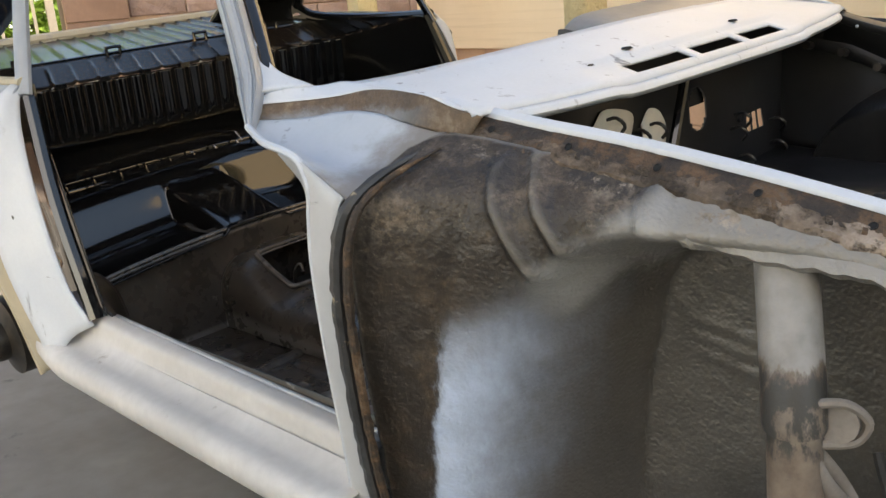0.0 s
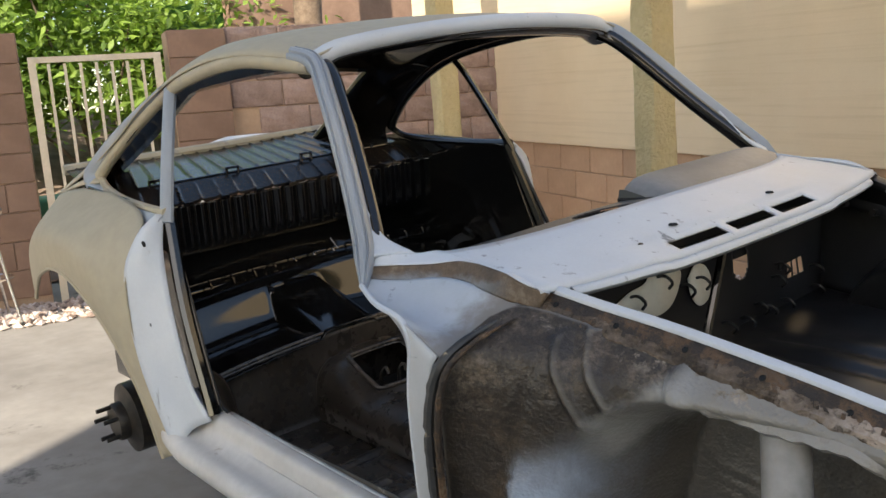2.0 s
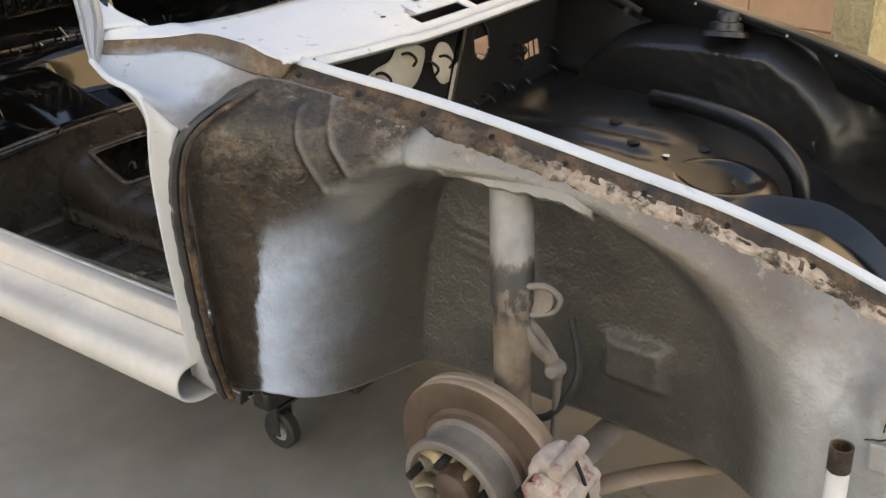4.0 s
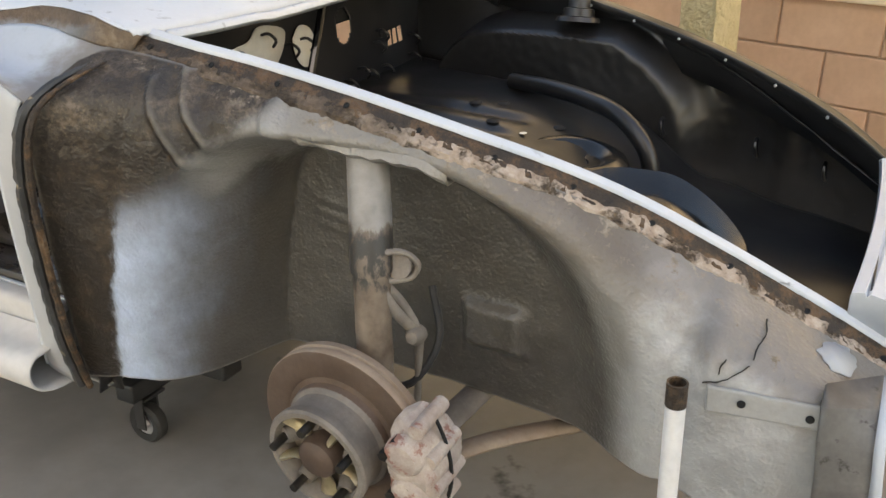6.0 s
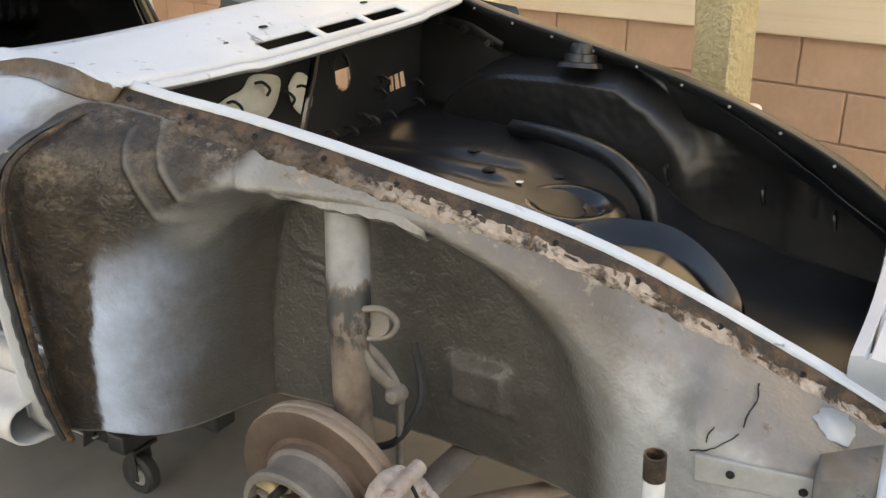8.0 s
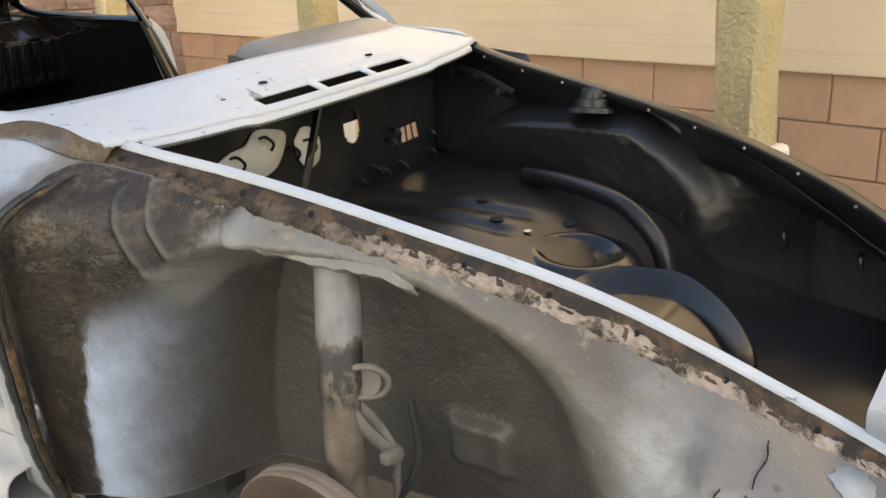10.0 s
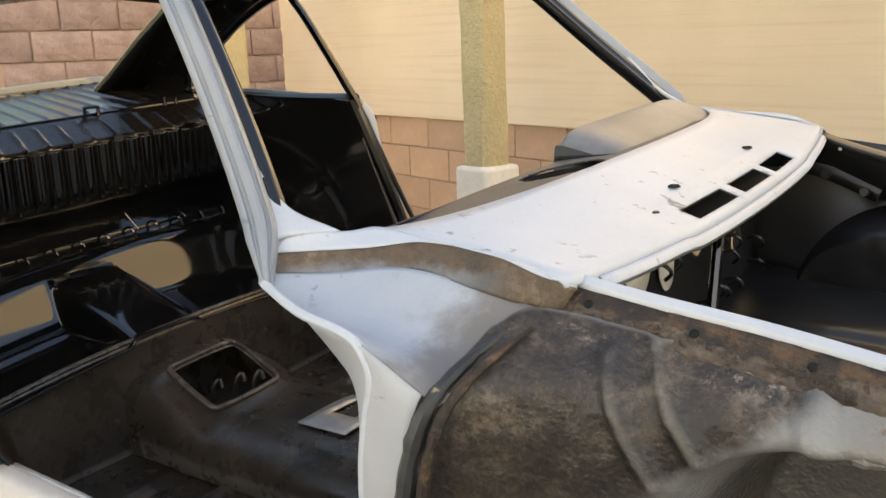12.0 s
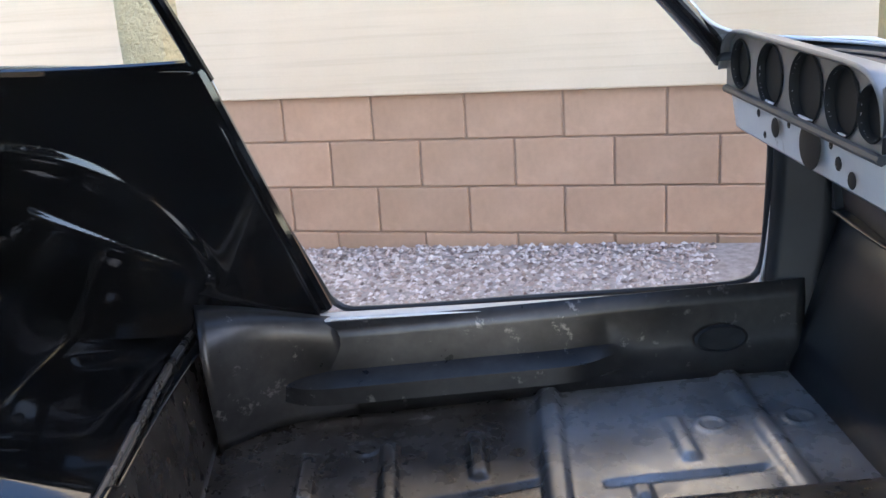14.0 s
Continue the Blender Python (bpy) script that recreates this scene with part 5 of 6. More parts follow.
for k in range(9):
    part("bulkhead_tab", box((-2.02, -0.48 + k * 0.12, 0.993), (0.018, 0.028, 0.012)), "gloss_black", car, smooth=False)
# inner quarter panels with pressed arcs
for side, s in SIDES:
    rows = []
    for v in range(81):
        r = []
        for i in range(141):
            z = 0.50 + 0.535 * v / 80 + 0.05 * (i / 140) * (v / 80)
            x0 = -1.460 - 0.325 * (z - 0.545)
            x = x0 - (2.20 + x0) * i / 140
            rr = math.hypot(x + 2.02, (z - 0.56) * 1.05)
            fade = plateau(z, 0.66, 2, 0.03)
            d = (0.018 * plateau(rr, -1, 0.30, 0.030) + 0.006 * math.exp(-((rr - 0.375) / 0.018) ** 2)) * fade
            d += 0.004 * ridge(x, z, (-1.95, 0.80), (-1.66, 0.64), 0.012)
            r.append((x, s * (0.605 - 0.02 * (v / 80) - d), z))
        rows.append(r)
    solid(part("inner_quarter", sheet(rows), "gloss_black", car, "gloss black inner quarter panel with pressed arcs"), 0.003)
    solid(part("sail_lining", sheet(loft([[(x, s * (y - 0.02), z - 0.005) for x, y, z in ((-1.80, 0.478, 1.318), (-1.98, 0.50, 1.24), (-2.13, 0.532, 1.155), (-2.20, 0.55, 1.10), (-2.2, 0.56, 1.03))], [(x, s * (y - 0.02), z) for x, y, z in ((-1.88, 0.42, 1.34), (-2.08, 0.44, 1.25), (-2.30, 0.49, 1.155), (-2.45, 0.53, 1.10), (-2.50, 0.54, 1.03))]], 24, 8)), "gloss_black", car), 0.003)
    part("jamb_lining", tube(curve([(-1.612, s * 0.588, 1.03), (-1.540, s * 0.618, 0.80), (-1.452, s * 0.630, 0.545)], 12), 0.016, 8), "gloss_black", car)
    c = part("sill_corner", sheet(loft([[(-1.69, s * 0.575, 0.600), (-1.60, s * 0.592, 0.580), (-1.44, s * 0.600, 0.540)], [(-1.675, s * 0.520, 0.580), (-1.585, s * 0.556, 0.558), (-1.43, s * 0.585, 0.520)], [(-1.668, s * 0.485, 0.520), (-1.575, s * 0.545, 0.500), (-1.42, s * 0.578, 0.480)], [(-1.660, s * 0.470, 0.345), (-1.560, s * 0.538, 0.345), (-1.40, s * 0.573, 0.345)]], 16, 14)), "sill_metal", car)
    solid(c, 0.003)

# rim of the tunnel's hatch with levers inside, and a bright plate
tz = lambda x: tunnel_point(x, 24)[2]
rim = curve([(-1.605, -0.125, tz(-1.605)), (-1.605, 0.040, tz(-1.605)), (-1.595, 0.054, tz(-1.595)), (-1.470, 0.054, tz(-1.47)), (-1.455, 0.040, tz(-1.455)), (-1.455, -0.128, tz(-1.455)), (-1.468, -0.142, tz(-1.468)), (-1.592, -0.142, tz(-1.592)), (-1.605, -0.125, tz(-1.605))], 80)
part("hatch_rim", tube([p + Vector((0, 0, 0.002)) for p in rim], 0.0075, 10), "floor_metal", car, "raised bare metal rim")
for x, y in ((-1.55, -0.07), (-1.53, -0.02), (-1.50, 0.01)):
    part("lever", tube(curve([(x, y, 0.415), (x + 0.004, y + 0.004, 0.455), (x + 0.012, y + 0.016, 0.470), (x + 0.022, y + 0.014, 0.452)], 10), 0.006, 8), "stud", car)
br = part("bracket_plate", sheet([[(-1.255 + 0.13 * u / 8, -0.095 + 0.185 * v / 8, 0.440 - 0.012 * (v / 8) ** 3) for v in range(9)] for u in range(9)], lambda i, j: 2 <= i < 6 and 3 <= j < 7), "zinc", car, "bright plate with a square hole on the tunnel")
solid(br, 0.004)
for x, y in ((-1.245, 0.080), (-1.19, 0.082), (-1.135, 0.080)):
    part("bolt", lathe([(0.0, 0.006), (0.004, 0.006), (0.005, 0.0)], Matrix.Translation((x, y, 0.432)), 8), "stud", br)

# dash: top shelf, instrument hood, lower panel
def dash_point(u, y):
    xb = cowl_back(y) + 0.004
    x = xb + (-0.672 - xb) * u if xb > -0.672 else xb - 0.002 * u
    return (x, y, 1.004 - 0.018 * u - 0.03 * (abs(y) / 0.6) ** 4 - 0.012 * math.sin(min(1, u * 6) * math.pi))


yy = [-0.60 + 1.2 * j / 160 for j in range(161)]
oval = lambda x, y: ((x + 0.606 - 0.15 * (y + 0.105)) / 0.044) ** 2 + ((y + 0.105) / 0.085) ** 2 < 1 or (0.035 < y < 0.595 and x < -0.585)
drow = [[dash_point(u / 48, y) for y in yy] for u in range(49)]
dt = part("dash_top", sheet(drow, lambda i, j: oval(*drow[i][j][:2])), "dash", car, "bare brownish metal dash top with an oval opening")
solid(dt, 0.003)
# black well as the shade inside the oval
well = [[(-0.606 + k * (0.15 * 0.085 * math.sin(a) + 0.044 * math.cos(a)), -0.105 + k * 0.086 * math.sin(a), z) for a in [2 * math.pi * q / 40 for q in range(40)]] for k, z in ((1.0, 0.986), (0.98, 0.970), (0.95, 0.945), (0.05, 0.944))]
part("opening_well", sheet(well, closed=True), "hole", car, "dark oval opening in the dash top")
# black strip as the shade at the foot of the hood
part("base_gap_shade", tube([(-0.684, 0.020, 0.989), (-0.62, 0.026, 0.992), (-0.575, 0.034, 0.994)], 0.004, 6), "hole", car)
for k in range(4):
    part("opening_bar", box((-0.612 + 0.006 * k, -0.158 + 0.034 * k, 0.962), (0.060, 0.005, 0.014)), "stud", car, smooth=False)
seal = [[Vector(dash_point(u, y)) + Vector((0, 0, 0.004)) for y in yy] for u in (0.0, 0.09, 0.18, 0.27)]
solid(part("screen_seat", sheet([[p + Vector((-0.004 * noise.noise((p.y * 9, i, 0)), 0, 0)) for p in r] for i, r in enumerate(seal)]), "bitumen", car, "dark worn windscreen seat"), 0.002)
for y in (-0.52, -0.40, -0.28, -0.05, 0.08, 0.2, 0.34, 0.46):
    x, _, z = dash_point(0.10, y)
    part("vent_pad", box((x - 0.012, y, z + 0.002), (0.016, 0.05, 0.004)), "bitumen", car, smooth=False)


def hood_top(y):
    q = (y - 0.315) / 0.290
    return 0.918 + 0.108 * max(0.0, 1 - abs(q) ** 10) ** 0.45


def make_pod():
    """Instrument hood: a low arched tunnel over the dash with a face of five round holes."""
    yy_ = [0.027 + 0.576 * (0.5 - 0.5 * math.cos(math.pi * k / 40)) for k in range(41)]
    stations = ((-0.692, 0.97), (-0.688, 1.0), (-0.676, 0.995), (-0.64, 0.90), (-0.59, 0.74), (-0.555, 0.62))
    rows = [[(x, 0.315 + (y - 0.315) * (0.96 + 0.04 * c), 0.918 + (hood_top(y) - 0.918) * c) for y in yy_] for x, c in stations]
    hood = part("instrument_hood", sheet(rows), "hood_metal", car, "bare metal instrument hood with five round openings")
    solid(hood, 0.005)
    gauges = [(0.530, 0.967, 0.040), (0.402, 0.967, 0.048), (0.270, 0.968, 0.052), (0.158, 0.968, 0.046), (0.078, 0.967, 0.034)]
    bm = bmesh.new()
    ny, nz = 150, 44
    for i in range(ny):
        for j in range(nz):
            y0, y1 = 0.030 + 0.57 * i / ny, 0.030 + 0.57 * (i + 1) / ny
            z0, z1 = 0.915 + 0.132 * j / nz, 0.915 + 0.132 * (j + 1) / nz
            ym, zm = (y0 + y1) / 2, (z0 + z1) / 2
            if zm > hood_top(ym) - 0.002 or any(math.hypot(ym - gy, zm - gz) < gr for gy, gz, gr in gauges):
                continue
            bm.faces.new([bm.verts.new((-0.676, a, b)) for a, b in ((y0, z0), (y1, z0), (y1, z1), (y0, z1))])
    bmesh.ops.remove_doubles(bm, verts=bm.verts, dist=0.0003)
    face = part("instrument_face", bm, "hood_metal", hood)
    solid(face, 0.003)
    # black backing as the shade behind each gauge hole
    for gy, gz, gr in gauges:
        part("gauge_shade", lathe([(gr + 0.003, -0.002), (gr + 0.001, -0.004), (gr - 0.002, 0.002), (gr - 0.002, 0.010), (0.0, 0.011)], Matrix.Translation((-0.6775, gy, gz)) @ Matrix.Rotation(radians(90), 4, "Y"), 40), "hole", hood)
    # black strip that paints the shaded gap at the near end
    part("hood_end", sheet([[(x, 0.024, 0.930), (x, 0.026, 0.918 + (hood_top(0.06) - 0.918) * c * 0.6), (x, 0.034, 0.918 + (hood_top(0.06) - 0.918) * c * 0.97)] for x, c in stations]), "satin_black", hood, "black strip for the shaded gap at the end of the instrument hood")
    part("hood_lip", tube([(-0.682, y, 0.917) for y in (0.04, 0.15, 0.3, 0.45, 0.59)], 0.007, 8), "dash", hood)


make_pod()
rows = [[(-0.676 + 0.004 * v, -0.40 + 0.98 * j / 40, 0.925 - 0.075 * v / 3) for j in range(41)] for v in range(4)] + [[(-0.655, -0.40 + 0.98 * j / 40, 0.842) for j in range(41)]]
solid(part("dash_panel", sheet(rows), "primer", car, "pale primed lower dash panel with drilled holes"), 0.003)
solid(part("dash_ledge", sheet([[(x, -0.50 + 0.45 * j / 30, z) for j in range(31)] for x, z in ((-0.668, 0.985), (-0.694, 0.968), (-0.694, 0.940), (-0.680, 0.922))]), "dash", car), 0.003)
for y, z, r in ((0.37, 0.890, 0.014), (0.245, 0.890, 0.034), (0.44, 0.900, 0.005), (0.41, 0.870, 0.004), (0.155, 0.885, 0.008), (0.115, 0.872, 0.010), (0.32, 0.905, 0.004), (0.18, 0.905, 0.004), (-0.02, 0.89, 0.012), (-0.15, 0.885, 0.02), (-0.35, 0.885, 0.012)):
    part("panel_hole", lathe([(0.0, 0.001), (r, 0.001), (r + 0.002, 0.0)], Matrix.Translation((-0.6795, y, z)) @ Matrix.Rotation(radians(-90), 4, "Y"), 22), "hole", car)
for s in (1,):
    solid(part("kick_panel", sheet(loft([[(-0.57, s * 0.63, 0.90), (-0.58, s * 0.625, 0.62), (-0.60, s * 0.60, 0.40)], [(-0.46, s * 0.585, 0.90), (-0.47, s * 0.58, 0.62), (-0.50, s * 0.57, 0.40)]], 12, 4)), "satin_black", car), 0.003)

# luggage bay: firewall with real openings, floor, tank, hardware
FY = sorted([-0.54 + 1.08 * j / 200 for j in range(201)] + [0.360, 0.381, 0.386, 0.407, 0.412, 0.433])
FZ = sorted([0.69 + 0.262 * k / 80 for k in range(81)] + [0.752, 0.788])


def fire_hole(i, j):
    y, z = (FY[j] + FY[j + 1]) / 2, (FZ[i] + FZ[i + 1]) / 2
    if 0.752 < z < 0.788 and (0.360 < y < 0.381 or 0.386 < y < 0.407 or 0.412 < y < 0.433):
        return True
    return ((y - 0.180) / 0.026) ** 2 + ((z - 0.835) / 0.040) ** 2 < 1


def fire_x(y, z):
    return -0.500 - 0.02 * (z - 0.69) + 0.006 * math.sin(y * 17) * math.sin(z * 21)


solid(part("firewall", sheet([[(fire_x(y, z), y, z) for y in FY] for z in FZ], fire_hole), "satin_black", car, "satin black firewall with slots and holes"), 0.002)


bay_half = keyed([(-0.52, 0.50), (-0.36, 0.46), (-0.22, 0.385), (0.0, 0.372), (0.25, 0.375), (0.32, 0.39), (0.42, 0.36), (0.65, 0.31)])


def bay_z(x, y):
    z = keyed([(-0.52, 0.695), (-0.2, 0.690), (0.0, 0.668), (0.14, 0.62), (0.28, 0.52), (0.66, 0.47)])(x)
    z += 0.010 * plateau(x, -0.42, -0.02, 0.02) * plateau(y, -0.05, 0.22, 0.02)
    z -= 0.012 * plateau(x, -0.40, -0.05, 0.01) * (plateau(y, 0.02, 0.05, 0.006) + plateau(y, 0.11, 0.14, 0.006))
    return z + 0.02 * bump2(x, y, -0.3, -0.3, 0.15, 0.12) + 0.004 * noise.noise((x * 9, y * 9, 0))


solid(part("luggage_floor", sheet([[(-0.52 + 1.15 * i / 100, bay_half(-0.52 + 1.15 * i / 100) * (j / 40 - 1), bay_z(-0.52 + 1.15 * i / 100, bay_half(-0.52 + 1.15 * i / 100) * (j / 40 - 1))) for j in range(81)] for i in range(101)]), "satin_black", car, "satin black pressed luggage floor"), 0.004)


def patch(pts, name, mat_name, label=""):
    bm = bmesh.new()
    vs = [bm.verts.new((fire_x(p.y, p.z) + 0.006, p.y, p.z)) for p in curve([(0, y, z) for y, z in pts + pts[:1]], 48)[:-1]]
    bm.faces.new(vs)
    return solid(part(name, bm, mat_name, car, label), 0.002)


patch([(-0.235, 0.845), (-0.19, 0.862), (-0.15, 0.868), (-0.12, 0.888), (-0.07, 0.882), (-0.038, 0.866), (-0.052, 0.835), (-0.085, 0.806), (-0.13, 0.800), (-0.18, 0.825)], "bare_patch", "base_white", "bare cream patch on the firewall")
patch([(-0.015, 0.845), (0.015, 0.866), (0.05, 0.856), (0.07, 0.825), (0.055, 0.787), (0.02, 0.780), (-0.008, 0.808)], "bare_patch", "base_white", "bare cream patch on the firewall")
patch([(-0.33, 0.850), (-0.30, 0.868), (-0.268, 0.862), (-0.255, 0.842), (-0.285, 0.828), (-0.315, 0.836)], "bare_patch", "base_white", "bare cream patch on the firewall")
part("cable_guide", box((-0.512, 0.180, 0.866), (0.004, 0.075, 0.052)), "hole", car, smooth=False)
part("stay_rod", tube([(-0.385, -0.05, 0.935), (-0.37, -0.14, 0.795), (-0.355, -0.19, 0.71)], 0.008, 8), "gloss_black", car)
for y, z in ((0.286, 0.775), (0.325, 0.712), (0.455, 0.760), (0.505, 0.722), (0.219, 0.730), (0.160, 0.716), (0.445, 0.715), (0.30, 0.800), (-0.111, 0.872), (-0.043, 0.838), (0.015, 0.838), (-0.19, 0.852), (0.09, 0.725), (0.255, 0.716)):
    x = fire_x(y, z) + 0.004
    part("wire_clip", tube(curve([(x, y, z), (x + 0.02, y, z + 0.004), (x + 0.03, y + 0.008, z - 0.010), (x + 0.018, y + 0.012, z - 0.024)], 8), 0.0032, 6), "satin_black", car)
part("grommet", lathe([(0.004, 0.003), (0.009, 0.004), (0.011, 0.0)], aim((fire_x(0.325, 0.790) + 0.003, 0.325, 0.790), (2, 0.325, 0.79)), 16), "satin_black", car)
part("filler_neck", lathe([(0.0, 0.052), (0.020, 0.052), (0.024, 0.045), (0.024, 0.030), (0.034, 0.028), (0.036, 0.012), (0.046, 0.010), (0.05, 0.0)], Matrix.Translation((-0.045, 0.425, 0.825)) @ Matrix.Rotation(radians(-12), 4, "X"), 28), "satin_black", car, "black capped turret")
part("side_pipe", tube(curve([(-0.16, 0.33, 0.705), (-0.06, 0.285, 0.712), (0.06, 0.22, 0.712), (0.14, 0.17, 0.70), (0.20, 0.145, 0.65), (0.22, 0.14, 0.58)], 24), 0.018, 12), "satin_black", car, "satin black curved pipe")
part("spare_well", lathe([(0.0, 0.004), (0.026, 0.004), (0.030, 0.014), (0.052, 0.016), (0.066, 0.030), (0.082, 0.034), (0.100, 0.026), (0.114, 0.006), (0.120, -0.03), (0.122, -0.12)], Matrix.Translation((0.085, 0.050, 0.628)) @ Matrix.Rotation(radians(6), 4, "Y") @ Matrix.Diagonal((1.0, 1.05, 1.0, 1.0)), 56), "tank_black", car, "black fuel tank neck with a raised ring")
# tank: a flat-topped pressing whose border slopes inwards
plan = curve([(0.13, -0.30, 0), (0.135, -0.06, 0), (0.172, 0.008, 0), (0.225, 0.020, 0), (0.285, 0.014, 0), (0.372, -0.062, 0), (0.45, -0.19, 0), (0.47, -0.30, 0)], 48)
mid = Vector((0.30, -0.26, 0))
rings = []
for k, z in ((1.10, 0.545), (1.015, 0.640), (1.0, 0.652), (0.985, 0.655), (0.84, 0.640), (0.80, 0.630), (0.4, 0.632), (0.05, 0.632)):
    rings.append([mid + (p - mid) * k + Vector((0, 0, z - 0.10 * max(0, p.x - 0.30))) for p in plan])
solid(part("tank_cover", sheet(rings), "tank_black", car, "black pressed tank top with a bright sloping border"), 0.004)
# far corner of the bay: closing panel, hinge bracket with its bolts, clips
solid(part("scuttle_side", sheet(loft([[(-0.53, 0.535, 0.965), (-0.52, 0.525, 0.82), (-0.51, 0.50, 0.69)], [(-0.42, 0.548, 0.955), (-0.40, 0.535, 0.82), (-0.36, 0.46, 0.69)], [(-0.26, 0.560, 0.930), (-0.21, 0.55, 0.82), (-0.17, 0.44, 0.69)]], 12, 10)), "satin_black", car, "satin black closing panel of the bay"), 0.003)
solid(part("scuttle_side", sheet(loft([[(-0.53, -0.535, 0.955), (-0.52, -0.525, 0.82), (-0.51, -0.50, 0.69)], [(-0.42, -0.520, 0.945), (-0.40, -0.505, 0.82), (-0.36, -0.46, 0.69)]], 12, 6)), "satin_black", car), 0.003)
hb = part("hinge_bracket", tube([(-0.45, 0.515, 0.905), (-0.36, 0.512, 0.885), (-0.27, 0.500, 0.845)], 0.010, 8, squash=(0.5, 1.3)), "satin_black", car, "black hinge bracket with bolts")
for x, y, z in ((-0.43, 0.500, 0.900), (-0.36, 0.495, 0.884), (-0.29, 0.486, 0.855)):
    part("bolt", tube([(x, y, z), (x, y - 0.022, z + 0.004)], 0.008, 8), "stud", hb)
for x, y, z in ((0.17, 0.385, 0.640), (0.36, 0.440, 0.600), (0.50, 0.455, 0.560)):
    part("wall_clip", tube(curve([(x, y, z), (x, y - 0.016, z - 0.006), (x + 0.004, y - 0.016, z - 0.030), (x + 0.004, y, z - 0.038)], 8), 0.005, 6), "satin_black", car)
for x, y in ((-0.09, 0.07), (-0.17, 0.16), (-0.12, 0.19), (0.02, 0.15)):
    part("floor_hole", lathe([(0.0, 0.003), (0.010, 0.003), (0.014, 0.0)], Matrix.Translation((x, y, bay_z(x, y) + 0.003)), 14), "hole", car)
part("bare_spot", lathe([(0.0, 0.002), (0.008, 0.0015)], Matrix.Translation((-0.02, 0.06, bay_z(-0.02, 0.06) + 0.004)), 9), "base_white", car)
# white front panel
rows = []
for j in range(31):
    y = -0.290 + 0.610 * j / 30
    c = 0.012 * (1 - (y / 0.32) ** 2)
    rows.append([(0.604 + c, y, 0.622), (0.606 + c, y, 0.637), (0.620 + c, y, 0.640), (0.624 + c, y, 0.635), (0.629 + c, y, 0.639), (0.664 + c, y, 0.632), (0.70 + c, y, 0.606), (0.74 + c, y, 0.52), (0.75 + c, y, 0.45)])
rows.insert(0, [(x, -rail_in(min(x, 0.69)) + 0.012, min(z, rail_up(min(x, 0.70)) + 0.002 - max(0.0, x - 0.70))) for x, y, z in rows[0]])
fpn = part("front_panel", sheet(rows), "primer", car, "white primed front panel with a latch slot")
solid(fpn, 0.004)
slot_hole = part("latch_slot", box((0.688, -0.152, 0.632), (0.062, 0.046, 0.008), Matrix.Rotation(radians(20), 4, "Y")), "hole", car, "dark latch slot", smooth=False)
bevel(slot_hole, 0.003)
for k in range(4):
    x = 0.662 + 0.008 * k
    part("pressed_bar", tube([(x, -0.200, 0.6395 - 0.30 * (x - 0.655)), (x, -0.262, 0.6390 - 0.30 * (x - 0.655))], 0.003, 6), "primer", fpn)
solid(part("front_wall", sheet([[(0.63, -0.275 + 0.595 * j / 10, z) for j in range(11)] for z in (0.64, 0.56, 0.47)]), "satin_black", car), 0.003)
rows = []
for i in range(9):
    t = i / 8
    x = 0.600 + 0.062 * t
    rows.append([(x, -0.438 + 0.083 * t, 0.580 - 0.021 * t), (x, -0.476 + 0.044 * t, 0.568 - 0.012 * t), (x + 0.002, -0.486 + 0.016 * t, 0.525), (x + 0.006, -0.498 + 0.014 * t, 0.48), (x + 0.008, -0.500 + 0.012 * t, 0.42)])
solid(part("nose_plate", sheet(rows), "nose_steel", car, "dull grey steel nose end plate"), 0.004)
solid(part("nose_flange", sheet([[Vector(p) + Vector((0.002, 0, 0)), Vector(p) + Vector((0.014, -0.012, -0.002))] for p in rows[-1]]), "primer", car, "pale end flange of the nose"), 0.003)
# cracks in the undercoat and a peeled white scale on the nose
for pts in (((0.458, -0.475, 0.565), (0.481, -0.477, 0.574), (0.496, -0.467, 0.582), (0.510, -0.455, 0.591)), ((0.477, -0.478, 0.584), (0.478, -0.473, 0.594), (0.483, -0.465, 0.599)), ((0.515, -0.384, 0.624), (0.519, -0.409, 0.614), (0.514, -0.429, 0.607), (0.513, -0.448, 0.597))):
    line = curve([Vector(p) + Vector((0, -0.001, 0.001)) for p in pts], 24)
    part("crack", tube([p + Vector((0.0012 * noise.noise(p * 150), 0, 0.0012 * noise.noise(p * 200))) for p in line], [0.0010 + 0.0006 * noise.noise(p * 90) for p in line], 5), "hole", car)
loose = bmesh.new()
ring = curve([(0.581, -0.375, 0.588), (0.591, -0.347, 0.587), (0.618, -0.332, 0.573), (0.629, -0.352, 0.566), (0.622, -0.386, 0.565), (0.605, -0.390, 0.573), (0.592, -0.384, 0.581), (0.581, -0.375, 0.588)], 40)[:-1]
loose.faces.new([loose.verts.new(p + Vector((0.005 * noise.noise(p * 120), 0.005 * noise.noise(p * 130 + Vector((3, 0, 0))) - 0.001, 0.0015))) for p in ring])
solid(part("paint_scale", loose, "post_primer", car, "peeling white flake on the nose"), 0.0015)
bb = part("bumper_bracket", sheet([[(0.464 + 0.138 * u + 0.002 * v, -0.483 + 0.024 * u - (0.008 * u + 0.001) * v, 0.569 - 0.009 * u - (0.038 - 0.008 * u) * v) for v in (0, 0.33, 0.67, 1)] for u in (0, 0.25, 0.5, 0.75, 1)]), "bracket_grey", car, "grey bumper bracket with two bolt holes", smooth=False)
bevel(solid(bb, 0.008), 0.003)
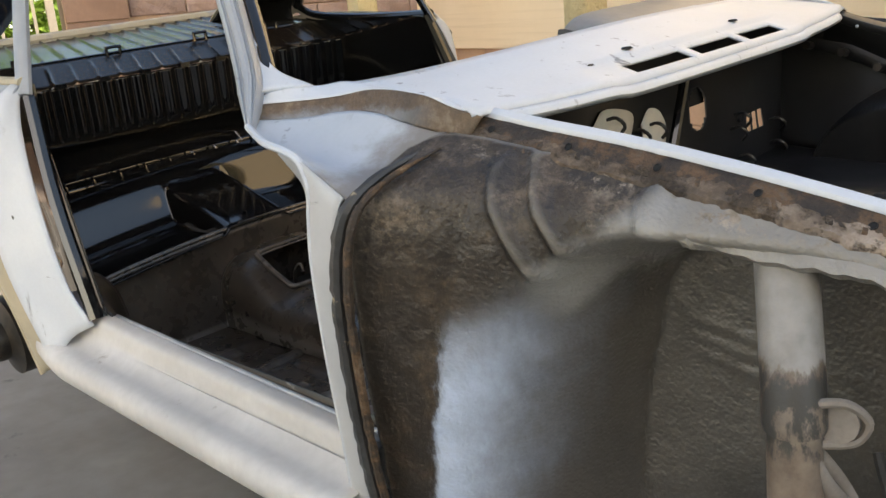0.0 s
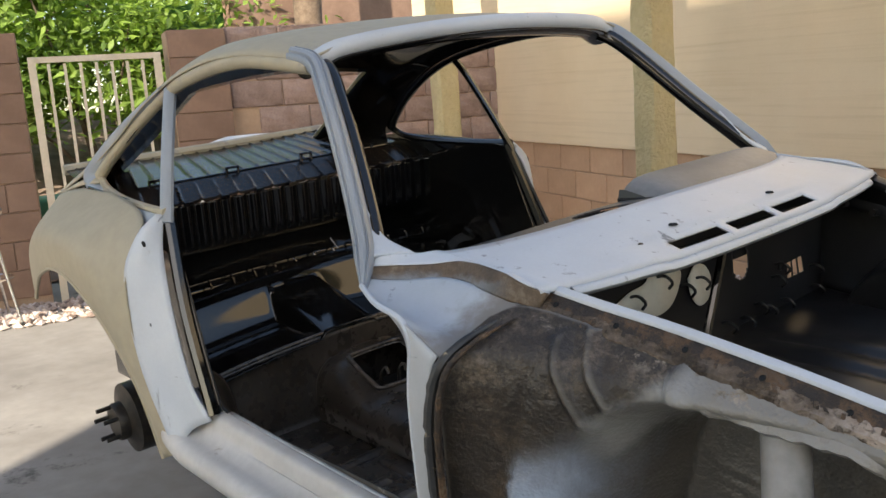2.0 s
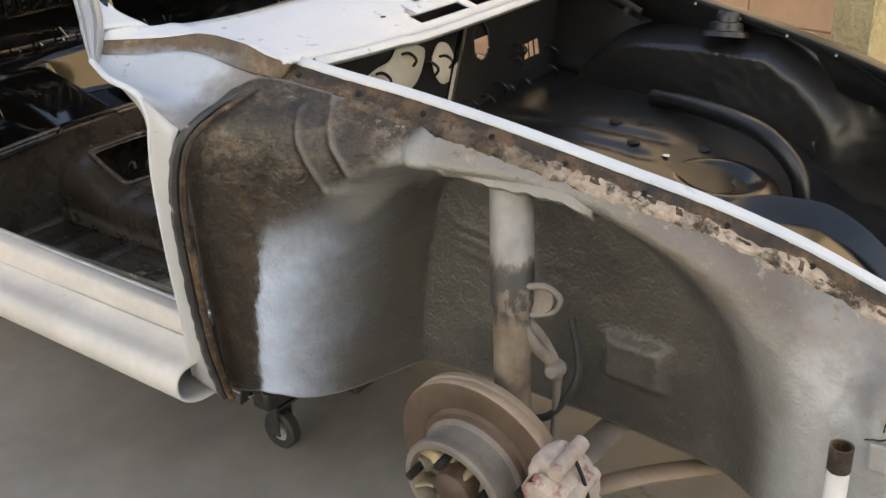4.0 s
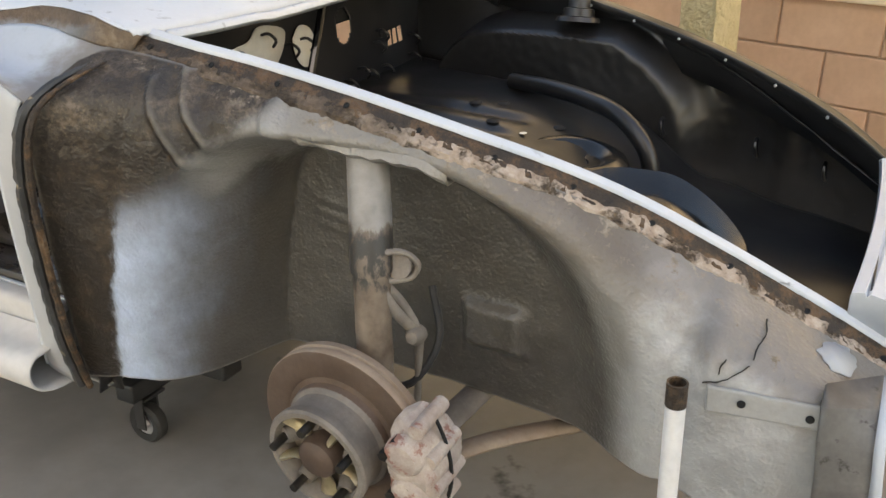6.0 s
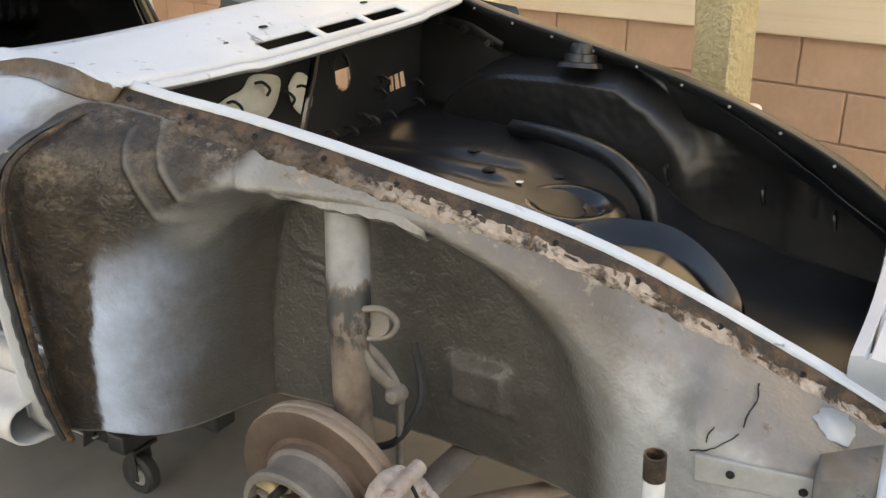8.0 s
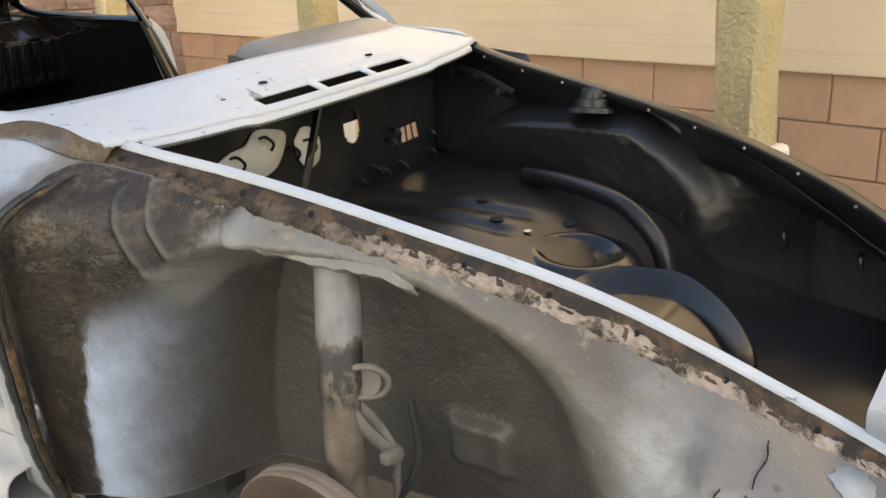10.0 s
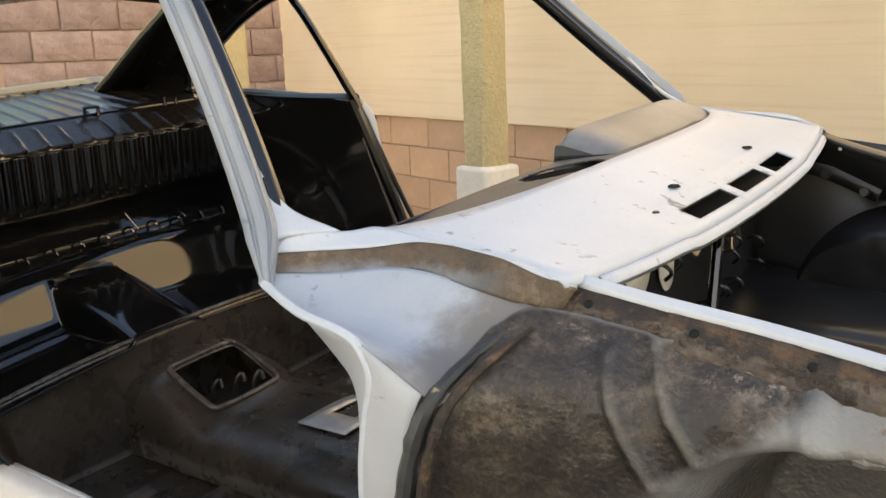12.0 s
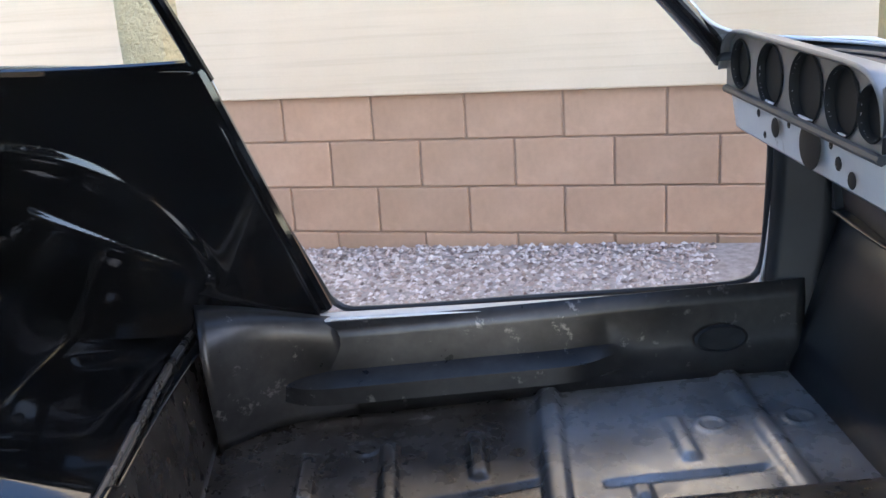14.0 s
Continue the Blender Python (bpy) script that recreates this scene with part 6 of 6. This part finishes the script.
for x, y, z in ((0.509, -0.4845, 0.552), (0.590, -0.4715, 0.545)):
    part("bolt_hole", lathe([(0.0, 0.003), (0.0040, 0.003), (0.0055, 0.0)], aim((x, y, z), (x + 0.15, y - 0.94, z + 0.17)), 14), "hole", car)
tow = bmesh.new()
add_tube(tow, [(0.456, -0.622, 0.653), (0.456, -0.620, 0.35)], 0.0118, 18, cap=False)
add_tube(tow, [(0.456, -0.622, 0.653), (0.456, -0.620, 0.40)], 0.0100, 18, cap=False)
part("jack_tube", tow, "white_rod", car, "white painted tube with a rusty open end")
part("tube_end", lathe([(0.0124, -0.030), (0.0124, 0.0), (0.0098, 0.0), (0.0098, -0.03), (0.0, -0.03)], Matrix.Translation((0.456, -0.622, 0.654)), 18), "rust", car)

# right front suspension
part("strut", tube([(-0.038, -0.462, 0.815), (-0.010, -0.512, 0.71), (0.0, -0.532, 0.664), (0.0, -0.532, 0.660)], [0.031, 0.031, 0.031, 0.030], 24), "strut", car, "strut tube in worn grey and black paint")
part("strut_leg", tube([(0.0, -0.532, 0.660), (0.006, -0.547, 0.575), (0.012, -0.560, 0.42)], [0.0265, 0.0265, 0.0275], 24), "strut", car, "dusty rusty lower strut leg")
lip_z = keyed([(-0.115, 0.838), (-0.09, 0.830), (-0.049, 0.820), (0.02, 0.812), (0.055, 0.806), (0.075, 0.796), (0.092, 0.782)])
rows = []
for i in range(51):
    x = -0.115 + 0.207 * i / 50
    z, n = lip_z(x), 0.003 * noise.noise((x * 60, 0, 0))
    t = min(1, min(x + 0.115, 0.092 - x) / 0.03)
    t = t * t * (3 - 2 * t)
    f = -wh_y(x, z + 0.012)
    o = f + (rail_h(x) + 0.010 - f) * t
    rows.append([(x, -f + 0.008, z + 0.016), (x, -0.4 * f - 0.6 * o, z + 0.010), (x, -(o + 0.004 * t), z + 0.002 + n), (x, -o + 0.006, z - 0.005 + n), (x, -o + 0.04, z - 0.004), (x, -0.40, z - 0.002)])
solid(part("strut_plate", sheet(rows), "wheelhouse", car, "undercoated ledge over the strut top"), 0.005)


def axle_pose(p, d):
    """A pose at p with z along d and x towards the car's front."""
    z = Vector(d).normalized()
    x = (Vector((1, 0, 0)) - z * z.x).normalized()
    y = z.cross(x)
    return Matrix(((x.x, y.x, z.x, p[0]), (x.y, y.y, z.y, p[1]), (x.z, y.z, z.z, p[2]), (0, 0, 0, 1)))


AX = axle_pose((-0.014, -0.600, 0.432), (-0.04, -1.0, -0.06))
part("brake_disc", lathe([(0.055, -0.010), (0.1385, -0.010), (0.1395, -0.008), (0.1395, 0.001), (0.136, 0.003), (0.136, 0.007), (0.1395, 0.009), (0.1395, 0.017), (0.138, 0.019)], AX, 72), "disc", car, "rusty ventilated brake disc")
part("disc_face", lathe([(0.138, 0.019), (0.134, 0.020), (0.100, 0.020), (0.096, 0.018), (0.088, 0.020), (0.086, 0.030)], AX, 72), "rotor_face", car, "dark rusty face of the brake disc")
# hub: a drum open at its outer end, five webs with studs, a rusty cap in the middle
hubo = part("wheel_hub", lathe([(0.088, 0.016), (0.086, 0.030), (0.080, 0.036), (0.078, 0.060), (0.082, 0.068), (0.083, 0.080), (0.080, 0.084), (0.072, 0.084), (0.069, 0.078), (0.066, 0.050), (0.0, 0.046)], AX, 60), "cast", car, "dusty cast wheel hub, open at its face")
part("cap", lathe([(0.034, 0.046), (0.032, 0.072), (0.030, 0.082), (0.024, 0.087), (0.0, 0.088)], AX, 30), "rotor_face", hubo, "rusty round bearing cap")
for k in range(5):
    a = 2 * math.pi * k / 5 + 0.35
    e = lambda r, h, da=0.0: AX @ Vector((r * math.cos(a + da), r * math.sin(a + da), h))
    part("stud", tube([e(0.060, 0.060), e(0.060, 0.102)], 0.0065, 10), "stud", hubo)
    part("lug", tube([e(0.054, 0.048), e(0.062, 0.074)], [0.018, 0.013], 10), "cast", hubo)
    part("web", tube([e(0.034, 0.070, 0.63), e(0.052, 0.064, 0.63), e(0.074, 0.070, 0.63)], [0.010, 0.013, 0.016], 8, squash=(1.0, 0.45)), "brass", hubo, "bright brassy web between the lugs")


def make_caliper():
    """A lumpy two-piece casting over the rim of the disc."""
    M0 = AX @ Matrix.Rotation(radians(CAL_ANGLE), 4, "Z")
    rows = []
    for i in range(29):
        a = radians(-32 + 64 * i / 28)
        w = max(0.0, 1 - abs(i - 14) / 14.0) ** 0.35
        r = []
        for k in range(28):
            t = 2 * math.pi * k / 28
            c, sn = math.cos(t), math.sin(t)
            q = (abs(c) ** 6 + abs(sn) ** 6) ** (-1 / 6)
            rad, ax = 0.140 + 0.038 * q * c * w, 0.014 + 0.052 * q * sn * w
            n = 0.005 * noise.noise((a * 9, c * 2.5, sn * 2.5)) + 0.007 * math.exp(-((abs(a) - 0.24) / 0.07) ** 2) * max(0, sn)
            r.append(M0 @ Vector(((rad + n * c) * math.cos(a), (rad + n * c) * math.sin(a), ax + n * sn)))
        rows.append(r)
    cal = part("brake_caliper", sheet(rows, closed=True), "flaking", car, "brake caliper in flaking cream and pink paint")
    for a in (-13, 13):
        c = M0 @ Vector((0.142 * math.cos(radians(a)), 0.142 * math.sin(radians(a)), 0.060))
        o = M0 @ Vector((0.142 * math.cos(radians(a)), 0.142 * math.sin(radians(a)), 0.2))
        part("piston_boss", lathe([(0.030, -0.010), (0.029, 0.004), (0.024, 0.011), (0.010, 0.014), (0.0, 0.014)], aim(c, o), 22), "flaking", cal)
    seam = [M0 @ Vector((0.1795 * math.cos(radians(a)), 0.1795 * math.sin(radians(a)), 0.014)) for a in range(-22, 23, 2)]
    part("split_line", tube(seam, 0.003, 6), "hole", cal)
    for a in (-24, -8, 8, 24):
        e = lambda z: M0 @ Vector((0.172 * math.cos(radians(a)), 0.172 * math.sin(radians(a)), z))
        part("lug", tube([e(-0.020), e(0.052)], 0.0115, 10), "flaking", cal)
    nip = lambda z: M0 @ Vector((0.150 * math.cos(radians(-28)), 0.150 * math.sin(radians(-28)), z))
    part("bleed_nipple", tube([nip(0.03), nip(0.065), nip(0.075)], [0.006, 0.005, 0.003], 8), "stud", cal)
    for a, r, h in ((-17, 0.118, 0.064), (17, 0.118, 0.064), (-8, 0.142, 0.062), (9, 0.144, 0.062), (22, 0.140, 0.056)):
        f = lambda z: M0 @ Vector((r * math.cos(radians(a)), r * math.sin(radians(a)), z))
        part("bolt", tube([f(h - 0.006), f(h + 0.010)], 0.008, 6), "stud", cal)


CAL_ANGLE = 4
make_caliper()
part("spring_plate", tube(curve([(0.020, -0.53, 0.690), (0.045, -0.515, 0.688), (0.060, -0.505, 0.668), (0.050, -0.51, 0.648), (0.022, -0.53, 0.646)], 20), 0.005, 8), "cast", car, "bent steel bracket on the strut")
part("bracket_web", lathe([(0.0, 0.003), (0.020, 0.002), (0.020, -0.002), (0.0, -0.003)], aim((0.036, -0.518, 0.668), (0.1, -1.0, 0.80)), 18), "cast", car)
for o in (-0.010, 0.010):
    part("steering_arm", tube(curve([(0.016, -0.535 + o, 0.640 - 0.6 * o), (0.030, -0.522 + o, 0.606), (0.044, -0.508 + 0.5 * o, 0.572), (0.050, -0.502, 0.556)], 12), 0.0075, 10, squash=(0.8, 1.2)), "cast", car, "dusty forked steering arm")
part("arm_ball", lathe([(0.0, 0.018), (0.009, 0.017), (0.014, 0.008), (0.014, -0.010), (0.009, -0.016), (0.0, -0.016)], aim((0.052, -0.506, 0.552), (0.10, -1.0, 0.66)), 18), "cast", car)
part("drop_link", tube([(0.054, -0.500, 0.545), (0.048, -0.498, 0.49), (0.044, -0.50, 0.415)], [0.0075, 0.0055, 0.0055], 10), "cast", car)
part("brake_hose", tube(curve([(0.045, -0.44, 0.60), (0.07, -0.47, 0.53), (0.045, -0.50, 0.47), (0.0, -0.5, 0.44)], 20), 0.006, 8), "rubber", car, "black brake hose")
part("track_arm", tube(curve([(0.09, -0.52, 0.352), (0.15, -0.44, 0.350), (0.25, -0.34, 0.345)], 10), 0.018, 12, squash=(1.0, 0.6)), "disc", car, "rusty control arm")
part("wishbone", tube(curve([(0.05, -0.56, 0.365), (0.07, -0.46, 0.372), (0.095, -0.33, 0.385)], 10), 0.026, 12, squash=(1.0, 0.45)), "cast", car, "dusty control arm")
# right rear hub
RA = aim((-2.16, -0.640, 0.36), (-2.16, -1.6, 0.34))
rh = part("rear_hub", lathe([(0.0, 0.02), (0.055, 0.02), (0.06, 0.012), (0.06, -0.01), (0.08, -0.02), (0.11, -0.025), (0.112, -0.09), (0.08, -0.12), (0.0, -0.12)], RA, 40), "stud", car, "rusty rear hub with bare studs")
for k in range(5):
    a = 2 * math.pi * k / 5 + 0.5
    part("stud", tube([RA @ Vector((0.05 * math.cos(a), 0.05 * math.sin(a), 0.015)), RA @ Vector((0.05 * math.cos(a), 0.05 * math.sin(a), 0.062))], 0.007, 8), "stud", rh)


# ---- dolly under the car ----
def make_dolly():
    d = empty("car_dolly")
    for y in (-0.30, 0.30):
        bevel(part("beam", box((-1.28, y, 0.20), (1.5, 0.06, 0.06)), "dolly", d, smooth=False), 0.006)
        for x in (-1.9, -0.85):
            bevel(part("upright", box((x - 0.05, y, 0.275), (0.05, 0.05, 0.10)), "dolly", d, smooth=False), 0.006)
    for x in (-1.89, -0.66):
        bevel(part("cross_beam", box((x - 0.06, 0, 0.145), (0.05, 0.86, 0.045)), "dolly", d, smooth=False), 0.006)
    for x in (-1.95, -0.72):
        for y in (-0.375, 0.375):
            c = empty("caster")
            c.parent = d
            m = Matrix.Translation((x, y, 0.046)) @ Matrix.Rotation(radians(90), 4, "X")
            part("tyre", lathe([(0.026, -0.014), (0.040, -0.016), (0.046, -0.010), (0.046, 0.010), (0.040, 0.016), (0.026, 0.014)], m, 32, closed=True), "rubber", c)
            part("rim", lathe([(0.0, 0.016), (0.010, 0.016), (0.012, 0.010), (0.026, 0.010), (0.027, 0.0), (0.027, -0.010), (0.0, -0.010)], m, 28), "zinc", c)
            f = bmesh.new()
            for o in (-0.021, 0.021):
                add_box(f, (x, y + o, 0.078), (0.026, 0.004, 0.080))
            add_box(f, (x, y, 0.120), (0.06, 0.06, 0.006))
            part("fork", f, "dolly", c, smooth=False)
    return tagged(d, "black steel car dolly on small casters", "dolly")


make_dolly()


# ---- yard ----
def make_stool():
    """A round padded stool on four splayed chrome legs with two rings."""
    c = empty("bar_stool", Matrix.Translation((-5.64, -0.31, 0)))
    part("seat", lathe([(0.0, 0.785), (0.13, 0.782), (0.175, 0.770), (0.190, 0.745), (0.186, 0.722), (0.0, 0.720)], Matrix.Identity(4), 36), "vinyl", c, "dark blue-grey padded round seat")
    part("seat_band", lathe([(0.188, 0.742), (0.193, 0.738), (0.193, 0.712), (0.188, 0.708), (0.150, 0.708)], Matrix.Identity(4), 36), "chrome", c)
    for k in range(4):
        a = math.pi * k / 2 + 0.75
        e = lambda r, z: (r * math.cos(a), r * math.sin(a), z)
        leg = part("leg", tube(curve([e(0.13, 0.715), e(0.165, 0.50), e(0.215, 0.22), e(0.255, 0.012)], 12), 0.011, 10), "chrome", c)
        part("rubber_foot", tube([e(0.2545, 0.030), e(0.257, 0.0)], 0.015, 10), "rubber", leg)
    for r, z in ((0.154, 0.56), (0.198, 0.31)):
        part("ring", tube([(r * math.cos(2 * math.pi * k / 36), r * math.sin(2 * math.pi * k / 36), z) for k in range(37)], 0.008, 8, cap=False), "chrome", c)
    return tagged(c, "round padded bar stool with chrome legs on concrete", "stool")


make_stool()


def scatter_stones(name, n, spot, r0, r1, mat_name, label):
    """Many small stones in one mesh: squashed, jittered octahedra."""
    vs, fs = [], []
    for k in range(n):
        x, y, z = spot()
        r = random.uniform(r0, r1)
        a = random.random() * 6.28
        sx, sy, sz = r * random.uniform(0.8, 1.4), r * random.uniform(0.7, 1.1), r * random.uniform(0.5, 0.8)
        b = len(vs)
        pts = [(1, 0.1, 0), (0.2, 1, 0.1), (-1, 0.2, 0), (-0.1, -1, -0.1), (0.1, 0.1, 1), (0, 0, -1)]
        for px, py, pz in pts:
            px, py, pz = px * sx * random.uniform(0.8, 1.2), py * sy * random.uniform(0.8, 1.2), pz * sz
            vs.append((x + px * math.cos(a) - py * math.sin(a), y + px * math.sin(a) + py * math.cos(a), z + pz))
        for i, j, q in ((0, 1, 4), (1, 2, 4), (2, 3, 4), (3, 0, 4), (1, 0, 5), (2, 1, 5), (3, 2, 5), (0, 3, 5)):
            fs.append((b + i, b + j, b + q))
    me = bpy.data.meshes.new(name)
    me.from_pydata(vs, [], fs)
    me.materials.append(M[mat_name])
    return tagged(new(name, me), label, "gravel", kind="stuff")


def stone_mat():
    m, nt, p = nodes_of("mixed_gravel")
    g = nt.nodes.new("ShaderNodeNewGeometry")
    link(nt, ramp(nt, g.outputs["Random Per Island"], [(0.0, (0.14, 0.10, 0.082)), (0.3, (0.36, 0.27, 0.22)), (0.7, (0.50, 0.41, 0.36)), (1.0, (0.64, 0.57, 0.52))]), p.inputs["Base Color"])
    p.inputs["Roughness"].default_value = 0.85
    return m


M["pebble"] = stone_mat()
bed = part("gravel_bed", sheet([[WALL_A + WALL_U * (-4.2 + 9.6 * i / 40) + WALL_N * d + Vector((0, 0, z)) for d, z in ((0.0, 0.10), (0.3, 0.085), (0.7, 0.05), (1.0, 0.004))] for i in range(41)]), "gravel_bed")
tagged(bed, "bed of mixed pinkish gravel along the wall", "ground", kind="structure")


def wall_spot():
    u, d = random.uniform(-3.2, 2.2), random.uniform(0.0, 0.98)
    p = WALL_A + WALL_U * u + WALL_N * d
    return p.x, p.y, 0.105 - 0.095 * d**1.3


scatter_stones("gravel", 16000, wall_spot, 0.005, 0.017, "pebble", "loose mixed gravel along the wall")


def rear_spot():
    p = REAR_M @ Vector((random.uniform(0.05, 0.75), random.uniform(-2.6, 1.9), 0.012))
    return p.x, p.y, p.z


scatter_stones("gravel", 2200, rear_spot, 0.012, 0.045, "pebble", "reddish landscape rock at the foot of the rear wall")
soil = part("soil_bank", sheet([[(x, y, z + 0.15 * noise.noise((x, y, 0))) for y in [-8 + k for k in range(20)]] for x, z in ((-6.9, 0.02), (-8.2, 0.25), (-9.6, 0.9), (-12, 1.4))]), "soil")
tagged(soil, "dry soil bank beyond the gate", "ground", kind="structure")
bin_ = part("green_bin", box((-7.4, 0.75, 0.35), (0.5, 0.7, 0.62)), "green_bin", smooth=False)
bevel(bin_, 0.03, 3)
tagged(bin_, "green plastic bin behind the gate", "bin")


def leaves(n, spot, size):
    vs, fs = [], []
    for k in range(n):
        c = Vector(spot())
        d = Vector((random.gauss(0, 1), random.gauss(0, 1), random.gauss(0, 0.7))).normalized()
        e = d.cross(Vector((random.random(), random.random(), 1))).normalized()
        L = size * random.uniform(0.6, 1.3)
        w = L * 0.42
        b = len(vs)
        vs += [c - d * L, c + e * w + Vector((0, 0, 0.1 * L)), c + d * L, c - e * w + Vector((0, 0, 0.1 * L))]
        fs += [(b, b + 1, b + 2), (b, b + 2, b + 3)]
    me = bpy.data.meshes.new("crown")
    me.from_pydata(vs, [], fs)
    return me


def make_shrub(x, y, z, r, h, n, label):
    t = empty("shrub", Matrix.Translation((x, y, z)))
    b = bmesh.new()
    clumps = []
    for k in range(9):
        a = 2 * math.pi * k / 9 + random.random()
        tip = Vector((r * 0.7 * math.cos(a) * random.random(), r * 0.8 * math.sin(a), h * random.uniform(0.35, 1.0)))
        clumps.append((tip, random.uniform(0.25, 0.5) * r))
        add_tube(b, curve([(0, 0, -0.2), tip * 0.4 + Vector((0, 0, 0.2)), tip], 8), [0.03 * (1 - 0.09 * i) for i in range(9)], 6)
    part("trunk", b, "bark", t)

    def spot():
        c, rr = random.choice(clumps)
        v = Vector((random.gauss(0, 1), random.gauss(0, 1), random.gauss(0, 0.8)))
        return c + v * rr * 0.55
    me = leaves(n, spot, 0.068)
    me.materials.append(M["leaf"])
    ob = new("crown", me)
    ob.parent = t
    return tagged(t, label, "shrub", "shrubs beyond the wall")


for x, y, z, r, h, n in ((-8.6, 0.2, 0.3, 1.2, 2.7, 7000), (-8.9, 1.7, 0.3, 1.2, 2.6, 6500), (-10.2, 0.9, 0.8, 1.7, 3.2, 6500), (-10.4, 3.2, 0.6, 1.6, 2.4, 4200), (-11.8, 0.2, 0.9, 2.4, 5.2, 9000), (-12.0, 3.6, 0.9, 2.6, 4.6, 9000), (-12.0, 6.6, 0.9, 2.4, 4.4, 6000), (-9.3, -1.6, 0.4, 1.3, 2.3, 3600), (-9.8, -3.8, 0.5, 1.5, 2.6, 3000)):
    make_shrub(x, y, z, r, h, n, "sunlit green leafy shrub on the bank")


def make_palm(x, y, h, n, label, trunk=0.12):
    t = empty("palm", Matrix.Translation((x, y, 0)))
    b = bmesh.new()
    add_tube(b, [(0.02 * math.sin(k), 0, h * k / 14) for k in range(15)], [trunk * (1.1 - 0.02 * k + 0.06 * (k % 2)) for k in range(15)], 12)
    part("trunk", b, "bark", t, "ringed brown trunk")
    vs, fs = [], []
    for k in range(n):
        a, el = 2 * math.pi * random.random(), random.uniform(-0.3, 1.2)
        stem = Vector((math.cos(a) * math.cos(el), math.sin(a) * math.cos(el), math.sin(el)))
        side = stem.cross(Vector((0, 0, 1))).normalized()
        L = random.uniform(0.7, 1.1)
        for q in range(16):
            f = (q + 2) / 18
            p = Vector((0, 0, h)) + stem * L * f + Vector((0, 0, -0.35 * f * f))
            for sg in (-1, 1):
                tip = p + (side * sg * 0.32 + stem * 0.25 + Vector((0, 0, -0.10))) * (1.1 - 0.6 * f)
                i0 = len(vs)
                w = stem * 0.018
                vs += [p - w, p + w, tip]
                fs.append((i0, i0 + 1, i0 + 2))
    me = bpy.data.meshes.new("crown")
    me.from_pydata(vs, [], fs)
    me.materials.append(M["palm"])
    ob = new("crown", me)
    ob.parent = t
    return tagged(t, label, "palm")


make_palm(-9.4, 2.6, 2.0, 34, "low green fan palm behind the wall")
make_palm(-10.5, 3.6, 2.2, 30, "low green fan palm behind the wall")
make_palm(-8.4, 4.0, 5.2, 26, "tall palm with a thick grey trunk", 0.16)
cloth = lathe([(0.0, 0.09), (0.10, 0.085), (0.16, 0.06), (0.20, 0.02), (0.21, 0.0)], Matrix.Translation((-4.3, 1.0, 1.02)) @ Matrix.Diagonal((1, 1.6, 1, 1)), 24)
table = empty("work_table")
bevel(part("tabletop", box((-4.3, 1.0, 1.0), (0.6, 1.0, 0.03)), "white_cloth", table, smooth=False), 0.008)
for x, y in ((-4.55, 0.55), (-4.05, 0.55), (-4.55, 1.45), (-4.05, 1.45)):
    part("leg", box((x, y, 0.4925), (0.04, 0.04, 0.985)), "zinc", table, smooth=False)
tagged(table, "plain white work table behind the car", "table")
cl = part("cloth_bundle", cloth, "white_cloth")
tagged(cl, "white bundle lying on the table", "cloth")

# ---- masonry pieces ----
def block_mesh(name, sx, sy, sz, mat_name, rough=0.0, b=0.006):
    bm = bmesh.new()
    add_box(bm, (0, 0, 0), (sx, sy, sz))
    bmesh.ops.bevel(bm, geom=[e for e in bm.edges], offset=b, segments=1, affect="EDGES")
    if rough:
        fr = [f for f in bm.faces if f.normal.x > 0.9]
        bmesh.ops.subdivide_edges(bm, edges=[e for f in fr for e in f.edges], cuts=3, use_grid_fill=True)
        for v in bm.verts:
            if v.co.x > sx / 2 - 0.001 and abs(v.co.y) < sy / 2 - b * 1.5 and abs(v.co.z) < sz / 2 - b * 1.5:
                v.co.x += rough * random.uniform(-0.2, 1.0)
    me = bpy.data.meshes.new(name)
    bm.to_mesh(me)
    bm.free()
    me.materials.append(M[mat_name])
    return me


full = block_mesh("block", 0.398, 0.10, 0.195, "block", b=0.004)
for row in range(4):
    z = 0.600 - 0.203 * row + 0.1015
    for k in range(-11, 14):
        me, zz = full, z
        ob = new("block", me)
        ob.parent = wall_side
        ob.location = ((k + (0.5 if row % 2 else 0.0)) * 0.406 + 0.183, 0.069, zz)
split_a = [block_mesh("split_block", 0.09, 0.388, 0.195, "split", 0.022, 0.008) for _ in range(4)]
smooth_b = block_mesh("block", 0.09, 0.388, 0.195, "shaded_brown_block", b=0.004)
block_half = block_mesh("block", 0.09, 0.190, 0.195, "shaded_brown_block", b=0.004)
pier_b = block_mesh("block", 0.09, 0.412, 0.195, "shaded_brown_block", b=0.004)
for row in range(9):
    z = 1.778 - 0.2015 * row
    for k in range(8):
        y = 1.60 + 0.396 * (k + (0.5 if row % 2 else 0.0))
        ob = new("split_block", split_a[(k + row) % 4])
        ob.parent = rear_wall
        ob.location = (-0.06, y + 0.045, z)
    ob = new("block", pier_b)
    ob.parent = pier
    ob.location = (0.0, 1.227, z - 0.012)
    for k in range(8):
        ob = new("block", smooth_b)
        ob.parent = left_wall
        ob.location = (0.0, -0.164 - 0.396 * k - (0.198 if row % 2 else 0.0), z)
    if row % 2:
        half = new("block", block_half)
        half.parent = left_wall
        half.location = (0.0, -0.068, z)
